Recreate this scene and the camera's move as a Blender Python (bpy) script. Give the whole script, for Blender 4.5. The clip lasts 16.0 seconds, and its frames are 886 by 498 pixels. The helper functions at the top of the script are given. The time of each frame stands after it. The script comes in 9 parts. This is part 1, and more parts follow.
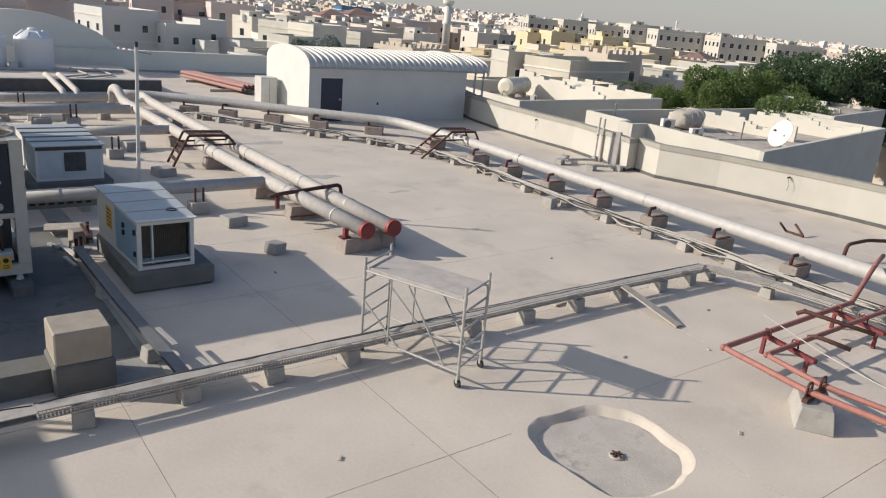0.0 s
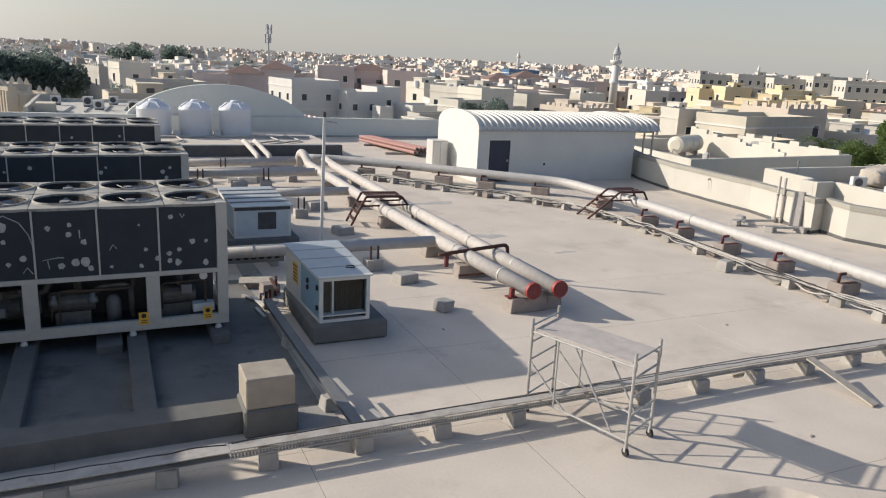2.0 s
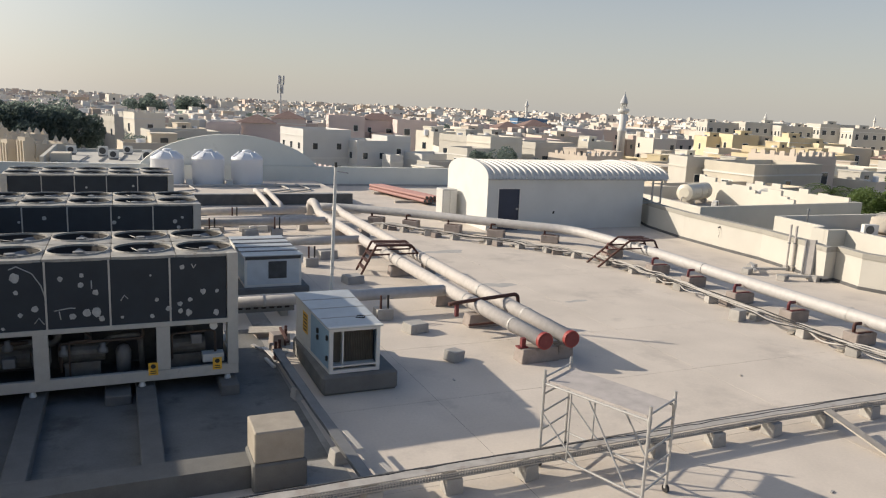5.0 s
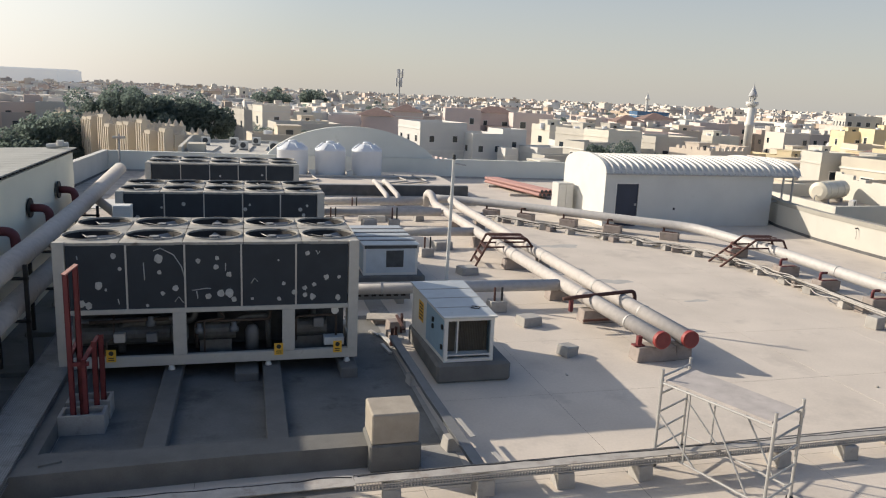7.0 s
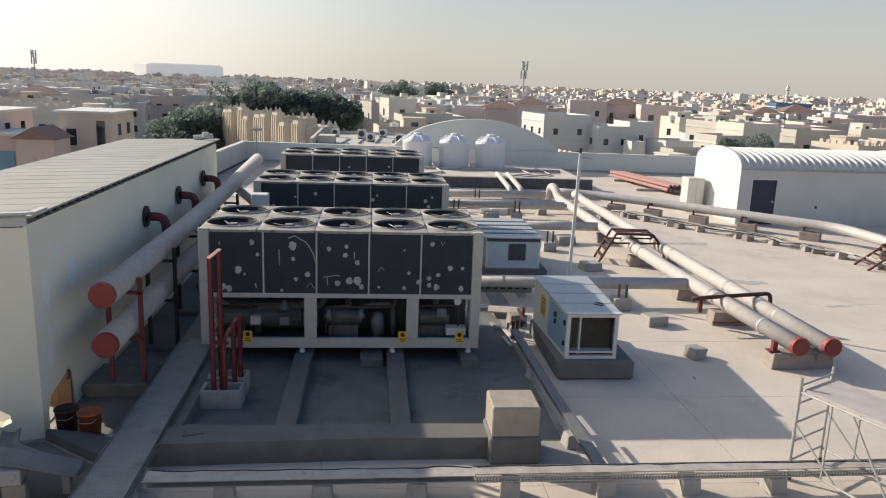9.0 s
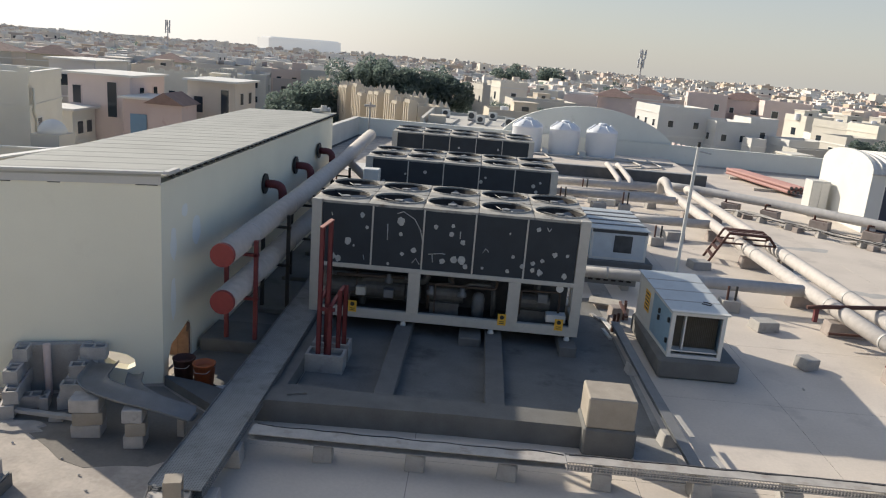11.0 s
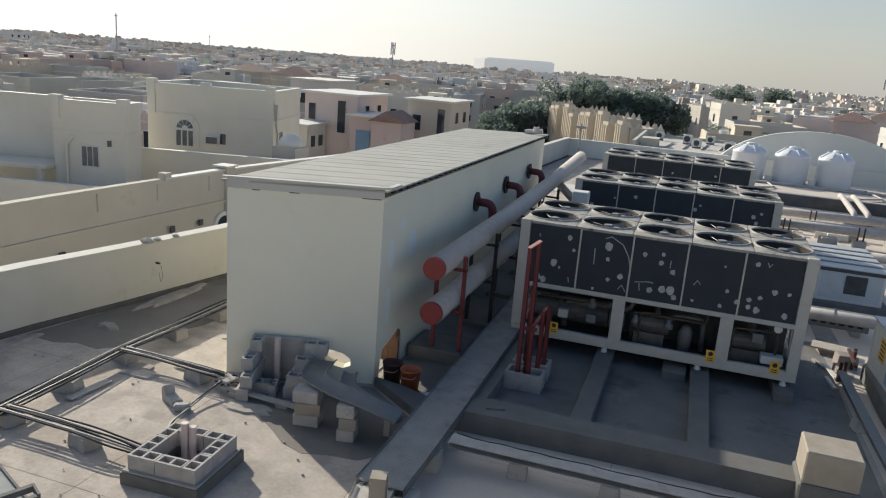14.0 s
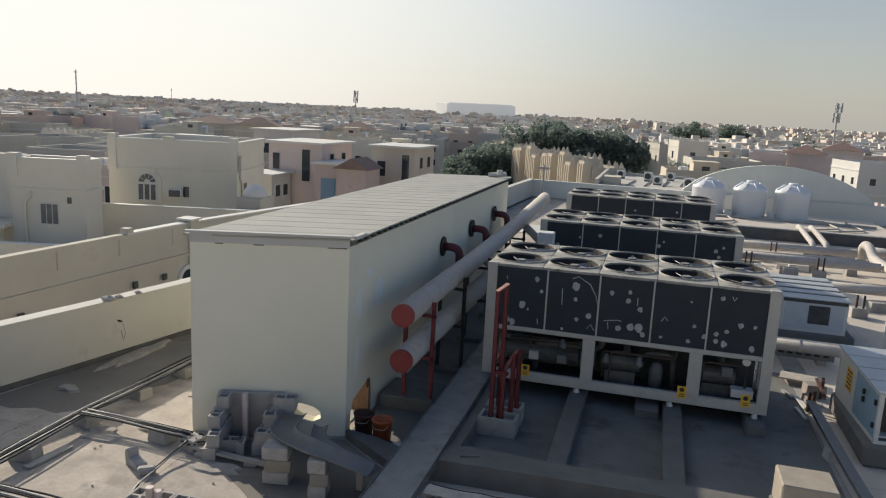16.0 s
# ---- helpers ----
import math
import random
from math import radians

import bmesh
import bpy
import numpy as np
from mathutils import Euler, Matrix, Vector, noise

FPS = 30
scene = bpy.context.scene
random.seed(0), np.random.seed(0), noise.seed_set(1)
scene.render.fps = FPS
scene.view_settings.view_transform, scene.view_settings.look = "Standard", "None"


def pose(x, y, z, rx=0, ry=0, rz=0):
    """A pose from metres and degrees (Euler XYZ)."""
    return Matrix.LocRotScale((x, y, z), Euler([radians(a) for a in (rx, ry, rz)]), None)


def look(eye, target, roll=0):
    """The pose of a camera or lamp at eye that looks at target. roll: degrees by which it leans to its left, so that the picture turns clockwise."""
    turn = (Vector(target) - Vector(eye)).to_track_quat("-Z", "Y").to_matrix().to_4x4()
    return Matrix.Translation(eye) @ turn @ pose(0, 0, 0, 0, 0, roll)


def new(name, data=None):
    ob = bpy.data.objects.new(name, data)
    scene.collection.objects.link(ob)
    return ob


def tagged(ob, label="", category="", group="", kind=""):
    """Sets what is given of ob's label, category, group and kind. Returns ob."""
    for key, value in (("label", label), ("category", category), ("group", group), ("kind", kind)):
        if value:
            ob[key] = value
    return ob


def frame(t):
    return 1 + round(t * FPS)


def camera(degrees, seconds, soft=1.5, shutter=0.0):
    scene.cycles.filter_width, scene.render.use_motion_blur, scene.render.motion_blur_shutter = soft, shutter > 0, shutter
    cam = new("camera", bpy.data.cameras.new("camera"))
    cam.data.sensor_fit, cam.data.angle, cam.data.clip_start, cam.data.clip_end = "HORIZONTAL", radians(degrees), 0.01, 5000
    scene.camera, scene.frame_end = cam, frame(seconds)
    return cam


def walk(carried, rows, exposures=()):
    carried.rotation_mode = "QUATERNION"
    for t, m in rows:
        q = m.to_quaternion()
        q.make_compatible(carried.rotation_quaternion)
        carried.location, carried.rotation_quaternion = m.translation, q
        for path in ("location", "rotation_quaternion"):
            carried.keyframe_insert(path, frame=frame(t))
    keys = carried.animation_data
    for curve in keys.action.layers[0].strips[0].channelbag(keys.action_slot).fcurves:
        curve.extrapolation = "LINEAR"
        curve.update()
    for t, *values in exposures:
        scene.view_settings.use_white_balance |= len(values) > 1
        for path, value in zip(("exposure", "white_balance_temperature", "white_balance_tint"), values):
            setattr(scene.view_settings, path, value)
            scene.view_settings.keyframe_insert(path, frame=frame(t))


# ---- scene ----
cam = camera(61.4, 16.0, 1.15)
EXPOSURES = [(0, 0.02, 6250, 10), (2.5, 0.13, 6340, 10), (3.0, 0.13, 6480, 10), (3.5, 0.13, 6630, 10), (7, 0.22, 6540, 10), (8, 0.28, 6540, 11), (11, 0.25, 6400, 9), (12.5, 0.4, 6140, 8), (13, 0.36, 6140, 8), (13.5, 0.6, 6140, 7), (14, 0.15, 6330, 7), (14.5, 0.02, 6400, 7), (16, -0.02, 6510, 8)]
PATH = [
    (0, (-0.192, 0.231, 5.458), (0.974, 1.734, 4.842), 5.2),
    (0.5, (-0.206, 0.2, 5.47), (0.901, 1.764, 4.895), 4.6),
    (1, (-0.243, 0.21, 5.493), (0.783, 1.823, 4.904), 2.9),
    (1.5, (-0.325, 0.193, 5.539), (0.561, 1.908, 5.016), 2.7),
    (2, (-0.358, 0.158, 5.552), (0.449, 1.919, 5.055), 2.8),
    (2.5, (-0.399, 0.134, 5.59), (0.361, 1.929, 5.146), 2.9),
    (3, (-0.381, 0.164, 5.597), (0.419, 1.967, 5.267), 2.2),
    (3.5, (-0.371, 0.174, 5.583), (0.427, 1.974, 5.235), 2.4),
    (5.8, (-0.373, 0.204, 5.613), (0.398, 2.005, 5.212), 2.6),
    (6, (-0.42, 0.179, 5.578), (0.301, 1.998, 5.164), 3.0),
    (6.5, (-0.454, 0.146, 5.592), (0.14, 2.011, 5.179), 2.1),
    (7, (-0.486, 0.135, 5.596), (0.021, 2.026, 5.19), 2.5),
    (7.5, (-0.532, 0.099, 5.597), (-0.128, 2.014, 5.187), 2.6),
    (8, (-0.577, 0.053, 5.595), (-0.301, 1.987, 5.166), 2.5),
    (8.5, (-0.576, 0.101, 5.6), (-0.357, 2.039, 5.157), 2.8),
    (8.7, (-0.565, 0.141, 5.609), (-0.357, 2.081, 5.172), 2.5),
    (10.8, (-0.692, 0.087, 5.581), (-0.708, 2.028, 5.102), 3.9),
    (11, (-0.691, 0.069, 5.585), (-0.761, 2.006, 5.09), 4.6),
    (11.5, (-0.757, 0.034, 5.572), (-0.995, 1.952, 5.056), 5.4),
    (12, (-0.806, 0.022, 5.578), (-1.202, 1.912, 5.057), 6.3),
    (12.5, (-0.813, -0.058, 5.571), (-1.421, 1.77, 5.03), 5.7),
    (13, (-0.807, -0.117, 5.589), (-1.522, 1.653, 4.993), 6.6),
    (13.5, (-0.766, -0.052, 5.629), (-1.383, 1.769, 5.077), 3.4),
    (14, (-0.777, -0.08, 5.657), (-1.374, 1.765, 5.17), 4.5),
    (14.5, (-0.731, -0.141, 5.662), (-1.301, 1.736, 5.274), 3.8),
    (15, (-0.76, -0.038, 5.684), (-1.306, 1.851, 5.322), 2.6),
    (15.5, (-0.765, -0.027, 5.669), (-1.307, 1.866, 5.316), 2.8),
    (16, (-0.761, -0.027, 5.69), (-1.293, 1.865, 5.322), 2.8),
]
walk(cam, [(t, look(eye, target, roll)) for t, eye, target, roll in PATH], EXPOSURES)

# ---- world and sun ----
SUN_DIR = Vector((-1.84, 1.27, 1.0)).normalized()
world = bpy.data.worlds.new("sky")
scene.world = world
world.use_nodes = True
wn = world.node_tree.nodes
sky = wn.new("ShaderNodeTexSky")
sky.sky_type = 'NISHITA'
sky.sun_disc = False
sky.sun_elevation = math.asin(SUN_DIR.z)
sky.sun_rotation = math.atan2(SUN_DIR.x, SUN_DIR.y)
sky.altitude = 10
sky.air_density, sky.dust_density, sky.ozone_density = 1.2, 0.8, 1.5
wn["Background"].inputs["Strength"].default_value = 0.091
pale = wn.new("ShaderNodeHueSaturation")
pale.inputs["Saturation"].default_value = 1.1
world.node_tree.links.new(sky.outputs[0], pale.inputs["Color"])
cool = wn.new("ShaderNodeMix")
cool.data_type, cool.blend_type = 'RGBA', 'MULTIPLY'
cool.inputs[0].default_value, cool.inputs[7].default_value = 1.0, (0.91, 0.955, 1.12, 1)
world.node_tree.links.new(pale.outputs[0], cool.inputs[6])
# desert dust pales the sky towards the horizon
way = wn.new("ShaderNodeTexCoord")
rise = wn.new("ShaderNodeSeparateXYZ")
world.node_tree.links.new(way.outputs["Generated"], rise.inputs[0])
dust = wn.new("ShaderNodeMapRange")
dust.interpolation_type = 'SMOOTHSTEP'
dust.inputs[1].default_value, dust.inputs[2].default_value = -0.05, 0.46
dust.inputs[3].default_value, dust.inputs[4].default_value = 0.72, 0.0
world.node_tree.links.new(rise.outputs[2], dust.inputs[0])
veil = wn.new("ShaderNodeMix")
veil.data_type = 'RGBA'
veil.inputs[7].default_value = (5.95, 5.8, 5.58, 1)
world.node_tree.links.new(dust.outputs[0], veil.inputs[0])
world.node_tree.links.new(cool.outputs[2], veil.inputs[6])
# dust scatters the sunlight forward, so the sky is paler on the sun's side
toward = wn.new("ShaderNodeVectorMath")
toward.operation = 'DOT_PRODUCT'
toward.inputs[1].default_value = SUN_DIR
world.node_tree.links.new(way.outputs["Generated"], toward.inputs[0])
halo = wn.new("ShaderNodeMapRange")
halo.interpolation_type = 'SMOOTHSTEP'
halo.inputs[1].default_value, halo.inputs[2].default_value = 0.45, 1.0
halo.inputs[3].default_value, halo.inputs[4].default_value = 0.0, 1.0
world.node_tree.links.new(toward.outputs["Value"], halo.inputs[0])
bright = wn.new("ShaderNodeMix")
bright.data_type = 'RGBA'
bright.inputs[7].default_value = (11.4, 11.1, 10.5, 1)
world.node_tree.links.new(halo.outputs[0], bright.inputs[0])
world.node_tree.links.new(veil.outputs[2], bright.inputs[6])
world.node_tree.links.new(bright.outputs[2], wn["Background"].inputs[0])
sun_data = bpy.data.lights.new("sun", 'SUN')
sun_data.energy, sun_data.angle, sun_data.color = 5.0, radians(0.6), (1.0, 0.89, 0.75)
sun = new("sun", sun_data)
sun.matrix_world = look(SUN_DIR * 60, (0, 0, 0))


# ---- materials ----
def mat(name, colour, rough=0.8, metal=0.0, vary=0.12, scale=3.0, fine=60.0, bump=0.15, stain=None, stain_at=0.62, stain_scale=0.8, island=0.0, specks=None):
    """A surface with broad patches, fine grain, relief and, if given, stains of another colour."""
    m = bpy.data.materials.new(name)
    m.use_nodes = True
    nodes, links = m.node_tree.nodes, m.node_tree.links
    bsdf = nodes["Principled BSDF"]
    bsdf.inputs["Roughness"].default_value, bsdf.inputs["Metallic"].default_value = rough, metal
    co = nodes.new("ShaderNodeTexCoord")
    geo = nodes.new("ShaderNodeNewGeometry")
    broad = nodes.new("ShaderNodeTexNoise")
    broad.inputs["Scale"].default_value, broad.inputs["Detail"].default_value = scale, 5
    grain = nodes.new("ShaderNodeTexNoise")
    grain.inputs["Scale"].default_value, grain.inputs["Detail"].default_value = fine, 3
    for n in (broad, grain):
        links.new(geo.outputs["Position"], n.inputs["Vector"])
    mix = nodes.new("ShaderNodeMath")
    mix.operation = 'MULTIPLY_ADD'
    links.new(grain.outputs["Fac"], mix.inputs[0])
    mix.inputs[1].default_value = 0.4
    links.new(broad.outputs["Fac"], mix.inputs[2])
    ramp = nodes.new("ShaderNodeMapRange")
    ramp.inputs[1].default_value, ramp.inputs[2].default_value = 0.4, 1.0
    ramp.inputs[3].default_value, ramp.inputs[4].default_value = 1 - vary, 1 + vary
    links.new(mix.outputs[0], ramp.inputs[0])
    value = ramp.outputs[0]
    if island:
        rnd = nodes.new("ShaderNodeMapRange")
        rnd.inputs[3].default_value, rnd.inputs[4].default_value = 1 - island, 1 + island
        links.new(geo.outputs["Random Per Island"], rnd.inputs[0])
        mul = nodes.new("ShaderNodeMath")
        mul.operation = 'MULTIPLY'
        links.new(value, mul.inputs[0])
        links.new(rnd.outputs[0], mul.inputs[1])
        value = mul.outputs[0]
    tint = nodes.new("ShaderNodeMix")
    tint.data_type, tint.blend_type = 'RGBA', 'MULTIPLY'
    tint.inputs[0].default_value = 1.0
    tint.inputs[6].default_value = (*colour, 1)
    links.new(value, tint.inputs[7])
    out = tint.outputs[2]
    if stain:
        spots = nodes.new("ShaderNodeTexNoise")
        spots.inputs["Scale"].default_value, spots.inputs["Detail"].default_value = stain_scale, 6
        spots.inputs["Roughness"].default_value = 0.65
        links.new(geo.outputs["Position"], spots.inputs["Vector"])
        cut = nodes.new("ShaderNodeMapRange")
        cut.inputs[1].default_value, cut.inputs[2].default_value = stain_at, stain_at + 0.12
        links.new(spots.outputs["Fac"], cut.inputs[0])
        over = nodes.new("ShaderNodeMix")
        over.data_type = 'RGBA'
        over.inputs[7].default_value = (*stain, 1)
        links.new(cut.outputs[0], over.inputs[0])
        links.new(out, over.inputs[6])
        out = over.outputs[2]
    if specks:
        dots = nodes.new("ShaderNodeTexNoise")
        dots.inputs["Scale"].default_value, dots.inputs["Detail"].default_value = 5.5, 8
        dots.inputs["Roughness"].default_value = 0.75
        links.new(geo.outputs["Position"], dots.inputs["Vector"])
        cut = nodes.new("ShaderNodeMapRange")
        cut.inputs[1].default_value, cut.inputs[2].default_value = 0.66, 0.72
        links.new(dots.outputs["Fac"], cut.inputs[0])
        over = nodes.new("ShaderNodeMix")
        over.data_type = 'RGBA'
        over.inputs[7].default_value = (*specks, 1)
        links.new(cut.outputs[0], over.inputs[0])
        links.new(out, over.inputs[6])
        out = over.outputs[2]
    links.new(out, bsdf.inputs["Base Color"])
    if bump:
        b = nodes.new("ShaderNodeBump")
        b.inputs["Strength"].default_value, b.inputs["Distance"].default_value = bump, 0.02
        links.new(mix.outputs[0], b.inputs["Height"])
        links.new(b.outputs[0], bsdf.inputs["Normal"])
    return m


def glass(name, colour=(0.03, 0.04, 0.05)):
    return mat(name, colour, 0.08, 0.0, 0.05, 1.0, 5.0, 0.0)


SCREED = mat("roof_screed", (0.565, 0.505, 0.435), 0.9, 0, 0.13, 0.6, 18, 0.35, (0.47, 0.42, 0.365), 0.56, 0.5, specks=(0.30, 0.27, 0.245))
SCREED_OLD = mat("worn_roof_screed", (0.44, 0.39, 0.335), 0.92, 0, 0.3, 1.6, 16, 0.7, (0.33, 0.29, 0.25), 0.52, 1.3, specks=(0.26, 0.235, 0.21))
SCREED_DARK = mat("screed_patch", (0.40, 0.385, 0.36), 0.9, 0, 0.16, 3.0, 40, 0.35, (0.30, 0.285, 0.26), 0.58, 2.5)
JOINT = mat("joint_filler", (0.16, 0.15, 0.135), 0.9)
CONCRETE = mat("cast_concrete", (0.36, 0.345, 0.32), 0.9, 0, 0.18, 4, 50, 0.3, (0.25, 0.24, 0.225), 0.6, 3.0)
CONCRETE_DARK = mat("coated_concrete", (0.145, 0.143, 0.134), 0.85, 0, 0.2, 3, 40, 0.3, (0.17, 0.17, 0.165), 0.62, 2.0)
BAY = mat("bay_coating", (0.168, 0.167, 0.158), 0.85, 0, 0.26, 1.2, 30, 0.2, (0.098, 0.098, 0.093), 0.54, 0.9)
BAY_EDGE_SHADE = mat("worn_coating_and_shade", (0.32, 0.311, 0.292), 0.88, 0, 0.2, 1.5, 30, 0.3, (0.19, 0.186, 0.175), 0.55, 1.1)
PLINTH = mat("weathered_plinth", (0.15, 0.148, 0.14), 0.9, 0, 0.18, 3, 40, 0.3, (0.19, 0.186, 0.175), 0.6, 2.0)
BEIGE_BLOCK = mat("beige_render", (0.34, 0.30, 0.245), 0.9, 0, 0.14, 5, 60, 0.3, (0.29, 0.255, 0.21), 0.6, 4.0)
CMU = mat("concrete_block", (0.42, 0.40, 0.375), 0.95, 0, 0.2, 6, 90, 0.5, (0.30, 0.29, 0.28), 0.6, 5.0)
WHITE_WALL = mat("white_parapet_paint", (0.50, 0.48, 0.43), 0.85, 0, 0.06, 1.2, 60, 0.12, (0.43, 0.405, 0.36), 0.64, 1.2)
SHED_PAINT = mat("cream_plaster", (0.82, 0.785, 0.64), 0.85, 0, 0.05, 0.8, 70, 0.1, (0.76, 0.72, 0.585), 0.6, 0.7)
HUT_WHITE = mat("hut_white_paint", (0.60, 0.60, 0.57), 0.8, 0, 0.06, 1.0, 60, 0.08, (0.54, 0.535, 0.50), 0.66, 1.0)
# Cream lifted above WHITE_WALL; the veil over the left wall's shade is put into colour.
LEFT_SHADE_LIFT = mat("cream_shade_lift", (0.55, 0.54, 0.495), 0.85, 0, 0.07, 1.0, 60, 0.12, (0.46, 0.445, 0.40), 0.62, 1.1)
# Pale greenish white, made lighter than WHITE_WALL to brighten the far wall's shaded face.
BACK_SHADE_LIFT = mat("green_white_shade_lift", (0.66, 0.67, 0.62), 0.8, 0, 0.05, 1.0, 60, 0.08, (0.56, 0.56, 0.51), 0.64, 1.0)
METAL_ROOF = mat("grey_roof_sheet", (0.37, 0.37, 0.335), 0.85, 0.0, 0.12, 0.9, 30, 0.05, (0.31, 0.31, 0.28), 0.56, 0.6)
WHITE_SHEET = mat("white_roof_sheet", (0.54, 0.53, 0.50), 0.5, 0.0, 0.06, 1.5, 30, 0.05)
CLAD = mat("aluminium_cladding", (0.44, 0.425, 0.41), 0.62, 0.08, 0.12, 6, 60, 0.12, (0.42, 0.40, 0.37), 0.6, 3.0)
CLAD_DULL = mat("canvas_pipe_wrap", (0.47, 0.44, 0.41), 0.75, 0.05, 0.14, 6, 60, 0.2, (0.38, 0.36, 0.33), 0.6, 3.0)
GALV = mat("galvanised_steel", (0.42, 0.415, 0.40), 0.62, 0.3, 0.15, 8, 80, 0.1, (0.33, 0.30, 0.27), 0.63, 6.0)
TRAY_LID = mat("dusty_tray_lid", (0.41, 0.387, 0.355), 0.75, 0.1, 0.2, 5, 60, 0.15, (0.32, 0.285, 0.25), 0.54, 3.0)
RED = mat("red_oxide_paint", (0.165, 0.028, 0.03), 0.6, 0, 0.18, 8, 80, 0.1, (0.20, 0.06, 0.045), 0.6, 7.0)
RED_PIPE = mat("faded_red_paint", (0.32, 0.14, 0.115), 0.65, 0, 0.15, 8, 80, 0.1, (0.28, 0.09, 0.07), 0.6, 7.0)
SALMON = mat("bleached_red_paint", (0.35, 0.19, 0.17), 0.7, 0, 0.12, 8, 80, 0.1)
MAROON = mat("maroon_paint", (0.13, 0.028, 0.032), 0.55, 0, 0.15, 8, 80, 0.1)
BLOCK_BROWN = mat("stained_concrete", (0.29, 0.25, 0.225), 0.9, 0, 0.2, 4, 50, 0.3, (0.2, 0.16, 0.14), 0.56, 3.0)
GALV_DARK = mat("dull_tray_steel", (0.19, 0.195, 0.20), 0.6, 0.3, 0.15, 5, 60, 0.1, (0.2, 0.2, 0.2), 0.6, 3.0)
PERFORATED = mat("perforated_tray_steel", (0.27, 0.275, 0.27), 0.7, 0.2, 0.18, 3, 60, 0.1, (0.18, 0.18, 0.175), 0.56, 2.0)


def punch(m, pitch):
    """Rows of small dark slots over a sheet."""
    nodes, links = m.node_tree.nodes, m.node_tree.links
    bsdf = nodes["Principled BSDF"]
    under = bsdf.inputs["Base Color"].links[0].from_socket
    geo = nodes.new("ShaderNodeNewGeometry")
    cells = nodes.new("ShaderNodeTexVoronoi")
    cells.voronoi_dimensions = '2D'
    cells.inputs["Scale"].default_value, cells.inputs["Randomness"].default_value = 1 / pitch, 0.0
    links.new(geo.outputs["Position"], cells.inputs["Vector"])
    hole = nodes.new("ShaderNodeMapRange")
    hole.inputs[1].default_value, hole.inputs[2].default_value = 0.26, 0.32
    hole.inputs[3].default_value, hole.inputs[4].default_value = 0.45, 0.0
    links.new(cells.outputs["Distance"], hole.inputs[0])
    over = nodes.new("ShaderNodeMix")
    over.data_type = 'RGBA'
    over.inputs[7].default_value = (0.05, 0.05, 0.05, 1)
    links.new(hole.outputs[0], over.inputs[0])
    links.new(under, over.inputs[6])
    links.new(over.outputs[2], bsdf.inputs["Base Color"])


punch(PERFORATED, 0.034)
FAN = mat("fan_blade_grey", (0.22, 0.22, 0.215), 0.5, 0.2, 0.15, 8, 60, 0.05)
DECK = mat("worn_fan_deck", (0.34, 0.325, 0.29), 0.65, 0.1, 0.22, 6, 60, 0.1, (0.15, 0.125, 0.10), 0.56, 4.0)
RED_CAP = mat("red_cap_paint", (0.28, 0.045, 0.04), 0.55, 0, 0.12, 8, 80, 0.1, (0.24, 0.06, 0.045), 0.63, 9.0)
BROWN = mat("rusty_brown_steel", (0.085, 0.038, 0.03), 0.75, 0.1, 0.2, 9, 80, 0.2, (0.13, 0.06, 0.04), 0.6, 7.0)
BLACK_STEEL = mat("black_steel", (0.03, 0.03, 0.03), 0.6, 0.2)
CHILLER_FRAME = mat("chiller_frame_paint", (0.50, 0.48, 0.43), 0.6, 0.1, 0.1, 5, 60, 0.08, (0.38, 0.36, 0.31), 0.62, 5.0)
# Dark tone standing in for shade inside casings and holes.
DARK_IN = mat("shaded_interior", (0.07, 0.073, 0.075), 0.6, 0.2, 0.3, 6, 60, 0.1)
MACHINE = mat("machine_grey", (0.12, 0.12, 0.115), 0.55, 0.2, 0.3, 8, 60, 0.1)
COPPER = mat("pipe_dull_copper", (0.10, 0.075, 0.06), 0.6, 0.3)
YELLOW = mat("yellow_label", (0.78, 0.45, 0.05), 0.6, 0, 0.1, 20, 90, 0)
AHU_BLUE = mat("pale_blue_panel", (0.25, 0.38, 0.48), 0.5, 0.1, 0.1, 4, 60, 0.05, (0.21, 0.29, 0.34), 0.62, 4.0)
AHU_ROOF = mat("blue_grey_roof_panel", (0.46, 0.49, 0.50), 0.45, 0.2, 0.08, 4, 60, 0.05, (0.36, 0.37, 0.36), 0.62, 3.0)
AHU_WHITE = mat("white_frame_paint", (0.66, 0.65, 0.61), 0.55, 0.05, 0.06, 6, 60, 0.05)
FILTER = mat("dusty_filter", (0.10, 0.09, 0.072), 0.85, 0, 0.15, 10, 60, 0.2)
PLASTIC_WHITE = mat("white_tank_plastic", (0.70, 0.72, 0.75), 0.4, 0, 0.03, 2, 30, 0.02)
NAVY = mat("navy_door_paint", (0.02, 0.03, 0.06), 0.5)
ORANGE = mat("orange_plastic", (0.45, 0.12, 0.04), 0.5, 0, 0.15, 10, 60, 0.1, (0.30, 0.10, 0.06), 0.6, 9)
CABLE = mat("black_cable", (0.03, 0.03, 0.032), 0.9)
PVC = mat("grey_white_conduit", (0.40, 0.38, 0.35), 0.55, 0, 0.1, 8, 60, 0.05)
PINK_PVC = mat("pinkish_pipe", (0.60, 0.50, 0.47), 0.5, 0, 0.08, 8, 60, 0.05)
WOOD = mat("weathered_plank", (0.42, 0.38, 0.32), 0.85, 0, 0.2, 8, 90, 0.3)
BOARD = mat("grey_platform_board", (0.43, 0.395, 0.37), 0.95, 0, 0.16, 5, 70, 0.15, (0.34, 0.31, 0.29), 0.6, 4.0)
DIRT = mat("dried_cement_dirt", (0.37, 0.34, 0.305), 0.97, 0, 0.25, 5, 60, 0.6, (0.29, 0.265, 0.235), 0.55, 4.0)
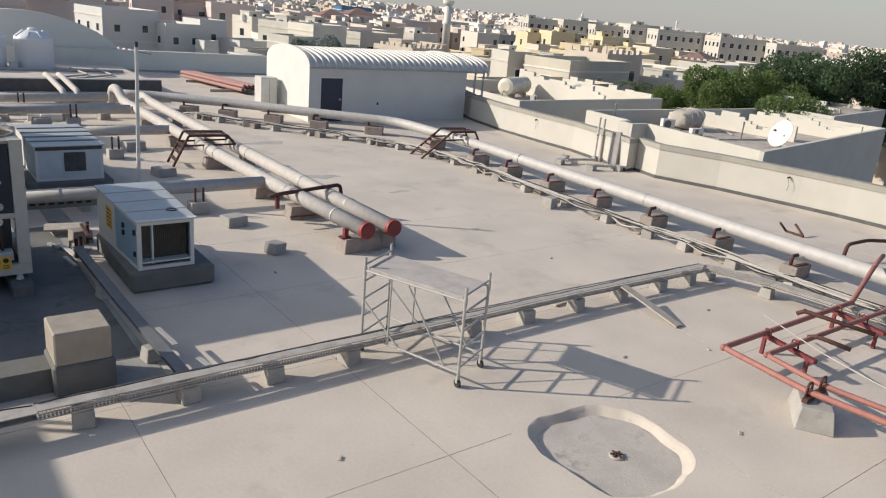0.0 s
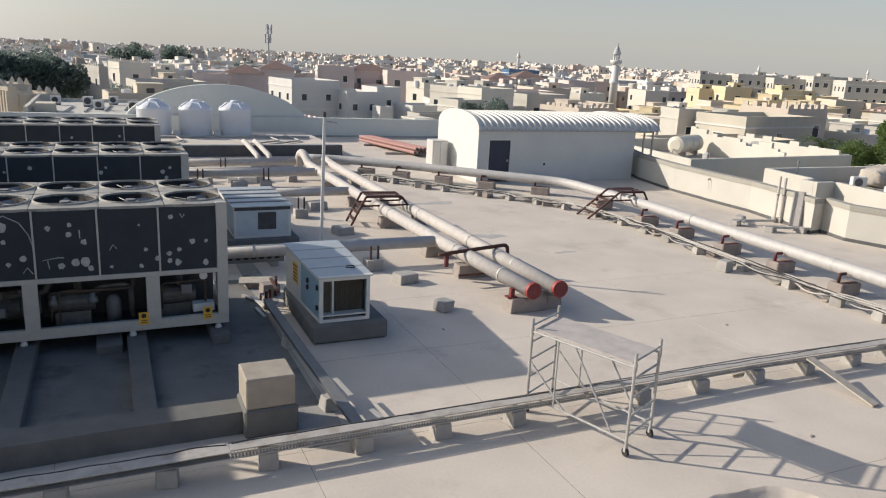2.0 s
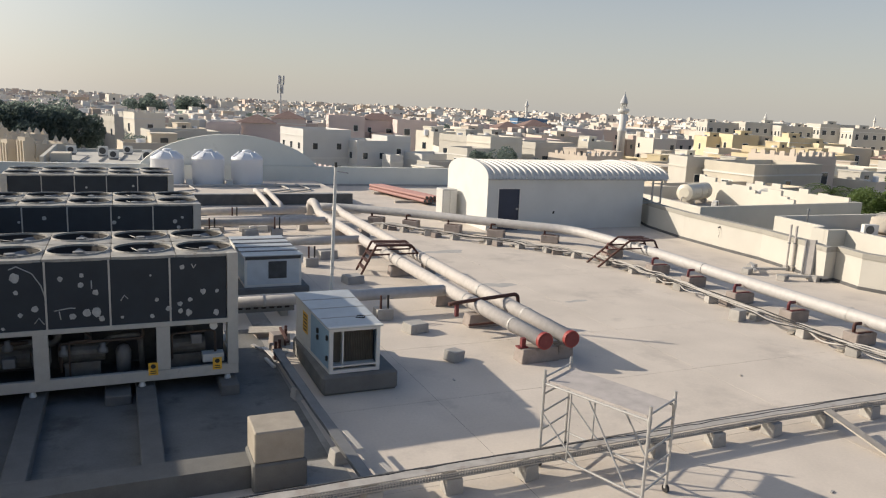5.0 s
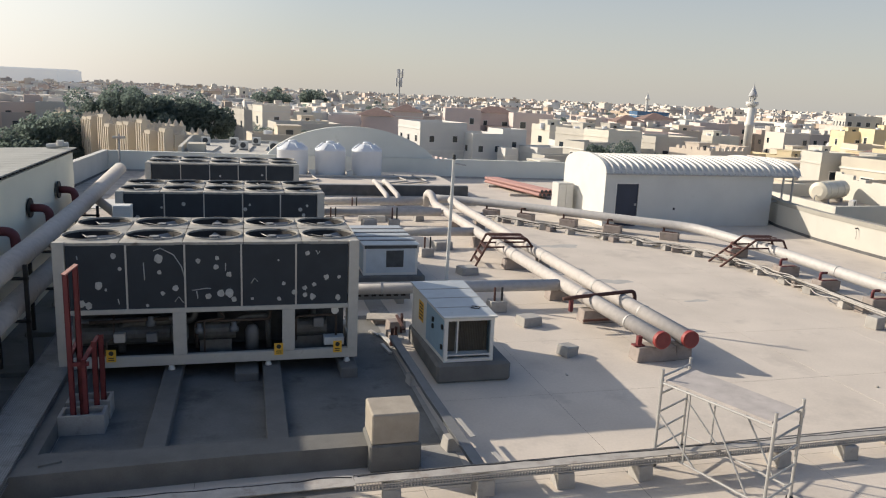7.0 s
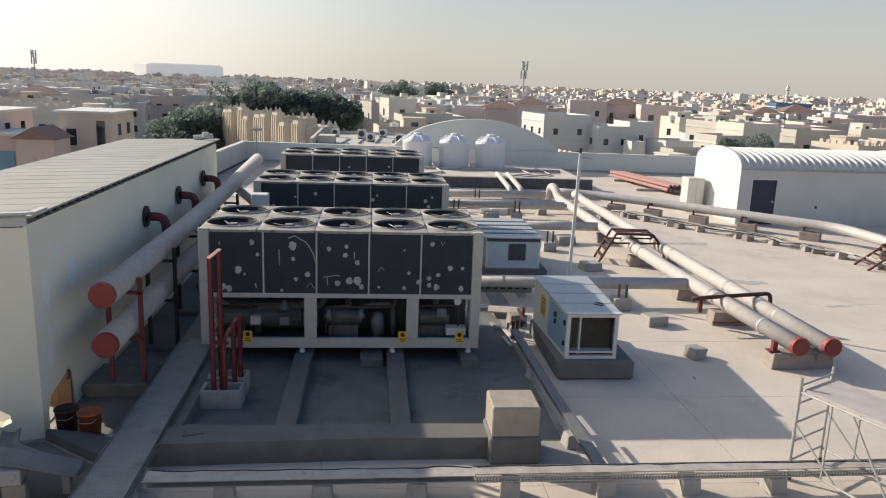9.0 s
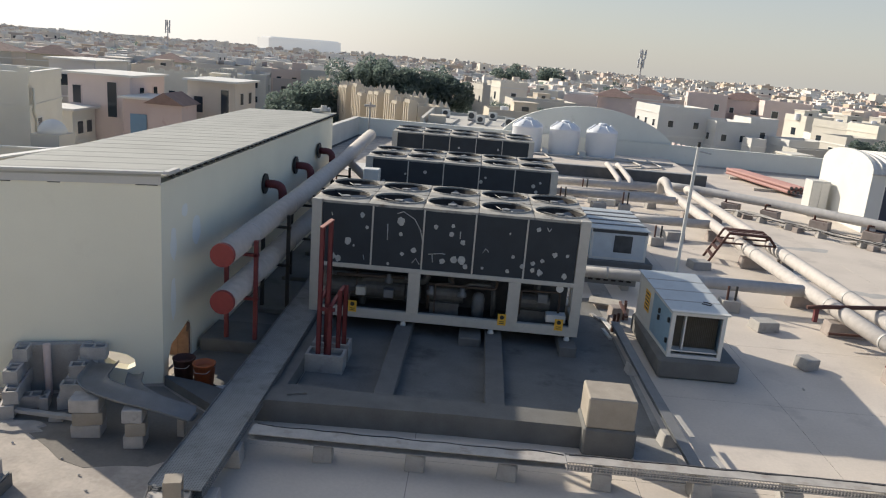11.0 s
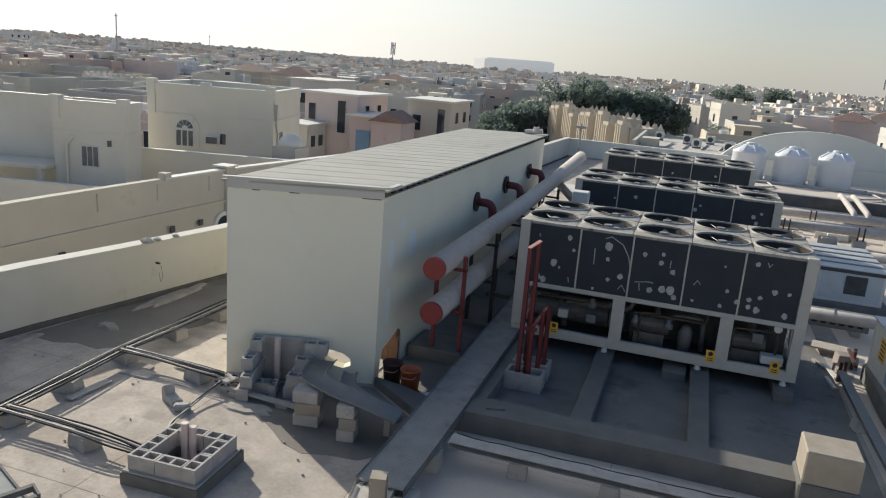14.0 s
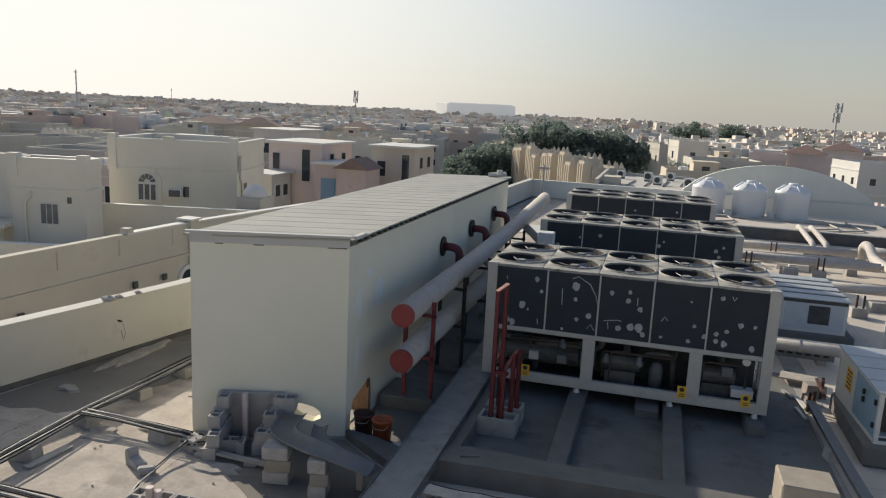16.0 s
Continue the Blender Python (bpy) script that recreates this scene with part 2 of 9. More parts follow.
UNIT_FACE = mat("grimy_white_panel", (0.52, 0.56, 0.585), 0.55, 0.05, 0.1, 4, 60, 0.05, (0.30, 0.27, 0.24), 0.66, 3.0)
COAT_AND_SHADE = mat("black_bitumen_and_shade", (0.10, 0.10, 0.10), 0.85, 0, 0.25, 3, 40, 0.3, (0.17, 0.165, 0.155), 0.6, 2.0)
CURTAIN = mat("curtained_pane", (0.15, 0.155, 0.155), 0.25, 0, 0.3, 3, 20, 0)
BREAK = mat("broken_brick_edge", (0.20, 0.12, 0.08), 0.95, 0, 0.25, 10, 60, 0.5)
GROUND = mat("dusty_ground", (0.42, 0.37, 0.30), 0.95, 0, 0.15, 0.02, 2, 0.1, (0.25, 0.22, 0.19), 0.58, 0.015)
BARK = mat("bark", (0.10, 0.075, 0.055), 0.9)
LEAF = mat("leaf_green", (0.10, 0.14, 0.05), 0.7, 0, 0.3, 1.0, 12, 0, None, island=0.45)
LEAF_DARK = mat("leaf_dark_green", (0.05, 0.085, 0.042), 0.75, 0, 0.3, 1.0, 12, 0, None, island=0.4)
GLASS = glass("dark_window_glass")
WHITE_TRIM = mat("white_trim", (0.64, 0.63, 0.59), 0.7, 0, 0.04)
PLASTERS = [mat("house_plaster", c, 0.9, 0, 0.08, 0.4, 20, 0.05, tuple(v * 0.82 for v in c), 0.64, 0.5) for c in (
    (0.67, 0.635, 0.55), (0.57, 0.507, 0.41), (0.50, 0.478, 0.425), (0.62, 0.525, 0.485), (0.58, 0.507, 0.425), (0.61, 0.52, 0.345), (0.53, 0.445, 0.395))]
COPING_GREY = mat("grey_coping_paint", (0.33, 0.315, 0.275), 0.88, 0, 0.1, 1.5, 50, 0.15, (0.26, 0.245, 0.215), 0.6, 1.5)
PATCH = mat("pale_patch_white", (0.82, 0.83, 0.78), 0.7, 0, 0.03, 1.0, 60, 0.05)
DULL_SHEET = mat("dull_blue_grey_sheet", (0.30, 0.315, 0.315), 0.92, 0.0, 0.14, 4, 60, 0.1, (0.24, 0.245, 0.24), 0.58, 3.0)
RAIL_GREY = mat("dull_grey_rail", (0.17, 0.172, 0.165), 0.95, 0.0, 0.16, 6, 60, 0.1, (0.12, 0.115, 0.105), 0.58, 4.0)
# Near-black puts the shade of deep openings into the colour.
THROAT = mat("shaded_opening_black", (0.022, 0.019, 0.017), 0.85, 0.0, 0.25, 6, 60, 0.1)
FINS_BROWN = mat("dusty_brown_fins", (0.13, 0.115, 0.09), 0.75, 0.1, 0.2, 8, 60, 0.1)
STAIN_SHADE_FLOOR = mat("damp_and_shaded_screed", (0.20, 0.183, 0.16), 0.9, 0, 0.22, 0.8, 20, 0.4, (0.14, 0.128, 0.112), 0.55, 0.7)
BRICK_ROSE = mat("rose_plaster", (0.53, 0.43, 0.40), 0.9, 0, 0.08, 0.5, 20, 0.06, (0.42, 0.30, 0.28), 0.62, 0.6)
BLUE_GATE = mat("blue_gate_paint", (0.16, 0.27, 0.38), 0.6, 0, 0.1, 1.0, 20, 0.02)
SAND = mat("sand_plaster", (0.53, 0.492, 0.412), 0.9, 0, 0.1, 0.5, 20, 0.08, (0.47, 0.42, 0.33), 0.6, 0.5)
CITY_STUFF = mat("distant_plaster", (0.68, 0.65, 0.61), 0.9, 0, 0.1, 0.05, 1, 0, None, island=0.2)
hues = CITY_STUFF.node_tree.nodes.new("ShaderNodeValToRGB")
hues.color_ramp.interpolation = 'CONSTANT'
for at, tone in ((0.0, (0.67, 0.65, 0.61)), (0.34, (0.62, 0.565, 0.49)), (0.55, (0.56, 0.46, 0.40)), (0.68, (0.65, 0.615, 0.54)), (0.82, (0.54, 0.44, 0.34)), (0.92, (0.40, 0.36, 0.33))):
    stop = hues.color_ramp.elements[0] if at == 0 else hues.color_ramp.elements.new(at)
    stop.color = (*tone, 1)
CITY_STUFF.node_tree.links.new(CITY_STUFF.node_tree.nodes["Geometry"].outputs["Random Per Island"], hues.inputs[0])
CITY_STUFF.node_tree.links.new(hues.outputs[0], CITY_STUFF.node_tree.nodes["Principled BSDF"].inputs["Base Color"])
def thin_leaf(m, colour, share):
    """Leaves also pass light from behind."""
    nodes, links = m.node_tree.nodes, m.node_tree.links
    out = nodes["Material Output"]
    tr = nodes.new("ShaderNodeBsdfTranslucent")
    tr.inputs["Color"].default_value = (*colour, 1)
    mixer = nodes.new("ShaderNodeMixShader")
    mixer.inputs[0].default_value = share
    links.new(nodes["Principled BSDF"].outputs[0], mixer.inputs[1])
    links.new(tr.outputs[0], mixer.inputs[2])
    links.new(mixer.outputs[0], out.inputs["Surface"])
    return m


# Far leaves paler and bluer, with distance haze put into the colour.
LEAF_FAR = mat("hazed_leaf_green", (0.115, 0.145, 0.13), 0.8, 0, 0.25, 1.0, 12, 0, None, island=0.35)
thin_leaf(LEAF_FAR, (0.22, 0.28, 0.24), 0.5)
thin_leaf(LEAF, (0.26, 0.36, 0.10), 0.4)
thin_leaf(LEAF_DARK, (0.15, 0.24, 0.09), 0.35)
TILE_RED = mat("red_brown_roof_tile", (0.23, 0.155, 0.13), 0.85, 0, 0.2, 2.0, 12, 0.2)
BLUE_GLASS = mat("blue_shop_glass", (0.06, 0.14, 0.26), 0.2, 0, 0.1, 1.0, 5, 0)
WHITE_BLOCK = mat("bright_white_render", (0.60, 0.59, 0.56), 0.85, 0, 0.06, 0.5, 20, 0.05, (0.54, 0.52, 0.48), 0.66, 0.6)
HAZE_GREY = mat("distant_grey", (0.45, 0.46, 0.47), 0.9, 0, 0.03, 0.01, 1, 0)


# The hall's pale tone and weak emission imitate distance haze.
BACKDROP = mat("haze_glow", (0.58, 0.565, 0.54), 0.9, 0, 0.02, 0.01, 1, 0)
BACKDROP.node_tree.nodes["Principled BSDF"].inputs["Emission Color"].default_value = (0.75, 0.76, 0.76, 1)
BACKDROP.node_tree.nodes["Principled BSDF"].inputs["Emission Strength"].default_value = 0.3
FIN_DENT = mat("flattened_fins", (0.42, 0.425, 0.41), 0.6, 0.15, 0.25, 12, 80, 0.2)
COIL_CLEAN = mat("condenser_fins_clean", (0.026, 0.033, 0.041), 0.7, 0.0, 0.2, 3, 80, 0.1, (0.07, 0.07, 0.07), 0.70, 5.0)

# ---- mesh helpers ----
BASE = {}


def box(bm, x0, x1, y0, y1, z0, z1, bevel=0.0, turn=0.0):
    made = bmesh.ops.create_cube(bm, size=1.0, matrix=Matrix.Translation(((x0 + x1) / 2, (y0 + y1) / 2, (z0 + z1) / 2)) @ Matrix.Rotation(radians(turn), 4, 'Z') @ Matrix.Diagonal((abs(x1 - x0), abs(y1 - y0), abs(z1 - z0), 1)))
    if bevel:
        edges = list({e for v in made["verts"] for e in v.link_edges})
        bmesh.ops.bevel(bm, geom=edges, offset=bevel, segments=1, affect='EDGES')
    return bm


def rod(bm, p0, p1, r, seg=8, r2=None):
    p0, p1 = Vector(p0), Vector(p1)
    d = p1 - p0
    m = Matrix.Translation((p0 + p1) / 2) @ d.to_track_quat('Z', 'Y').to_matrix().to_4x4()
    bmesh.ops.create_cone(bm, cap_ends=True, segments=seg, radius1=r, radius2=r if r2 is None else r2, depth=d.length, matrix=m)
    return bm


def beam(bm, p0, p1, w, h):
    """A straight bar of section w by h."""
    p0, p1 = Vector(p0), Vector(p1)
    d = p1 - p0
    m = Matrix.Translation((p0 + p1) / 2) @ d.to_track_quat('Y', 'Z').to_matrix().to_4x4() @ Matrix.Diagonal((w, d.length, h, 1))
    bmesh.ops.create_cube(bm, size=1.0, matrix=m)
    return bm


def prism(bm, pts, z0, z1):
    """An upright solid over a plan outline."""
    low = [bm.verts.new((x, y, z0)) for x, y in pts]
    top = [bm.verts.new((x, y, z1)) for x, y in pts]
    n = len(pts)
    bm.faces.new(top)
    bm.faces.new(low[::-1])
    for i in range(n):
        j = (i + 1) % n
        bm.faces.new((low[i], low[j], top[j], top[i]))
    bmesh.ops.recalc_face_normals(bm, faces=bm.faces)
    return bm


def fillet(pts, r, n=5):
    """A polyline with its inner corners rounded."""
    pts = [Vector(p) for p in pts]
    out = [pts[0]]
    for a, b, c in zip(pts, pts[1:], pts[2:]):
        d0, d1 = (a - b), (c - b)
        k = min(r, d0.length * 0.45, d1.length * 0.45)
        s, e = b + d0.normalized() * k, b + d1.normalized() * k
        for i in range(n + 1):
            t = i / n
            out.append((1 - t) ** 2 * s + 2 * t * (1 - t) * b + t * t * e)
    return out + [pts[-1]]


def tube(bm, pts, r, seg=12, bend=0.0):
    pts = fillet(pts, bend) if bend else [Vector(p) for p in pts]
    rings, up = [], None
    for i, p in enumerate(pts):
        d = (pts[min(i + 1, len(pts) - 1)] - pts[max(i - 1, 0)]).normalized()
        if up is None:
            up = d.orthogonal().normalized()
        up = (up - d * up.dot(d)).normalized()
        side = d.cross(up)
        rings.append([bm.verts.new(p + r * (math.cos(a) * up + math.sin(a) * side)) for a in (2 * math.pi * k / seg for k in range(seg))])
    for a, b in zip(rings, rings[1:]):
        for k in range(seg):
            f = bm.faces.new((a[k], a[(k + 1) % seg], b[(k + 1) % seg], b[k]))
            f.smooth = True
    bm.faces.new(rings[0][::-1])
    bm.faces.new(rings[-1])
    bmesh.ops.recalc_face_normals(bm, faces=bm.faces)
    return bm


def lathe(bm, profile, centre=(0, 0, 0), seg=24):
    """A solid of revolution: profile of (radius, height)."""
    rings = []
    for r, z in profile:
        rings.append([bm.verts.new((centre[0] + r * math.cos(2 * math.pi * k / seg), centre[1] + r * math.sin(2 * math.pi * k / seg), centre[2] + z)) for k in range(seg)])
    for a, b in zip(rings, rings[1:]):
        for k in range(seg):
            bm.faces.new((a[k], a[(k + 1) % seg], b[(k + 1) % seg], b[k])).smooth = True
    bm.faces.new(rings[0][::-1])
    bm.faces.new(rings[-1])
    bmesh.ops.recalc_face_normals(bm, faces=bm.faces)
    return bm


def data_of(name, bm, material):
    me = bpy.data.meshes.new(name)
    bm.to_mesh(me)
    bm.free()
    me.materials.append(material)
    return me


def thing(name, at, label, category, group="", kind=""):
    """An empty at the base of a thing; its parts are built in world places."""
    ob = new(name)
    ob.location = at
    ob.empty_display_size = 0.1
    BASE[ob.name] = Vector(at)
    return tagged(ob, label, category, group, kind)


def part(name, bm, material, parent, label=""):
    base = BASE[parent.name]
    bmesh.ops.translate(bm, verts=bm.verts, vec=-base)
    ob = new(name, data_of(name, bm, material))
    ob.parent = parent
    BASE[ob.name] = base
    return tagged(ob, label)


def solid(name, bm, material, label, category, group="", kind="", at=None):
    """A top-level thing of one mesh."""
    if at is None:
        lo = [min(v.co[i] for v in bm.verts) for i in range(3)]
        hi = [max(v.co[i] for v in bm.verts) for i in range(3)]
        at = ((lo[0] + hi[0]) / 2, (lo[1] + hi[1]) / 2, lo[2])
    bmesh.ops.translate(bm, verts=bm.verts, vec=-Vector(at))
    ob = new(name, data_of(name, bm, material))
    ob.location = at
    BASE[ob.name] = Vector(at)
    return tagged(ob, label, category, group, kind)


def B():
    return bmesh.new()


# ---- roof, parapets, ground ----
LEFT_IN = [(-13.3, -8), (-13.1, 4.5), (-12.73, 8.4), (-12.4, 10.4), (-11.95, 12.4), (-11.4, 15.2), (-10.9, 19), (-10.3, 25), (-9.6, 35), (-8.9, 51)]
BACK_IN = [(-8.9, 51), (0.3, 50.3), (11.8, 49.6), (19.7, 49.0), (27.5, 48.3)]
RIGHT_IN = [(27.5, 48.3), (26.6, 36), (24.35, 30.6), (23.75, 27.3), (23.6, 24.5), (23.58, 22.5), (23.15, 20.2), (22.72, 18.72), (23.33, 18.79), (23.05, 17.56), (23.85, 15.45), (24.5, 12.7), (24.75, 11.2), (25.2, 6.0), (25.6, 0), (26.0, -8)]


def offset(pts, d):
    out = []
    for i, p in enumerate(pts):
        a, b = Vector(pts[max(i - 1, 0)]), Vector(pts[min(i + 1, len(pts) - 1)])
        t = (b - a).normalized()
        out.append((p[0] - t.y * d, p[1] + t.x * d))
    return out


def parapet(name, pts, height, label, paint=None, cap=0.055, cap_paint=None, foot=None):
    """Wall with a coping that stands a little proud."""
    root = thing(name, (pts[0][0], pts[0][1], 0), label, "parapet wall", kind="structure")
    outer = offset(pts, 0.28)
    part("wall_body", prism(B(), pts + outer[::-1], -0.3, height), paint or WHITE_WALL, root)
    part("coping", prism(B(), offset(pts, -0.03) + offset(pts, 0.31)[::-1], height + 0.002, height + cap), cap_paint or paint or WHITE_WALL, root)
    part("skirting", prism(B(), offset(pts, -0.05) + offset(pts, -0.001)[::-1], 0.0, 0.11), foot or SCREED_DARK, root, "dark waterproofing upstand")
    return root


parapet("wall_left", LEFT_IN, 1.24, "cream painted parapet wall curving along the roof", LEFT_SHADE_LIFT, foot=COAT_AND_SHADE)
parapet("wall_back", BACK_IN, 1.2, "pale greenish white parapet wall at the roof's far end", BACK_SHADE_LIFT)
parapet("wall_right", RIGHT_IN, 1.08, "white painted parapet wall with a jog and grey coping", None, 0.19, COPING_GREY, COAT_AND_SHADE)

GROUND_Z = -9.5
bm = B()
ring = [(4000 * math.cos(a), 4000 * math.sin(a)) for a in (2 * math.pi * i / 64 for i in range(64))]
bm.faces.new([bm.verts.new((x, y, GROUND_Z)) for x, y in ring])
solid("ground", bm, GROUND, "dusty sandy ground between the houses", "ground", kind="structure", at=(0, 0, GROUND_Z))

outline = LEFT_IN + BACK_IN[1:] + RIGHT_IN[1:]
solid("building_body", prism(B(), offset(LEFT_IN, 0.27) + offset(BACK_IN, 0.27)[1:-1] + offset(RIGHT_IN, 0.27), GROUND_Z, -0.14), WHITE_WALL, "painted walls of the low building under the roof", "building", kind="structure", at=(0, 0, GROUND_Z))


def clip(poly, x0, x1, y0, y1):
    """The part of an outline inside a rectangle."""
    for axis, lim, keep in ((0, x0, 1), (0, x1, -1), (1, y0, 1), (1, y1, -1)):
        out = []
        for a, b in zip(poly, poly[1:] + poly[:1]):
            da, db = keep * (a[axis] - lim), keep * (b[axis] - lim)
            if da >= 0:
                out.append(a)
            if da * db < 0:
                t = da / (da - db)
                out.append((a[0] + t * (b[0] - a[0]), a[1] + t * (b[1] - a[1])))
        poly = out
        if len(poly) < 3:
            return []
    return poly


# the drain hollow in the roof
HOLLOW = mat("mottled_cement", (0.47, 0.43, 0.385), 0.95, 0, 0.2, 2.2, 30, 0.5, (0.33, 0.305, 0.275), 0.55, 2.2, specks=(0.26, 0.235, 0.21))
DRAIN = (7.25, 5.70)


def drain_ring(rx, ry, n=128):
    pts = []
    for i in range(n):
        a = 2 * math.pi * i / n
        c, s = math.cos(a), math.sin(a)
        k = (abs(c) ** 3.0 + abs(s) ** 3.0) ** (-1 / 3.0) * (1 + 0.03 * math.sin(3 * a + 1) + 0.018 * math.sin(7 * a) + 0.008 * math.sin(13 * a + 2) + 0.004 * math.sin(23 * a + 1))
        pts.append((DRAIN[0] + rx * k * c, DRAIN[1] + ry * k * s))
    return pts


roof = thing("floor", (0, 0, 0), "beige cement screed roof laid in large bays", "roof deck", kind="structure")
part("joint_bed", prism(B(), [p for p in outline], -0.14, -0.125), JOINT, roof, "dark joint filler")
part("subscreed", prism(B(), clip(outline, -14, 6.0, -8, 52), -0.12, -0.0035), JOINT, roof)
part("subscreed", prism(B(), clip(outline, 6.001, 8.32, 6.95, 52), -0.12, -0.0035), JOINT, roof)
part("subscreed", prism(B(), clip(outline, 6.001, 8.32, -8, 4.4), -0.12, -0.0035), JOINT, roof)
part("subscreed", prism(B(), clip(outline, 8.321, 29, -8, 52), -0.12, -0.0035), JOINT, roof)
XS = [5.15 + 3.2 * k for k in range(-6, 9)]
YS = [6.6 + 3.05 * k for k in range(-5, 16)]
for i in range(len(XS) - 1):
    for j in range(len(YS) - 1):
        g = 0.004
        poly = clip(outline, XS[i] + g, XS[i + 1] - g, YS[j] + g, YS[j + 1] - g)
        if len(poly) < 3:
            continue
        in_column = XS[i] < DRAIN[0] < XS[i + 1]
        if in_column and YS[j - 1] < DRAIN[1] < YS[j]:
            continue
        if in_column and YS[j] < DRAIN[1] < YS[j + 1]:
            bm = B()
            x0, x1, y0, y1 = XS[i] + g, XS[i + 1] - g, YS[j] + g, YS[j + 2] - g
            inner, n = drain_ring(0.99, 1.02), 128
            rim, outer = [], []
            for k, (px, py) in enumerate(inner):
                dx, dy = px - DRAIN[0], py - DRAIN[1]
                s = min(((x1 if dx > 0 else x0) - DRAIN[0]) / dx if abs(dx) > 1e-6 else 99, ((y1 if dy > 0 else y0) - DRAIN[1]) / dy if abs(dy) > 1e-6 else 99)
                outer.append(bm.verts.new((DRAIN[0] + dx * s, DRAIN[1] + dy * s, 0)))
                rim.append(bm.verts.new((px, py, 0)))
            mid, low = [], []
            for k, v in enumerate(rim):
                a = 2 * math.pi * k / n
                f1 = 0.95 + 0.012 * math.sin(5 * a) + 0.008 * math.sin(11 * a + 1)
                f2 = 0.865 + 0.018 * math.sin(4 * a + 1) + 0.01 * math.sin(9 * a)
                mid.append(bm.verts.new((DRAIN[0] + (v.co.x - DRAIN[0]) * f1, DRAIN[1] + (v.co.y - DRAIN[1]) * f1, -0.055 + 0.006 * math.sin(7 * a))))
                low.append(bm.verts.new((DRAIN[0] + (v.co.x - DRAIN[0]) * f2, DRAIN[1] + (v.co.y - DRAIN[1]) * f2, -0.112)))
            for k in range(n):
                m = (k + 1) % n
                bm.faces.new((rim[k], rim[m], outer[m], outer[k]))
                bm.faces.new((mid[k], mid[m], rim[m], rim[k])).smooth = True
                bm.faces.new((low[k], low[m], mid[m], mid[k])).smooth = True
            for cx, cy in ((x0, y0), (x1, y0), (x1, y1), (x0, y1)):
                near = sorted(outer, key=lambda v: (v.co.x - cx) ** 2 + (v.co.y - cy) ** 2)[:2]
                bm.faces.new((near[0], near[1], bm.verts.new((cx, cy, 0))))
            bmesh.ops.recalc_face_normals(bm, faces=bm.faces)
            if sum(f.normal.z for f in bm.faces) < 0:
                bmesh.ops.reverse_faces(bm, faces=bm.faces)
            part("screed_bay", bm, SCREED, roof)
            continue
        part("screed_bay", prism(B(), poly, -0.003, 0.0), SCREED_OLD if XS[i + 1] < -4.2 else SCREED, roof)
part("joint", box(B(), XS[6] + 0.005, 6.22, 6.597, 6.604, 0.0004, 0.0015), JOINT, roof)
bm = B()
prism(bm, drain_ring(0.90, 0.93), -0.119, -0.105)
part("drain_patch", bm, HOLLOW, roof, "rough grey cement patch in the drain hollow")
root = thing("roof_drain", (DRAIN[0], DRAIN[1] - 0.1, -0.105), "small rusty roof drain outlet in a cement hollow", "drain")
bm = B()
lathe(bm, [(0.02, 0.0), (0.11, 0.0), (0.10, 0.025), (0.06, 0.03), (0.05, 0.01), (0.02, 0.01)], (DRAIN[0], DRAIN[1] - 0.1, -0.105), 12)
part("drain_body", bm, CONCRETE, root)
bm = B()
for a in (0.3, 1.4, 2.5):
    beam(bm, (DRAIN[0] - 0.09 * math.cos(a), DRAIN[1] - 0.1 - 0.09 * math.sin(a), -0.07), (DRAIN[0] + 0.09 * math.cos(a), DRAIN[1] - 0.1 + 0.09 * math.sin(a), -0.07), 0.02, 0.02)
part("grate_bar", bm, BROWN, root)
part("bore", rod(B(), (DRAIN[0] - 0.02, DRAIN[1] - 0.09, -0.09), (DRAIN[0] - 0.02, DRAIN[1] - 0.09, -0.078), 0.05, 10), DARK_IN, root)

# the upper block on whose edge the camera stands
solid("upper_roof_block", box(B(), -9, 9, -7.9, -0.34, 0.0, 4.1), WHITE_WALL, "plain painted stair block rising above the roof", "stair block", kind="structure")


# ---- left plant room ----


FR, FL, BRR, BL = (-5.55, 11.28), (-8.07, 10.5), (-5.66, 25.3), (-8.3, 25.6)
shed = thing("plant_room", (-6.9, 18, 0), "cream plastered plant room with ribbed metal roof and broken wall corner", "plant room", kind="structure")
# side wall with a broken opening near its front, front wall with a hole near its foot
bm = B()
T = 0.2


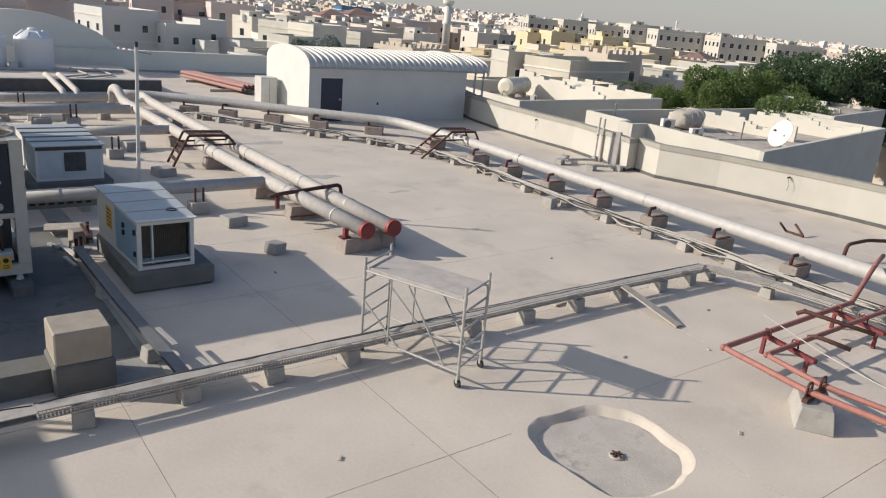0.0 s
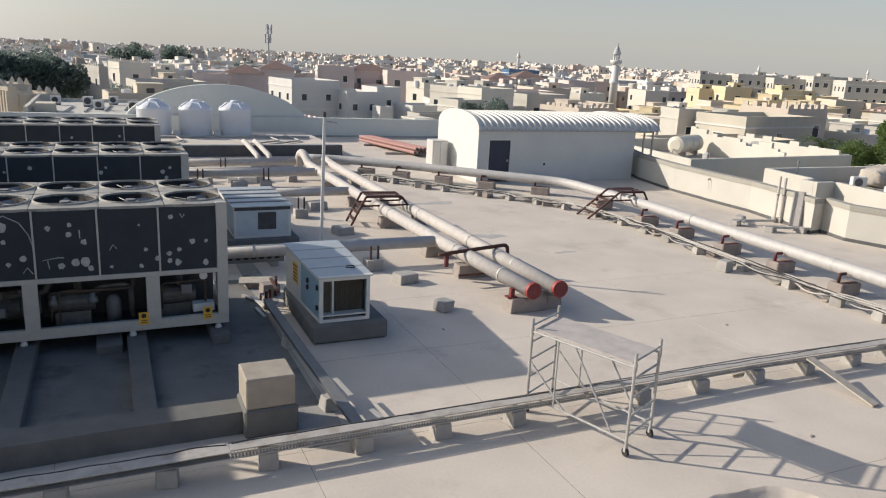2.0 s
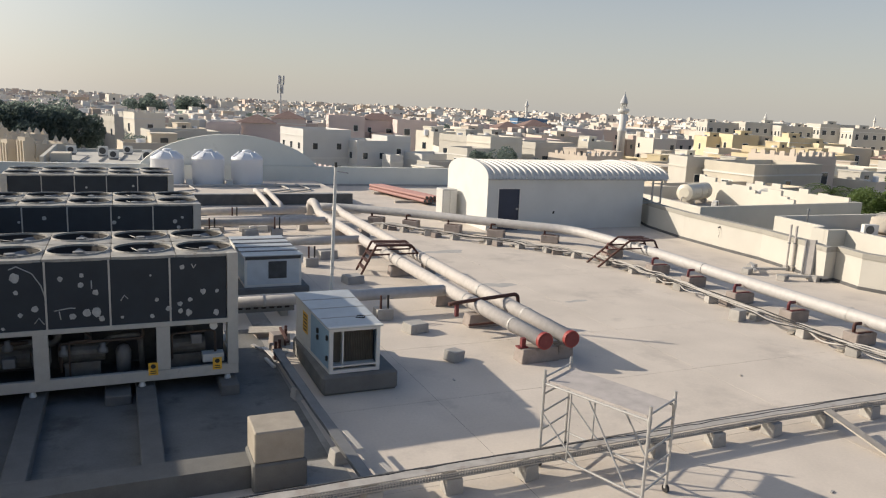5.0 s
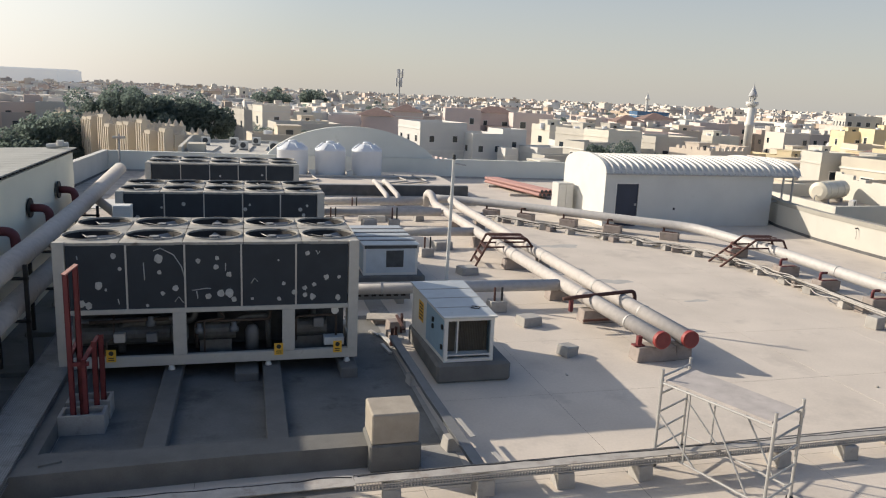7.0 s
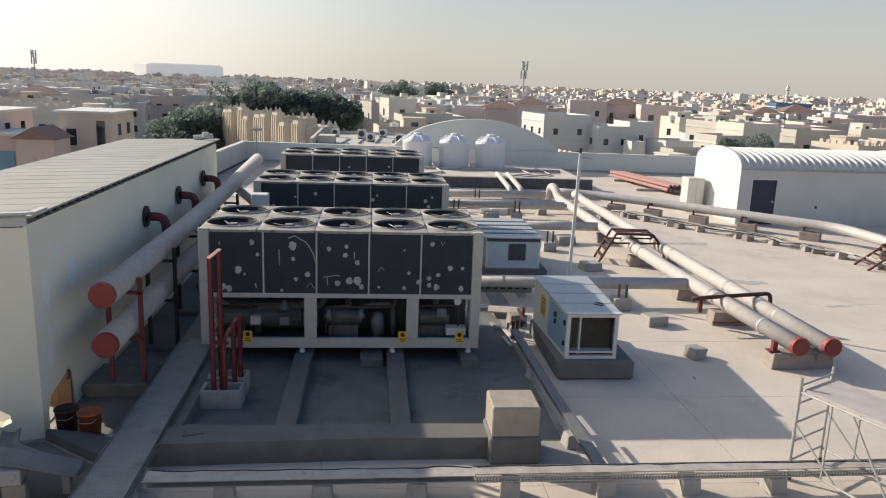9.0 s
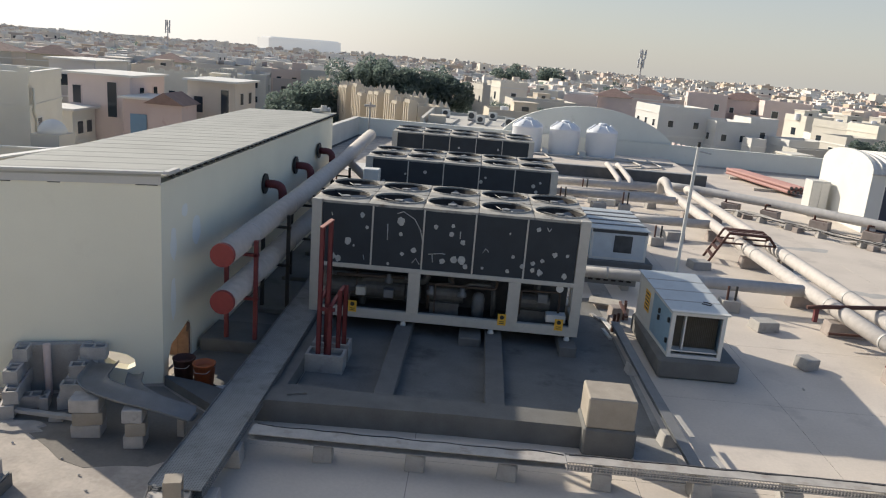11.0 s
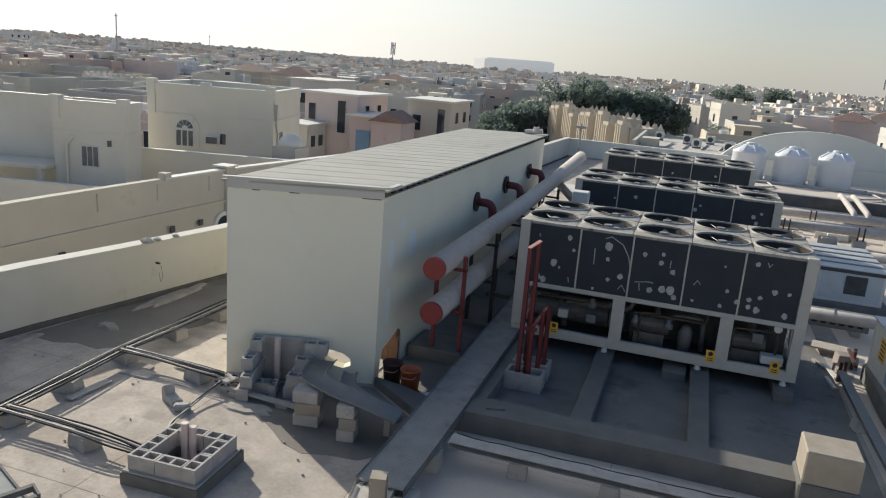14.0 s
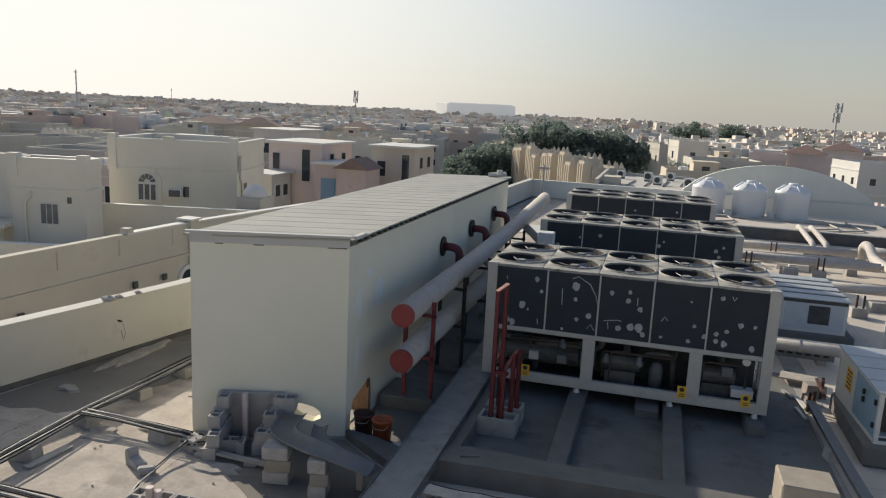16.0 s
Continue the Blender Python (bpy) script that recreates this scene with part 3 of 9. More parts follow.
def wall_panel(bm, p0, p1, z1, holes, inward):
    """An upright wall from p0 to p1 with ragged holes given as outlines (distance, height)."""
    p0, p1 = Vector((*p0, 0)), Vector((*p1, 0))
    d = (p1 - p0)
    length = d.length
    d.normalize()
    cuts = sorted({0.0, length, *[v for h in holes for v in (min(q[0] for q in h), max(q[0] for q in h))]})
    for a, b in zip(cuts, cuts[1:]):
        hole = next((h for h in holes if min(q[0] for q in h) <= a + 1e-6 and max(q[0] for q in h) >= b - 1e-6), None)

        def slab(z_lo0, z_lo1, z_hi0, z_hi1, s0, s1):
            vs = []
            for off in (Vector((0, 0, 0)), inward):
                for s, z in ((s0, z_lo0), (s1, z_lo1), (s1, z_hi1), (s0, z_hi0)):
                    vs.append(bm.verts.new(p0 + d * s + off + Vector((0, 0, z))))
            bm.faces.new(vs[0:4])
            bm.faces.new(vs[4:8][::-1])
            for i in range(4):
                j = (i + 1) % 4
                bm.faces.new((vs[i], vs[j], vs[4 + j], vs[4 + i]))
        if not hole:
            slab(0, 0, z1, z1, a, b)
        else:
            xs = sorted({q[0] for q in hole})
            for s0, s1 in zip(xs, xs[1:]):
                def span(s):
                    zs = []
                    for q, r in zip(hole, hole[1:] + hole[:1]):
                        if abs(q[0] - r[0]) < 1e-6:
                            if abs(q[0] - s) < 1e-6:
                                zs += [q[1], r[1]]
                        elif min(q[0], r[0]) - 1e-6 <= s <= max(q[0], r[0]) + 1e-6:
                            t = (s - q[0]) / (r[0] - q[0])
                            zs.append(q[1] + t * (r[1] - q[1]))
                    return min(zs), max(zs)
                l0, h0 = span(s0)
                l1, h1 = span(s1)
                if max(l0, l1) > 0.01:
                    slab(0, 0, l0, l1, s0, s1)
                slab(h0, h1, z1, z1, s0, s1)
    bmesh.ops.recalc_face_normals(bm, faces=bm.faces)
    return bm


H = 3.36
part("wall_front", wall_panel(B(), FL, FR, H, [[(1.70, 0.45), (1.74, 0.60), (1.90, 0.58), (2.08, 0.53), (2.20, 0.44), (2.21, 0.32), (2.08, 0.26), (1.90, 0.30), (1.78, 0.38)]], Vector((-0.06, T, 0))), SHED_PAINT, shed)
part("wall_side", wall_panel(B(), FR, BRR, H, [[(0.20, 0.0), (0.22, 0.36), (0.34, 0.56), (0.75, 0.64), (1.12, 0.74), (1.24, 0.52), (1.28, 0.0)]], Vector((-T, 0, 0))), SHED_PAINT, shed)
part("wall_back", wall_panel(B(), BRR, BL, H, [], Vector((0, -T, 0))), SHED_PAINT, shed)
# low opening added on the unseen side lets sunlight through to the ragged holes
part("wall_outer_side", wall_panel(B(), BL, (FL[0] + 0.03, FL[1] + 0.16), H, [[(11.5, 0.0), (11.5, 1.9), (14.0, 1.9), (14.0, 0.0)]], Vector((T, 0, 0))), SHED_PAINT, shed)
bm = B()
rr = random.Random(8)
for k in range(5, 9):
    y0, z0 = 12.02 + 0.075 * k, rr.uniform(0.45, 0.75)
    box(bm, -5.95, -5.76 + rr.uniform(-0.03, 0.0), y0, y0 + 0.07, 0.0, z0, 0.01)
box(bm, -5.77, -5.565, 12.40, 12.47, 0.0, 0.66, 0.01)
box(bm, -5.75, -5.565, 12.30, 12.41, 0.52, 0.69, 0.01)
part("broken_inner_leaf", bm, BREAK, shed, "brown broken brick behind the hole")
bm = B()
box(bm, -8.0, -5.7, 11.6, 25.2, 0.002, 0.02)
part("inner_floor", bm, SCREED_DARK, shed)
bm = B()
# fascia round the roof
front = Vector((FR[0] - FL[0], FR[1] - FL[1], 0)).normalized()
beam(bm, (FL[0] + 0.0, FL[1] - 0.012, 3.43), (FR[0] + 0.012, FR[1] - 0.012, 3.43), 0.03, 0.17)
part("fascia", bm, WHITE_SHEET, shed, "cream metal fascia strip with open joints")
bm = B()
for s0, s1 in ((0.42, 0.55), (1.05, 1.22), (2.28, 2.6)):
    a, b = Vector((*FL, 3.335)), Vector((*FR, 3.335))
    way_x = (b - a).normalized()
    beam(bm, a + way_x * s0 + Vector((0, -0.012, 0)), a + way_x * s1 + Vector((0, -0.012, 0)), 0.012, 0.014)
part("open_joint", bm, BLACK_STEEL, shed, "dark gap under the fascia")
# ribbed roof sheets lie across the room, parallel to its front
bm = B()
prof = []
y = 11.25
while y < 25.5:
    prof += [(y, 0.0), (y + 0.19, 0.0), (y + 0.22, 0.002), (y + 0.25, 0.002), (y + 0.28, 0.0), (y + 0.49, 0.0), (y + 0.525, 0.008), (y + 0.555, 0.008), (y + 0.59, 0.0)]
    y += 0.62
rows = []
for k, (x0, dyy, z0) in enumerate(((-5.46, 0.0, 3.50), (-8.16, -0.80, 3.48))):
    rows.append([bm.verts.new((x0 - (y - 11.28) * (0.008 if k == 0 else 0.012), y + dyy, z0 + dz)) for y, dz in prof])
for a, b, c, d in zip(rows[0], rows[0][1:], rows[1], rows[1][1:]):
    bm.faces.new((a, b, d, c))
top_faces = list(bm.faces)
ext = bmesh.ops.extrude_face_region(bm, geom=top_faces)
bmesh.ops.translate(bm, verts=[v for v in ext["geom"] if isinstance(v, bmesh.types.BMVert)], vec=(0, 0, -0.03))
bmesh.ops.recalc_face_normals(bm, faces=bm.faces)
part("roof_sheet", bm, METAL_ROOF, shed, "grey ribbed metal roof sheets")
# black boxes added under the ribs imitate the shaded gaps
bm = B()
y = 11.3
while y < 25.3:
    for off in (0.18, 0.495):
        x0 = -5.46 - (y + off - 11.28) * 0.008
        box(bm, x0 - 0.06, x0 + 0.012, y + off, y + off + 0.11, 3.425, 3.468)
        x0 = -8.16 - (y + off - 11.28) * 0.012
        box(bm, x0 - 0.012, x0 + 0.06, y + off - 0.8, y + off - 0.69, 3.40, 3.445)
    y += 0.62
tagged(part("closure_strip", bm, BLACK_STEEL, shed, "dark gaps under the sheet ribs"), kind="stuff")
# pale patches on the side wall
for k, (py, pz, ry, rz) in enumerate(((11.75, 2.28, 0.14, 0.3), (12.78, 2.3, 0.22, 0.27), (11.72, 1.35, 0.12, 0.42), (12.25, 2.75, 0.15, 0.12))):
    rr = random.Random(40 + k)
    bm = B()
    x0 = -5.55 - (py - 11.28) * 0.00785
    ring = [(py + ry * rr.uniform(0.8, 1.1) * math.cos(a * 0.449), pz + rz * rr.uniform(0.8, 1.1) * math.sin(a * 0.449)) for a in range(14)]
    bm.faces.new([bm.verts.new((x0 + 0.003 - (q - py) * 0.00785, q, z)) for q, z in ring])
    part("paint_patch", bm, PATCH, shed, "pale patch on the side wall")
bm = B()
beam(bm, (FL[0] - 0.05, FL[1] - 0.06, 3.53), (FR[0] + 0.14, FR[1] - 0.03, 3.545), 0.10, 0.035)
beam(bm, (FR[0] + 0.12, FR[1] - 0.08, 3.545), (FR[0] + 0.12, FR[1] + 0.35, 3.545), 0.09, 0.05)
part("edge_flashing", bm, WHITE_SHEET, shed, "white edge flashing")
bm = B()
rod(bm, (-5.9, 24.9, 3.58), (-5.9, 24.9, 3.75), 0.1, 10)
rod(bm, (-6.3, 25.0, 3.55), (-5.7, 25.0, 3.62), 0.08, 10)
part("roof_vent", bm, WHITE_SHEET, shed)

# concrete step under the header stands and dark floor strip round it
solid("header_step", box(B(), -5.5, -4.42, 12.75, 13.75, 0.0, 0.26, 0.02), CONCRETE_DARK, "low dark concrete step under the header stand", "step")
solid("gangway_floor", prism(B(), [(-5.54, 11.35), (-3.64, 11.35), (-3.64, 25.5), (-5.64, 25.5)], 0.002, 0.012), BAY, "dark floor strip beside the plant room", "floor coating", kind="structure")

# header pipes along the plant room
for name, z0, z1, y1 in (("chilled_water_header", 2.12, 2.48, 29.0), ("return_header", 1.29, 1.32, 24.0)):
    root = thing(name, (-4.78, 12, 0), "thick insulated header pipe with a red end cap", "pipe", "header pipes")
    part("pipe_run", tube(B(), [(-4.78, 11.95, z0), (-4.82, 17, z0 + 0.01), (-4.87, 23, z0 + (z1 - z0) * 0.3), (-4.9, y1, z1)], 0.215, 20), CLAD_DULL, root)
    bm = B()
    rod(bm, (-4.78, 11.86, z0), (-4.78, 11.955, z0), 0.205, 24)
    part("end_cap", bm, RED_CAP, root, "red painted end cap")
    for k in range(1, 4):
        y = 11.95 + k * 1.45
        if y < y1 - 0.3:
            part("band", rod(B(), (-4.78 - (y - 12) * 0.008, y, z0), (-4.78 - (y - 12) * 0.008, y + 0.05, z0), 0.222, 20), CLAD, root)
for y, z in ((17.08, 2.43), (19.96, 2.47), (22.87, 2.53)):
    root = thing("wall_elbow_pipe", (-5.5, y, 2.3), "dark red flanged elbow pipe from wall to header", "pipe", "elbow pipes")
    part("elbow", tube(B(), [(-5.6, y, z), (-5.16, y, z), (-5.13, y, 1.75)], 0.10, 16, 0.3), MAROON, root)
    # Flange coloured black to imitate the shade it sits in.
    part("flange", rod(B(), (-5.585, y, z), (-5.545, y, z), 0.24, 20), BLACK_STEEL, root, "round wall flange with shade painted as black")
for i, y in enumerate((12.9, 15.2, 17.6, 20.0, 22.4)):
    m = RED if i == 0 else BLACK_STEEL
    root = thing("pipe_stand", (-4.78, y, 0), "steel stand holding the two header pipes", "pipe stand", "header stands")
    for dx in (-0.27, 0.27):
        part("post", beam(B(), (-4.78 + dx, y, 0.0), (-4.78 + dx, y, 2.15), 0.07, 0.07), m, root)
    for z in (1.05, 1.88):
        part("cross_bar", beam(B(), (-5.1, y, z), (-4.46, y, z), 0.07, 0.05), m, root)
    if i:
        part("foot", box(B(), -5.2, -4.36, y - 0.2, y + 0.2, 0.0, 0.12, 0.02), CONCRETE_DARK, root)
# link pipes slanting down from the header between the machines
for y in (18.4, 24.45):
    root = thing("link_pipe", (-4.5, y, 0.5), "insulated slanting branch pipe below the header", "pipe", "branch pipes")
    part("pipe_run", tube(B(), [(-4.85, y, 2.0), (-4.3, y + 0.1, 1.5), (-3.9, y + 0.2, 0.8), (-3.9, y + 0.25, 0.05)], 0.13, 12, 0.3), CLAD_DULL, root)
root = thing("control_box", (-3.45, 19.7, 0), "small pale control cabinet on a steel leg", "cabinet")
part("body", box(B(), -3.66, -3.24, 19.5, 19.9, 2.25, 2.6, 0.02), AHU_WHITE, root)
for dx in (-0.12, 0.12):
    part("leg", beam(B(), (-3.45 + dx, 19.7, 0), (-3.45 + dx, 19.7, 2.26), 0.05, 0.05), GALV, root)


# ---- chillers ----
def chiller(x, y, coil):
    W, D, Hh = 5.5, 2.78, 2.40
    z = 0.32
    root = thing("air_cooled_chiller", (x, y, 0.22), "large air-cooled chiller with ten roof fans and dark dented coil panels" if y < 15 else "large air-cooled chiller with ten roof fans and dark coil panels", "chiller", "roof chillers")
    bm = B()
    for a, b, c, d in ((0, W, 0, 0.1), (0, W, D - 0.1, D), (0, 0.1, 0.1, D - 0.1), (W - 0.1, W, 0.1, D - 0.1)):
        box(bm, x + a, x + b, y + c, y + d, z, z + 0.2, 0.008)
    part("base_rail", bm, CHILLER_FRAME, root)
    for px, pw, top in ((0, 0.2, 2.4), (2.0, 0.24, 1.04), (4.02, 0.24, 1.04), (W - 0.2, 0.2, 2.4)):
        for yy in (y - 0.012, y + D - 0.1):
            part("post", box(B(), x + px, x + px + pw, yy, yy + 0.112, z + 0.2, z + top, 0.006), CHILLER_FRAME, root)
    for yy in (y - 0.014, y + D - 0.1):
        part("mid_rail", box(B(), x + 0.2, x + W - 0.2, yy, yy + 0.12, z + 1.04, z + 1.13, 0.006), CHILLER_FRAME, root)
    pw = (W - 0.4) / 5
    for k in range(5):
        for face, yy in ((0, y + 0.012), (1, y + D - 0.052)):
            bm = B()
            box(bm, x + 0.2 + k * pw + 0.015, x + 0.2 + (k + 1) * pw - 0.015, yy, yy + 0.04, z + 1.13, z + 2.34)
            part("coil_panel", bm, coil, root, "dark finned coil panel")
        if k:
            part("panel_strip", box(B(), x + 0.2 + k * pw - 0.016, x + 0.2 + k * pw + 0.016, y - 0.006, y + 0.06, z + 1.13, z + 2.34), CHILLER_FRAME, root)
    for xx in (x + 0.01, x + W - 0.04):
        part("end_panel", box(B(), xx, xx + 0.03, y + 0.1, y + D - 0.1, z + 1.05, z + 2.34), CHILLER_FRAME, root)
        part("end_rail", box(B(), xx - 0.005, xx + 0.035, y + D / 2 - 0.1, y + D / 2 + 0.1, z + 0.2, z + 1.05), CHILLER_FRAME, root)
    # deck with round fan openings
    cw, cd, r = W / 5, D / 2, 0.50
    for k in range(5):
        for j in range(2):
            cx, cy = x + (k + 0.5) * cw, y + (j + 0.5) * cd
            bm = B()
            n = 32
            inn, out, lip = [], [], []
            for q in range(n):
                a = 2 * math.pi * q / n + math.pi / n
                c, s = math.cos(a), math.sin(a)
                e = min((cw / 2 - 0.006) / abs(c), (cd / 2 - 0.006) / abs(s))
                inn.append((cx + r * 1.06 * c, cy + r * 1.06 * s))
                out.append((cx + e * c, cy + e * s))
            vi = [bm.verts.new((*p, z + 2.40)) for p in inn]
            vo = [bm.verts.new((*p, z + 2.385)) for p in out]
            vd = [bm.verts.new((*p, z + 2.335)) for p in out]
            vl = [bm.verts.new((cx + (p[0] - cx) * 0.985, cy + (p[1] - cy) * 0.985, z + 2.425)) for p in inn]
            vt = [bm.verts.new((cx + (p[0] - cx) * 0.95, cy + (p[1] - cy) * 0.95, z + 2.425)) for p in inn]
            vb = [bm.verts.new((cx + (p[0] - cx) * 0.945, cy + (p[1] - cy) * 0.945, z + 2.39)) for p in inn]
            for q in range(n):
                m = (q + 1) % n
                for a, b in ((vd, vo), (vo, vi), (vi, vl), (vl, vt), (vt, vb)):
                    bm.faces.new((a[q], a[m], b[m], b[q]))
            bmesh.ops.recalc_face_normals(bm, faces=bm.faces)
            part("fan_deck", bm, DECK, root)
            bm = B()
            lathe(bm, [(r * 1.0, 0.0), (r * 0.99, 0.345), (r * 0.97, 0.345), (r * 0.96, 0.0)], (cx, cy, z + 2.04), 28)
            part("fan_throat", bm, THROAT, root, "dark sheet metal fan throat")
            bm = B()
            rod(bm, (cx, cy, z + 2.12), (cx, cy, z + 2.38), 0.09, 12)
            for q in range(4):
                a = q * math.pi / 2 + 0.4 + k * 0.5
                mm = Matrix.Translation((cx, cy, z + 2.31)) @ Matrix.Rotation(a, 4, 'Z') @ Matrix.Rotation(radians(28), 4, 'X') @ Matrix.Translation((0.25, 0, 0)) @ Matrix.Diagonal((0.38, 0.2, 0.012, 1))
                bmesh.ops.create_cube(bm, size=1.0, matrix=mm)
            part("fan", bm, FAN, root, "grey fan blades and hub")
    # Dark sheets added inside the casing imitate its shaded interior.
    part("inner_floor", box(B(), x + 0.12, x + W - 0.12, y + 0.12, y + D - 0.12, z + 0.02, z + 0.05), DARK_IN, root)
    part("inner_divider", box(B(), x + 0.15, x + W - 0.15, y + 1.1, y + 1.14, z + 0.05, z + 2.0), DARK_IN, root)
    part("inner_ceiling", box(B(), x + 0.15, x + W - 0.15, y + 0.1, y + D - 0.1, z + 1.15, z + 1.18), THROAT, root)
    for cx in (2.75, 4.55):
        bm = B()
        rod(bm, (x + cx - 0.4, y + 0.6, z + 0.5), (x + cx + 0.38, y + 0.6, z + 0.5), 0.19, 16)
        rod(bm, (x + cx + 0.1, y + 0.6, z + 0.55), (x + cx + 0.1, y + 0.6, z + 0.95), 0.07, 10)
        box(bm, x + cx - 0.3, x + cx + 0.3, y + 0.45, y + 0.75, z + 0.05, z + 0.33)
        part("compressor", bm, MACHINE, root)
    part("evaporator", rod(B(), (x + 0.3, y + 0.7, z + 0.45), (x + 1.9, y + 0.7, z + 0.45), 0.22, 18), MACHINE, root)
    bm = B()
    tube(bm, [(x + 2.4, y + 0.35, z + 0.2), (x + 2.4, y + 0.35, z + 0.75), (x + 3.8, y + 0.35, z + 0.75), (x + 3.8, y + 0.35, z + 0.95)], 0.03, 8, 0.08)
    tube(bm, [(x + 4.3, y + 0.3, z + 0.3), (x + 4.3, y + 0.3, z + 0.8), (x + 5.1, y + 0.3, z + 0.82), (x + 5.1, y + 0.3, z + 0.2)], 0.025, 8, 0.08)
    tube(bm, [(x + 0.5, y + 0.3, z + 0.8), (x + 1.9, y + 0.32, z + 0.83)], 0.035, 8)
    part("pipework", bm, COPPER, root)
    part("suction_pipe", tube(B(), [(x + 1.0, y + 0.62, z + 0.1), (x + 1.0, y + 0.62, z + 0.66), (x + 2.35, y + 0.62, z + 0.7), (x + 2.35, y + 0.7, z + 1.05)], 0.075, 12, 0.15), MACHINE, root)
    part("discharge_pipe", tube(B(), [(x + 2.95, y + 0.5, z + 0.4), (x + 3.2, y + 0.45, z + 0.78), (x + 3.75, y + 0.45, z + 0.8), (x + 3.78, y + 0.5, z + 0.12)], 0.055, 12, 0.14), MACHINE, root)
    part("oil_separator", lathe(B(), [(0.02, 0.0), (0.13, 0.02), (0.14, 0.4), (0.1, 0.5), (0.03, 0.54)], (x + 3.45, y + 0.55, z + 0.06), 16), GALV_DARK, root)
    part("control_box", box(B(), x + 1.95, x + 2.25, y + 0.18, y + 0.36, z + 0.42, z + 0.72, 0.01), MACHINE, root)
    rng = random.Random(int(y * 10))
    for q in range(9):
        cx, cz = x + rng.uniform(0.4, W - 0.5), z + rng.uniform(0.25, 0.85)
        if q % 3 == 0:
            part("valve", lathe(B(), [(0.03, 0), (0.09, 0.02), (0.09, 0.1), (0.05, 0.13), (0.05, 0.2), (0.02, 0.21)], (cx, y + 0.28, cz), 10), GALV_DARK, root)
        elif q % 3 == 1:
            part("junction_box", box(B(), cx - 0.1, cx + 0.1, y + 0.2, y + 0.34, cz - 0.09, cz + 0.09, 0.01), CHILLER_FRAME if q == 4 else GALV_DARK, root)
        else:
            part("thin_pipe", tube(B(), [(cx, y + 0.22, z + 0.06), (cx, y + 0.22, cz), (cx + rng.uniform(-0.5, 0.5), y + 0.3, cz), (cx + 0.1, y + 0.5, z + 1.1)], 0.018, 6, 0.06), COPPER, root)
    part("cross_pipe", rod(B(), (x + 0.25, y + 0.45, z + 0.78), (x + 2.0, y + 0.45, z + 0.8), 0.05, 10), GALV_DARK, root)
    part("gauge", rod(B(), (x + 5.05, y + 0.06, z + 0.97), (x + 5.05, y + 0.09, z + 0.97), 0.075, 16), AHU_WHITE, root, "round white pressure gauge")
    part("open_box", box(B(), x + 4.85, x + 5.25, y + 0.15, y + 0.4, z + 0.22, z + 0.38, 0.01), AHU_WHITE, root)
    for lx in (0.9, 3.95, 5.1):
        lab = part("warning_label", box(B(), x + lx - 0.085, x + lx + 0.085, y - 0.02, y - 0.013, z + 0.12, z + 0.36), YELLOW, root, "yellow warning plate")
        bm = B()
        rod(bm, (x + lx, y - 0.024, z + 0.29), (x + lx, y - 0.018, z + 0.29), 0.045, 12)
        box(bm, x + lx - 0.05, x + lx + 0.05, y - 0.024, y - 0.018, z + 0.15, z + 0.165)
        box(bm, x + lx - 0.05, x + lx + 0.05, y - 0.024, y - 0.018, z + 0.19, z + 0.205)
        part("plate_mark", bm, BLACK_STEEL, lab)
    for fx in (0.35, 1.95, 3.75, 5.3):
        for yy in (y + 0.06, y + D - 0.06):
            part("isolator_foot", lathe(B(), [(0.065, 0), (0.065, 0.03), (0.05, 0.04), (0.05, 0.1)], (x + fx, yy, 0.22), 12), AHU_WHITE, root)
    return root


unit = chiller(-3.86, 14.42, COIL_CLEAN)
# patches of flattened fins and scratches on the near coil face: across, up, radius
rnd = random.Random(12)
DENTS = ((0.81, 1.01, 0.05), (0.91, 0.77, 0.035), (0.54, 0.46, 0.07), (0.66, 0.38, 0.025), (0.24, 0.13, 0.07), (0.36, 0.08, 0.06), (1.58, 0.95, 0.075), (1.59, 0.69, 0.04), (1.64, 0.29, 0.04), (1.87, 0.38, 0.055), (1.37, 0.06, 0.03), (2.28, 0.90, 0.045), (2.62, 0.95, 0.04), (2.60, 0.77, 0.05), (2.83, 0.63, 0.05), (2.45, 0.21, 0.055), (2.68, 0.26, 0.07), (2.84, 0.27, 0.085), (2.92, 0.14, 0.05), (3.75, 0.89, 0.022), (3.85, 0.43, 0.035), (4.05, 0.25, 0.05), (3.76, 0.12, 0.04), (3.26, 0.14, 0.03), (4.30, 1.02, 0.045), (4.66, 0.54, 0.05), (4.91, 0.54, 0.035), (4.43, 0.40, 0.04), (4.25, 0.33, 0.045), (4.40, 0.15, 0.06), (4.90, 0.12, 0.055), (4.26, 0.19, 0.045))
for u, v, r in DENTS:
    bm = B()
    n = 11
    ring = [(u + r * rnd.uniform(0.7, 1.1) * math.cos(2 * math.pi * k / n), v + r * rnd.uniform(0.75, 1.2) * math.sin(2 * math.pi * k / n)) for k in range(n)]
    cx, cz = unit.location.x + 0.2, 0.32 + 1.13
    face = [bm.verts.new((cx + a, 14.4285, cz + b)) for a, b in ring]
    back = [bm.verts.new((cx + u + (a - u) * 1.1, 14.4325, cz + v + (b - v) * 1.1)) for a, b in ring]
    bm.faces.new(face[::-1])
    bm.faces.new(back)
    for k in range(n):
        bm.faces.new((face[k], face[(k + 1) % n], back[(k + 1) % n], back[k]))
    bmesh.ops.recalc_face_normals(bm, faces=bm.faces)
    part("fin_dent", bm, FIN_DENT, unit, "pale patch of flattened fins")
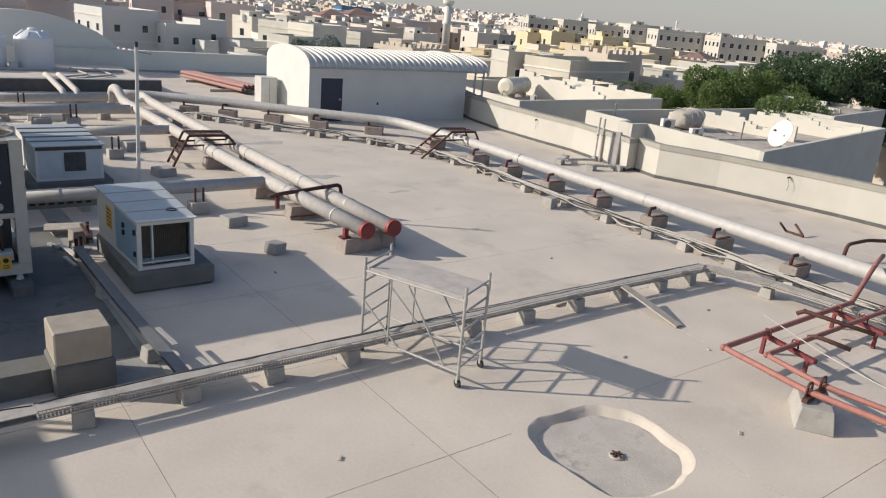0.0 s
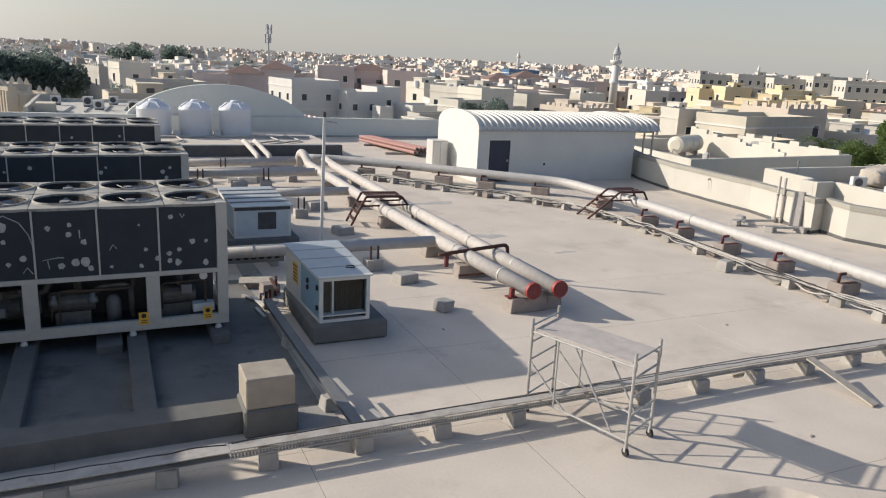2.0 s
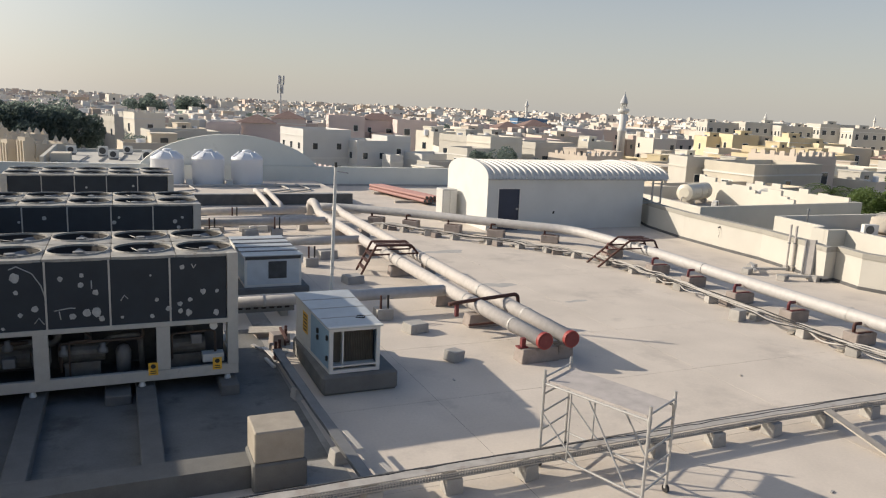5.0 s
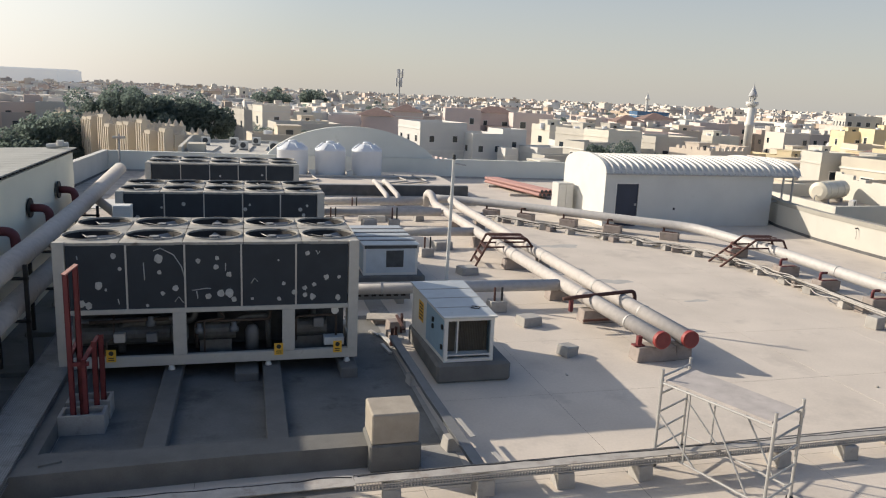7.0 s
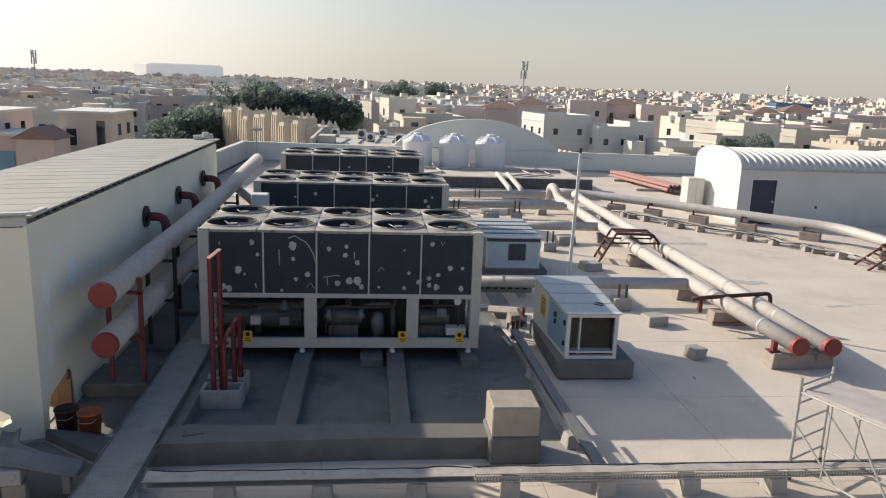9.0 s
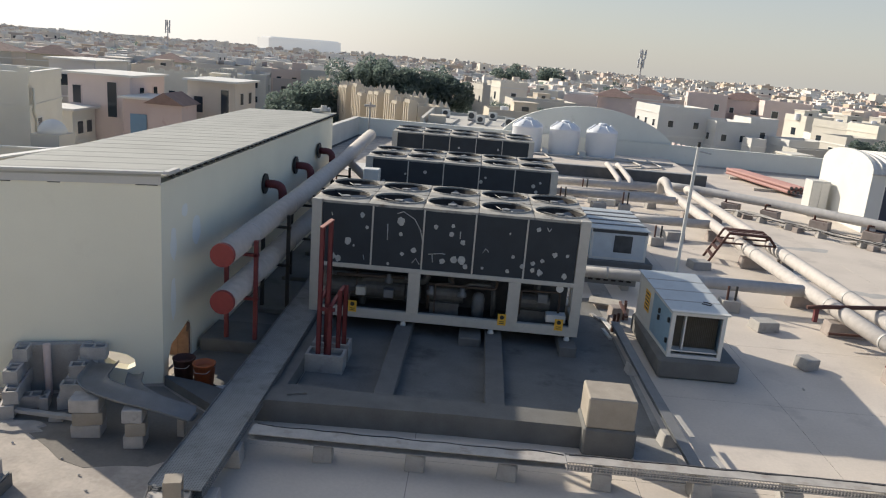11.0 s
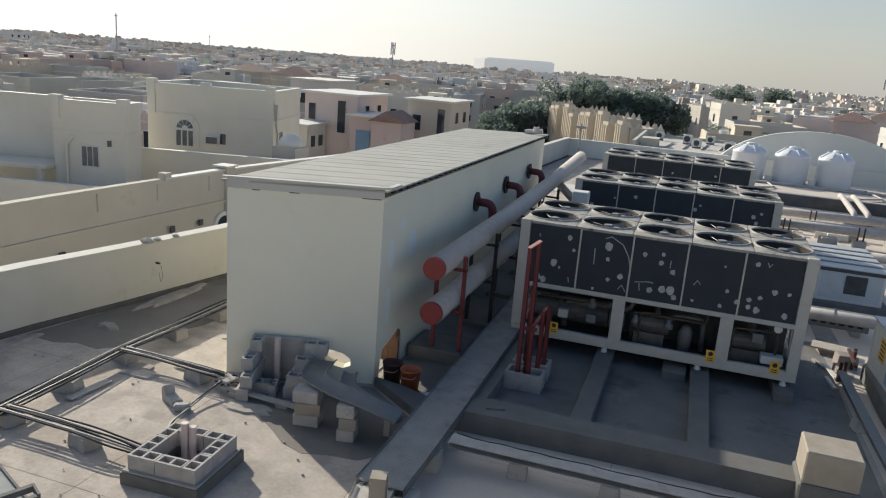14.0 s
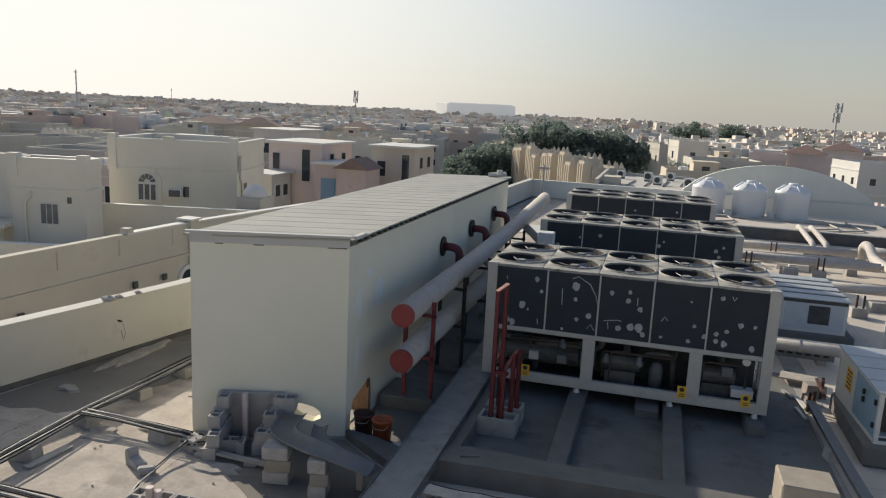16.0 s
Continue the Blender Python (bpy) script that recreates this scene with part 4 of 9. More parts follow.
for pts in (((1.32, 0.88), (1.33, 0.55)), ((2.77, 0.85), (2.77, 0.70)), ((1.62, 1.15), (1.85, 1.02), (1.98, 0.80), (2.03, 0.60)), ((1.50, 1.1), (1.62, 1.15)), ((2.16, 0.33), (2.42, 0.37), (2.5, 0.36)), ((2.24, 0.32), (2.26, 0.17)), ((1.85, 0.12), (1.92, 0.22), (2.0, 0.1)), ((3.24, 0.45), (3.3, 0.55), (3.36, 0.48)), ((4.46, 1.08), (4.5, 1.0), (4.54, 1.07)), ((0.86, 0.2), (0.88, 0.1)), ((0.20, 1.02), (0.21, 0.95))):
    part("fin_scratch", tube(B(), [(unit.location.x + 0.2 + a, 14.431, 1.45 + b) for a, b in pts], 0.011, 5), FIN_DENT, unit)
for unit, seed, count in ((chiller(-3.86, 21.25, COIL_CLEAN), 5, 12), (chiller(-4.05, 29.05, COIL_CLEAN), 6, 7)):
    rnd = random.Random(seed)
    for k in range(count):
        u, v, r = rnd.uniform(0.2, 4.9), rnd.uniform(0.2, 1.0), rnd.uniform(0.03, 0.06)
        y = unit.location.y + 0.0105
        part("fin_dent", rod(B(), (unit.location.x + 0.2 + u, y - 0.002, 1.45 + v), (unit.location.x + 0.2 + u, y + 0.003, 1.45 + v), r, 9), FIN_DENT, unit, "pale patch of flattened fins")

# plinth beams, pads and kerbs
for y0 in (14.42, 21.25, 29.05):
    dx = 0.0 if y0 < 28 else -0.2
    for cx in (-3.5, -1.88, -0.05, 1.44):
        front_y = 10.99 if (y0 < 15 and cx in (-1.88, -0.05)) else y0 - 0.35
        solid("plinth_beam", box(B(), cx - 0.17 + dx, cx + 0.17 + dx, front_y, y0 + 3.1, 0.0, 0.22, 0.015), PLINTH, "low dark concrete plinth beam under the chiller", "plinth", "chiller plinths")
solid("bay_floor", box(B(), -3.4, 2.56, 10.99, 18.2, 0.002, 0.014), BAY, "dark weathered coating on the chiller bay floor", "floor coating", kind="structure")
# Past y 16 the grey coating also imitates shade beside the air unit.
solid("bay_margin", prism(B(), [(2.565, 18.4), (2.565, 10.985), (2.05, 10.985), (2.05, 9.72), (2.72, 9.72), (2.66, 12.5), (2.60, 15.7), (3.0, 16.25), (3.05, 18.4), (3.0, 20.6), (2.565, 20.6)], 0.002, 0.012), BAY_EDGE_SHADE, "worn grey coating with painted shade between the chiller bay and a tray", "floor coating", kind="structure")
solid("plinth_pad", box(B(), -0.75, -0.3, 14.15, 14.75, 0.0, 0.2, 0.02), CONCRETE_DARK, "small dark concrete pad beside a plinth", "plinth")
kerb = thing("plant_kerb", (-1.2, 10.7, 0), "dark coated concrete kerb round the chiller bay", "kerb")
part("front_run", prism(B(), [(-3.95, 10.32), (-2.6, 10.38), (-0.6, 10.45), (1.26, 10.45), (1.26, 10.92), (-0.6, 10.95), (-2.4, 10.92), (-3.3, 10.98), (-3.7, 10.8)], 0.0, 0.36), CONCRETE_DARK, kerb)
part("side_run", prism(B(), [(-3.95, 10.33), (-3.7, 10.83), (-3.42, 11.05), (-3.42, 20.0), (-3.62, 20.0), (-3.62, 11.4)], 0.0, 0.30), CONCRETE_DARK, kerb)
root = thing("concrete_pier", (1.63, 10.65, 0), "square beige rendered pier on a dark concrete base", "pier")
part("base", box(B(), 1.24, 2.03, 10.25, 10.98, 0.0, 0.44, 0.03), CONCRETE_DARK, root)
part("block", box(B(), 1.27, 1.99, 10.28, 10.95, 0.44, 0.92, 0.02), BEIGE_BLOCK, root, "beige rendered block")
for px, py in ((-3.3, 10.58),):
    bm = B()
    beam(bm, (px, py, 0.375), (px + 0.28, py + 0.1, 0.375), 0.07, 0.025)
    solid("wood_offcut", bm, CONCRETE_DARK, "small dark offcut lying on the kerb", "offcut", "offcuts")

# red steel stand in concrete footings
root = thing("red_steel_stand", (-3.08, 12.6, 0), "red painted steel channel stand fixed in concrete boxes", "steel stand")
for x0, y0, h in ((-3.22, 12.42, 2.62), (-3.10, 12.55, 2.72), (-3.03, 12.42, 1.2), (-2.92, 12.72, 1.42), (-3.2, 12.98, 1.4), (-2.86, 12.98, 1.45)):
    bm = B()
    box(bm, x0 - 0.04, x0 + 0.04, y0 - 0.025, y0 - 0.015, 0.2, h)
    box(bm, x0 - 0.04, x0 - 0.032, y0 - 0.025, y0 + 0.03, 0.2, h)
    box(bm, x0 + 0.032, x0 + 0.04, y0 - 0.025, y0 + 0.03, 0.2, h)
    part("channel_post", bm, RED, root)
bm = B()
beam(bm, (-3.22, 12.42, 1.15), (-2.95, 12.42, 1.15), 0.05, 0.06)
beam(bm, (-3.03, 12.42, 1.2), (-2.9, 12.98, 1.42), 0.06, 0.04)
beam(bm, (-3.22, 12.42, 1.3), (-3.2, 12.98, 1.38), 0.06, 0.04)
part("cross_bar", bm, RED, root)
part("top_plate", beam(B(), (-3.24, 12.39, 2.62), (-3.08, 12.58, 2.74), 0.09, 0.02), RED_PIPE, root)
for y0 in (12.25, 12.82):
    bm = B()
    box(bm, -3.42, -2.74, y0, y0 + 0.05, 0, 0.34)
    box(bm, -3.42, -2.74, y0 + 0.35, y0 + 0.4, 0, 0.34)
    box(bm, -3.42, -3.37, y0 + 0.05, y0 + 0.35, 0, 0.34)
    box(bm, -2.79, -2.74, y0 + 0.05, y0 + 0.35, 0, 0.34)
    box(bm, -3.37, -2.79, y0 + 0.05, y0 + 0.35, 0, 0.24)
    part("footing_box", bm, CONCRETE, root, "grey concrete footing box")


# ---- air handling units ----
def air_unit(x0, x1, y0, y1, z0, z1, near):
    root = thing("air_handling_unit", ((x0 + x1) / 2, (y0 + y1) / 2, z0), "pale blue rooftop air handling unit with open intake grille" if near else "pale blue rooftop air handling unit with a square vent", "air handler", "air units")
    fr = 0.07
    bm = B()
    for a, b in ((x0, x0 + fr), (x1 - fr, x1)):
        for c, d in ((y0, y0 + fr), (y1 - fr, y1)):
            box(bm, a, b, c, d, z0, z1)
    for c, d in ((y0, y0 + fr), (y1 - fr, y1)):
        box(bm, x0 + fr, x1 - fr, c, d, z0, z0 + fr)
        box(bm, x0 + fr, x1 - fr, c, d, z1 - fr, z1)
    for a, b in ((x0, x0 + fr), (x1 - fr, x1)):
        box(bm, a, b, y0 + fr, y1 - fr, z0, z0 + fr)
        box(bm, a, b, y0 + fr, y1 - fr, z1 - fr, z1)
    part("frame", bm, AHU_WHITE, root, "white profile frame")
    ym = y0 + (y1 - y0) * 0.55
    for xx in (x0 + 0.008, x1 - 0.03):
        part("side_door", box(B(), xx, xx + 0.022, y0 + fr, ym - 0.02, z0 + fr, z1 - fr), AHU_BLUE, root)
        part("side_panel", box(B(), xx, xx + 0.022, ym + 0.02, y1 - fr, z0 + fr, z1 - fr), AHU_WHITE, root)
        part("side_post", box(B(), xx - 0.006, xx + 0.028, ym - 0.02, ym + 0.02, z0 + fr, z1 - fr), AHU_WHITE, root)
    part("back_panel", box(B(), x0 + fr, x1 - fr, y1 - 0.03, y1 - 0.008, z0 + fr, z1 - fr), AHU_BLUE, root)
    part("underside", box(B(), x0 + 0.02, x1 - 0.02, y0 + 0.02, y1 - 0.02, z0 + 0.01, z0 + 0.03), AHU_WHITE, root)
    n = 4 if near else 5
    for k in range(n):
        a = y0 - 0.05 + (y1 - y0 + 0.1) * k / n
        b = y0 - 0.05 + (y1 - y0 + 0.1) * (k + 1) / n
        part("roof_panel", box(B(), x0 - 0.04, x1 + 0.04, a + 0.006, b - 0.006, z1 + 0.003, z1 + 0.03), AHU_ROOF, root)
        if k:
            part("roof_seam", box(B(), x0 - 0.045, x1 + 0.045, a - (0.014 if near else 0.06), a + (0.014 if near else 0.06), z1 + 0.031, z1 + (0.038 if near else 0.05)), GALV if near else GALV_DARK, root)
    if near:
        grille = part("intake", box(B(), x0 + fr, x1 - fr, y0 + 0.25, y0 + 0.27, z0 + fr, z1 - fr), FILTER, root, "dusty filter behind the intake")
        for k in range(18):
            xx = x0 + 0.33 + (x1 - x0 - 0.42) * k / 17
            part("fin", box(B(), xx - 0.006, xx + 0.006, y0 + 0.215, y0 + 0.25, z0 + 0.16, z1 - fr), FINS_BROWN, grille)
        part("intake_mullion", box(B(), x0 + 0.28, x0 + 0.31, y0 + 0.1, y0 + 0.2, z0 + fr, z1 - fr), AHU_WHITE, root)
        part("intake_ledge", box(B(), x0 + fr, x1 - fr, y0 + 0.02, y0 + 0.24, z0 + 0.13, z0 + 0.16), AHU_WHITE, root)
        part("hood_lip", box(B(), x0 - 0.04, x1 + 0.04, y0 - 0.07, y0 + 0.02, z1 + 0.031, z1 + 0.045), AHU_WHITE, root)
        for yy, zz in ((y0 + 0.12, z0 + 0.25), (y0 + 0.12, z1 - 0.3), (y0 + 0.75, z0 + 0.5), (y0 + 0.75, z1 - 0.35)):
            part("door_handle", box(B(), x0 - 0.035, x0 + 0.006, yy, yy + 0.06, zz, zz + 0.11, 0.01), BLACK_STEEL, root)
        lab = part("yellow_label", box(B(), x0 + 0.0, x0 + 0.007, ym + 0.2, ym + 0.55, z0 + 0.35, z1 - 0.2), YELLOW, root, "yellow notice sheet")
        bm = B()
        for k in range(5):
            box(bm, x0 - 0.003, x0 + 0.001, ym + 0.24, ym + 0.5, z0 + 0.4 + 0.08 * k, z0 + 0.43 + 0.08 * k)
        part("label_line", bm, BLACK_STEEL, lab)
        part("roof_cable", tube(B(), [(x1 - 0.35, y0 + 0.5, z1 + 0.04), (x1 - 0.2, y0 + 0.42, z1 + 0.04), (x1 - 0.15, y0 + 0.55, z1 + 0.04), (x1 - 0.3, y0 + 0.6, z1 + 0.04)], 0.012, 6, 0.06), BLACK_STEEL, root)
    else:
        part("front_panel", box(B(), x0 + fr, x1 - fr, y0 + 0.008, y0 + 0.03, z0 + fr, z1 - fr), UNIT_FACE, root, "grimy white front panel")
        cx = (x0 + x1) / 2 + 0.12
        # Flat dark plates stand in for the shade within the vent and roof gap.
        part("vent_opening", box(B(), cx - 0.26, cx + 0.26, y0 - 0.004, y0 + 0.007, z0 + 0.24, z0 + 0.74), DARK_IN, root, "dark square vent opening")
        part("upper_gap", box(B(), x0 + 0.02, x1 - 0.02, y0 - 0.003, y0 + 0.007, z1 - 0.10, z1 - 0.002), DARK_IN, root)
    if near:
        # the casing leans: its roof falls a little to the front and it widens to the back
        for ob in root.children_recursive:
            for v in ob.data.vertices:
                q = v.co + BASE[root.name]
                back = (q.y - y0) / (y1 - y0)
                q.z -= 0.09 * (1 - back) * (q.z - z0) / (z1 - z0)
                q.x -= 0.12 * back * (x1 - q.x) / (x1 - x0)
                v.co = q - BASE[root.name]
    return root


air_unit(3.24, 4.26, 13.62, 16.05, 0.40, 1.40, True)
solid("unit_plinth", box(B(), 3.08, 4.62, 13.5, 16.2, 0.0, 0.40, 0.05), CONCRETE_DARK, "dark coated plinth under the air unit", "plinth")
air_unit(2.8, 4.42, 21.3, 24.4, 0.28, 1.18, False)
solid("unit_plinth", box(B(), 2.6, 4.65, 21.2, 24.5, 0.0, 0.28, 0.04), CONCRETE_DARK, "dark coated plinth under the air unit", "plinth")


# ---- pipes on the right half ----
def cone_block(name, x, y, w, d, h, material, label, group, top=0.78, turn=0.0):
    """A cast block that narrows a little to its top."""
    bm = B()
    made = bmesh.ops.create_cube(bm, size=1.0)
    for v in bm.verts:
        k = top if v.co.z > 0 else 1.0
        v.co = Vector((v.co.x * w * k, v.co.y * d * k, (v.co.z + 0.5) * h))
    bmesh.ops.bevel(bm, geom=list(bm.edges), offset=0.012, segments=1, affect='EDGES')
    bmesh.ops.rotate(bm, verts=bm.verts, cent=(0, 0, 0), matrix=Matrix.Rotation(radians(turn), 3, 'Z'))
    bmesh.ops.translate(bm, verts=bm.verts, vec=(x, y, 0))
    return solid(name, bm, material, label, "support block", group)


def big_pipe(name, pts, r, bend, material, label, caps=(), bands=(), seg=20):
    root = thing(name, (pts[0][0], pts[0][1], 0), label, "pipe", "insulated pipes")
    part("pipe_run", tube(B(), pts, r, seg, bend), material, root)
    for p, d in caps:
        p, d = Vector(p), Vector(d).normalized()
        bm = B()
        rod(bm, p, p + d * 0.10, r * 1.07, 24)
        cap = part("end_cap", bm, RED_CAP, root, "red end cap with a pale rim")
        part("cap_face", rod(B(), p + d * 0.101, p + d * 0.115, r * 0.9, 24), RED, cap)
    for p, d in bands:
        p, d = Vector(p), Vector(d).normalized()
        part("band", rod(B(), p - d * 0.03, p + d * 0.03, r * 1.05, seg), GALV, root)
    return root


R1 = 0.185
A = [(8.22, 13.95, 0.56), (8.0, 19, 0.56), (7.92, 25, 0.56), (7.95, 33.3, 0.56), (7.93, 34.0, 0.94), (7.87, 34.7, 0.95), (7.85, 34.9, 0.1)]
Bp = [(8.90, 13.92, 0.56), (8.88, 19, 0.56), (8.92, 25, 0.56), (9.0, 33.0, 0.56), (9.05, 34.6, 0.6)]
big_pipe("chilled_water_pipe", A, R1, 0.5, CLAD_DULL, "thick insulated pipe with a red end cap and a raised bend", [((8.22, 13.95, 0.56), (0.04, -1, 0))], [((8.16, 15.2, 0.56), (0.04, -1, 0)), ((8.06, 17.6, 0.56), (0.04, -1, 0)), ((7.95, 22.4, 0.56), (0, 1, 0))])
big_pipe("chilled_water_pipe", Bp, R1, 0.5, CLAD_DULL, "thick insulated pipe with a red end cap", [((8.90, 13.92, 0.56), (0.01, -1, 0))], [((8.9, 15.9, 0.56), (0, 1, 0)), ((8.88, 18.4, 0.56), (0, 1, 0)), ((8.9, 22.2, 0.56), (0, 1, 0))])
LP = [(8.0, 35.2, 0.62), (9.6, 34.6, 0.62), (12.5, 32.1, 0.62), (15.1, 29.3, 0.62), (17.5, 26.9, 0.62), (17.75, 22, 0.62), (17.5, 17, 0.62), (17.35, 10.6, 0.62), (17.2, 5.5, 0.62), (17.1, -4, 0.62)]
big_pipe("long_cladded_pipe", LP, 0.19, 0.9, CLAD, "long shiny cladded pipe winding across the roof", (), [((17.72, 23.0, 0.62), (0, 1, 0)), ((17.6, 19.2, 0.62), (0, 1, 0)), ((14.0, 30.5, 0.62), (1, -1, 0)), ((17.42, 13.5, 0.62), (0, 1, 0))])
big_pipe("branch_pipe", [(1.7, 18.86, 0.55), (7.85, 18.74, 0.55)], 0.16, 0, CLAD, "cladded branch pipe running from the chillers", (), [((4.4, 18.81, 0.55), (1, 0, 0)), ((2.9, 18.84, 0.55), (1, 0, 0))])
big_pipe("branch_pipe", [(4.7, 26.78, 0.55), (7.8, 26.7, 0.55)], 0.16, 0, CLAD_DULL, "insulated branch pipe joining a main pipe")
big_pipe("branch_pipe", [(1.7, 31.55, 0.55), (7.7, 31.3, 0.55)], 0.17, 0, CLAD_DULL, "insulated branch pipe joining a main pipe")
big_pipe("branch_pipe", [(1.7, 33.1, 0.45), (7.7, 32.9, 0.45)], 0.10, 0, CLAD_DULL, "thin insulated branch pipe joining a main pipe")
big_pipe("branch_pipe", [(1.7, 34.55, 0.55), (7.6, 34.42, 0.55)], 0.16, 0, CLAD_DULL, "insulated branch pipe in front of the tank platform")
for dx in (0, 0.5):
    big_pipe("tank_feed_pipe", [(6.3 + dx * 1.15, 40.75, 0.74), (6.32 + dx * 1.15, 40.0, 0.72), (6.36 + dx * 1.15, 37.0, 0.45), (6.36 + dx * 1.15, 36.7, 0.05)], 0.13, 0.2, CLAD_DULL, "insulated feed pipe coming down from the tank platform")

# blocks under the pipe pair
for y, w in ((14.25, 0.85), (17.1, 0.8), (19.25, 0.85), (23.0, 0.9), (26.6, 0.9), (30.2, 0.9)):
    cone_block("pipe_block", 8.25, y, w * 1.15, 0.42, 0.33, BLOCK_BROWN, "grey concrete block under the insulated pipes", "pipe blocks", 0.92)
    cone_block("pipe_block", 9.15 if y > 15 else 8.95, y + 0.05, 0.42, 0.40, 0.33, BLOCK_BROWN, "grey concrete block under the insulated pipes", "pipe blocks", 0.92)
root = thing("pipe_clamp", (7.85, 14.25, 0.33), "small red steel pipe clamp on a block", "clamp", "pipe clamps")
part("upright", box(B(), 7.83, 7.93, 14.2, 14.3, 0.33, 0.55), RED, root)
part("plate", box(B(), 7.74, 7.98, 14.16, 14.34, 0.33, 0.36), RED, root)
# red restraint bars over the pair
root = thing("pipe_restraint", (8.4, 16.9, 0), "dark red tubular restraint over the two pipes", "pipe restraint")
part("bar", tube(B(), [(7.22, 16.95, 0.66), (7.6, 16.95, 0.70), (9.2, 16.95, 0.82), (9.27, 16.95, 0.35)], 0.05, 10, 0.12), BROWN, root)
part("stub", beam(B(), (7.45, 16.95, 0.33), (7.45, 16.95, 0.64), 0.09, 0.09), MAROON, root)
part("lower_bar", beam(B(), (7.5, 16.3, 0.28), (8.6, 16.35, 0.28), 0.05, 0.05), BROWN, root)
for x0, y0, h in ((5.95, 18.25, 0.66), (5.62, 25.0, 0.7), (3.0, 31.0, 0.8), (5.6, 31.0, 0.8), (4.3, 34.0, 0.8)):
    root = thing("pipe_guide", (x0, y0, 0), "rusty bolt guide for a pipe on a concrete block", "pipe guide", "pipe guides")
    part("block", box(B(), x0 - 0.25, x0 + 0.2, y0 - 0.18, y0 + 0.22, 0, 0.3, 0.015), CONCRETE, root)
    for dx in (-0.12, 0.08):
        part("bolt", rod(B(), (x0 + dx, y0 - 0.05, 0.3), (x0 + dx, y0 - 0.05, h), 0.032, 8), BLACK_STEEL if dx > 0 else BROWN, root)
for x0, y0, w, d, h in ((6.35, 17.0, 0.55, 0.45, 0.24), (6.3, 22.35, 0.6, 0.5, 0.25), (6.45, 26.2, 0.7, 0.5, 0.3), (4.5, 31.0, 0.6, 0.4, 0.3), (2.3, 36.9, 0.5, 0.4, 0.25)):
    cone_block("loose_block", x0, y0, w, d, h, CONCRETE, "loose concrete block lying on the roof", "loose blocks", 0.93, 12)
# one tilted block
bm = B()
box(bm, -0.2, 0.2, -0.16, 0.16, 0, 0.24, 0.015)
bmesh.ops.rotate(bm, verts=bm.verts, cent=(0, 0, 0), matrix=Matrix.Rotation(radians(7), 3, 'Y') @ Matrix.Rotation(radians(30), 3, 'Z'))
bmesh.ops.translate(bm, verts=bm.verts, vec=(6.4, 14.75, 0.0))
solid("loose_block", bm, CONCRETE, "tilted concrete block lying on the roof", "support block", "loose blocks")


# brown steel step frames over the pipes
def stile(x, y, w, d, h, turn, run, drop):
    root = thing("step_frame", (x, y, 0), "rusty brown steel step frame over a pipe", "step frame", "step frames")
    m = Matrix.Translation((x, y, 0)) @ Matrix.Rotation(radians(turn), 4, 'Z')

    def P(a, b, c):
        return m @ Vector((a, b, c))
    for b in (-d / 2, d / 2):
        part("leg_frame", tube(B(), [P(-w / 2 - run, b, 0), P(-w / 2, b, h), P(w / 2, b, h), P(w / 2 + drop, b, h * 0.55)], 0.04, 8, 0.05), BROWN, root)
        part("rail", beam(B(), P(-w / 2 - run * 0.35, b, h * 0.68), P(w / 2 + drop * 0.5, b, h * 0.72), 0.05, 0.05), BROWN, root)
    for t in (0.22, 0.45, 0.68):
        part("tread", beam(B(), P(-w / 2 - run * (1 - t), -d / 2, h * t), P(-w / 2 - run * (1 - t), d / 2, h * t), 0.12, 0.03), BROWN, root)
    for b in (-0.36, 0, 0.36):
        part("deck_bar", beam(B(), P(-w / 2, b * d, h + 0.02), P(w / 2, b * d, h + 0.02), 0.12, 0.025), BROWN, root)
    return root


stile(8.0, 23.6, 1.2, 0.8, 0.98, -6, 0.5, 0.35)
stile(17.6, 22.9, 1.05, 0.85, 0.98, -6, 1.25, 0.25)

# blocks and red brackets under the long pipe
for x0, y0 in ((17.1, 8.6), (17.2, 10.8), (17.25, 12.95), (17.32, 15.1), (17.36, 17.2), (17.42, 19.35), (17.5, 21.3), (17.6, 24.2), (16.75, 27.5), (15.0, 29.2), (13.6, 30.75), (12.1, 32.2), (10.8, 33.4)):
    turn = 0 if y0 < 26 else -45
    rnd = random.Random(int(y0 * 10))
    root = thing("pipe_support", (x0, y0, 0), "stained concrete block with a rusty steel hoop under a pipe", "pipe support", "long pipe supports")
    bm = B()
    box(bm, x0 - 0.46, x0 + 0.3, y0 - 0.22, y0 + 0.22, 0, 0.34, 0.025, rnd.uniform(-8, 8))
    bmesh.ops.rotate(bm, verts=bm.verts, cent=(x0, y0, 0), matrix=Matrix.Rotation(radians(turn), 3, 'Z'))
    part("block", bm, BLOCK_BROWN, root)
    mm = Matrix.Translation((x0, y0, 0)) @ Matrix.Rotation(radians(turn), 4, 'Z')
    tint = MAROON if 14 < y0 < 25 else BROWN
    part("hoop", tube(B(), [mm @ Vector(q) for q in ((-0.33, 0, 0.3), (-0.33, 0, 0.56), (-0.1, 0, 0.56))], 0.045, 8, 0.06), tint, root)
    part("saddle_plate", beam(B(), mm @ Vector((-0.38, -0.12, 0.35)), mm @ Vector((0.2, -0.12, 0.35)), 0.09, 0.02), tint, root)

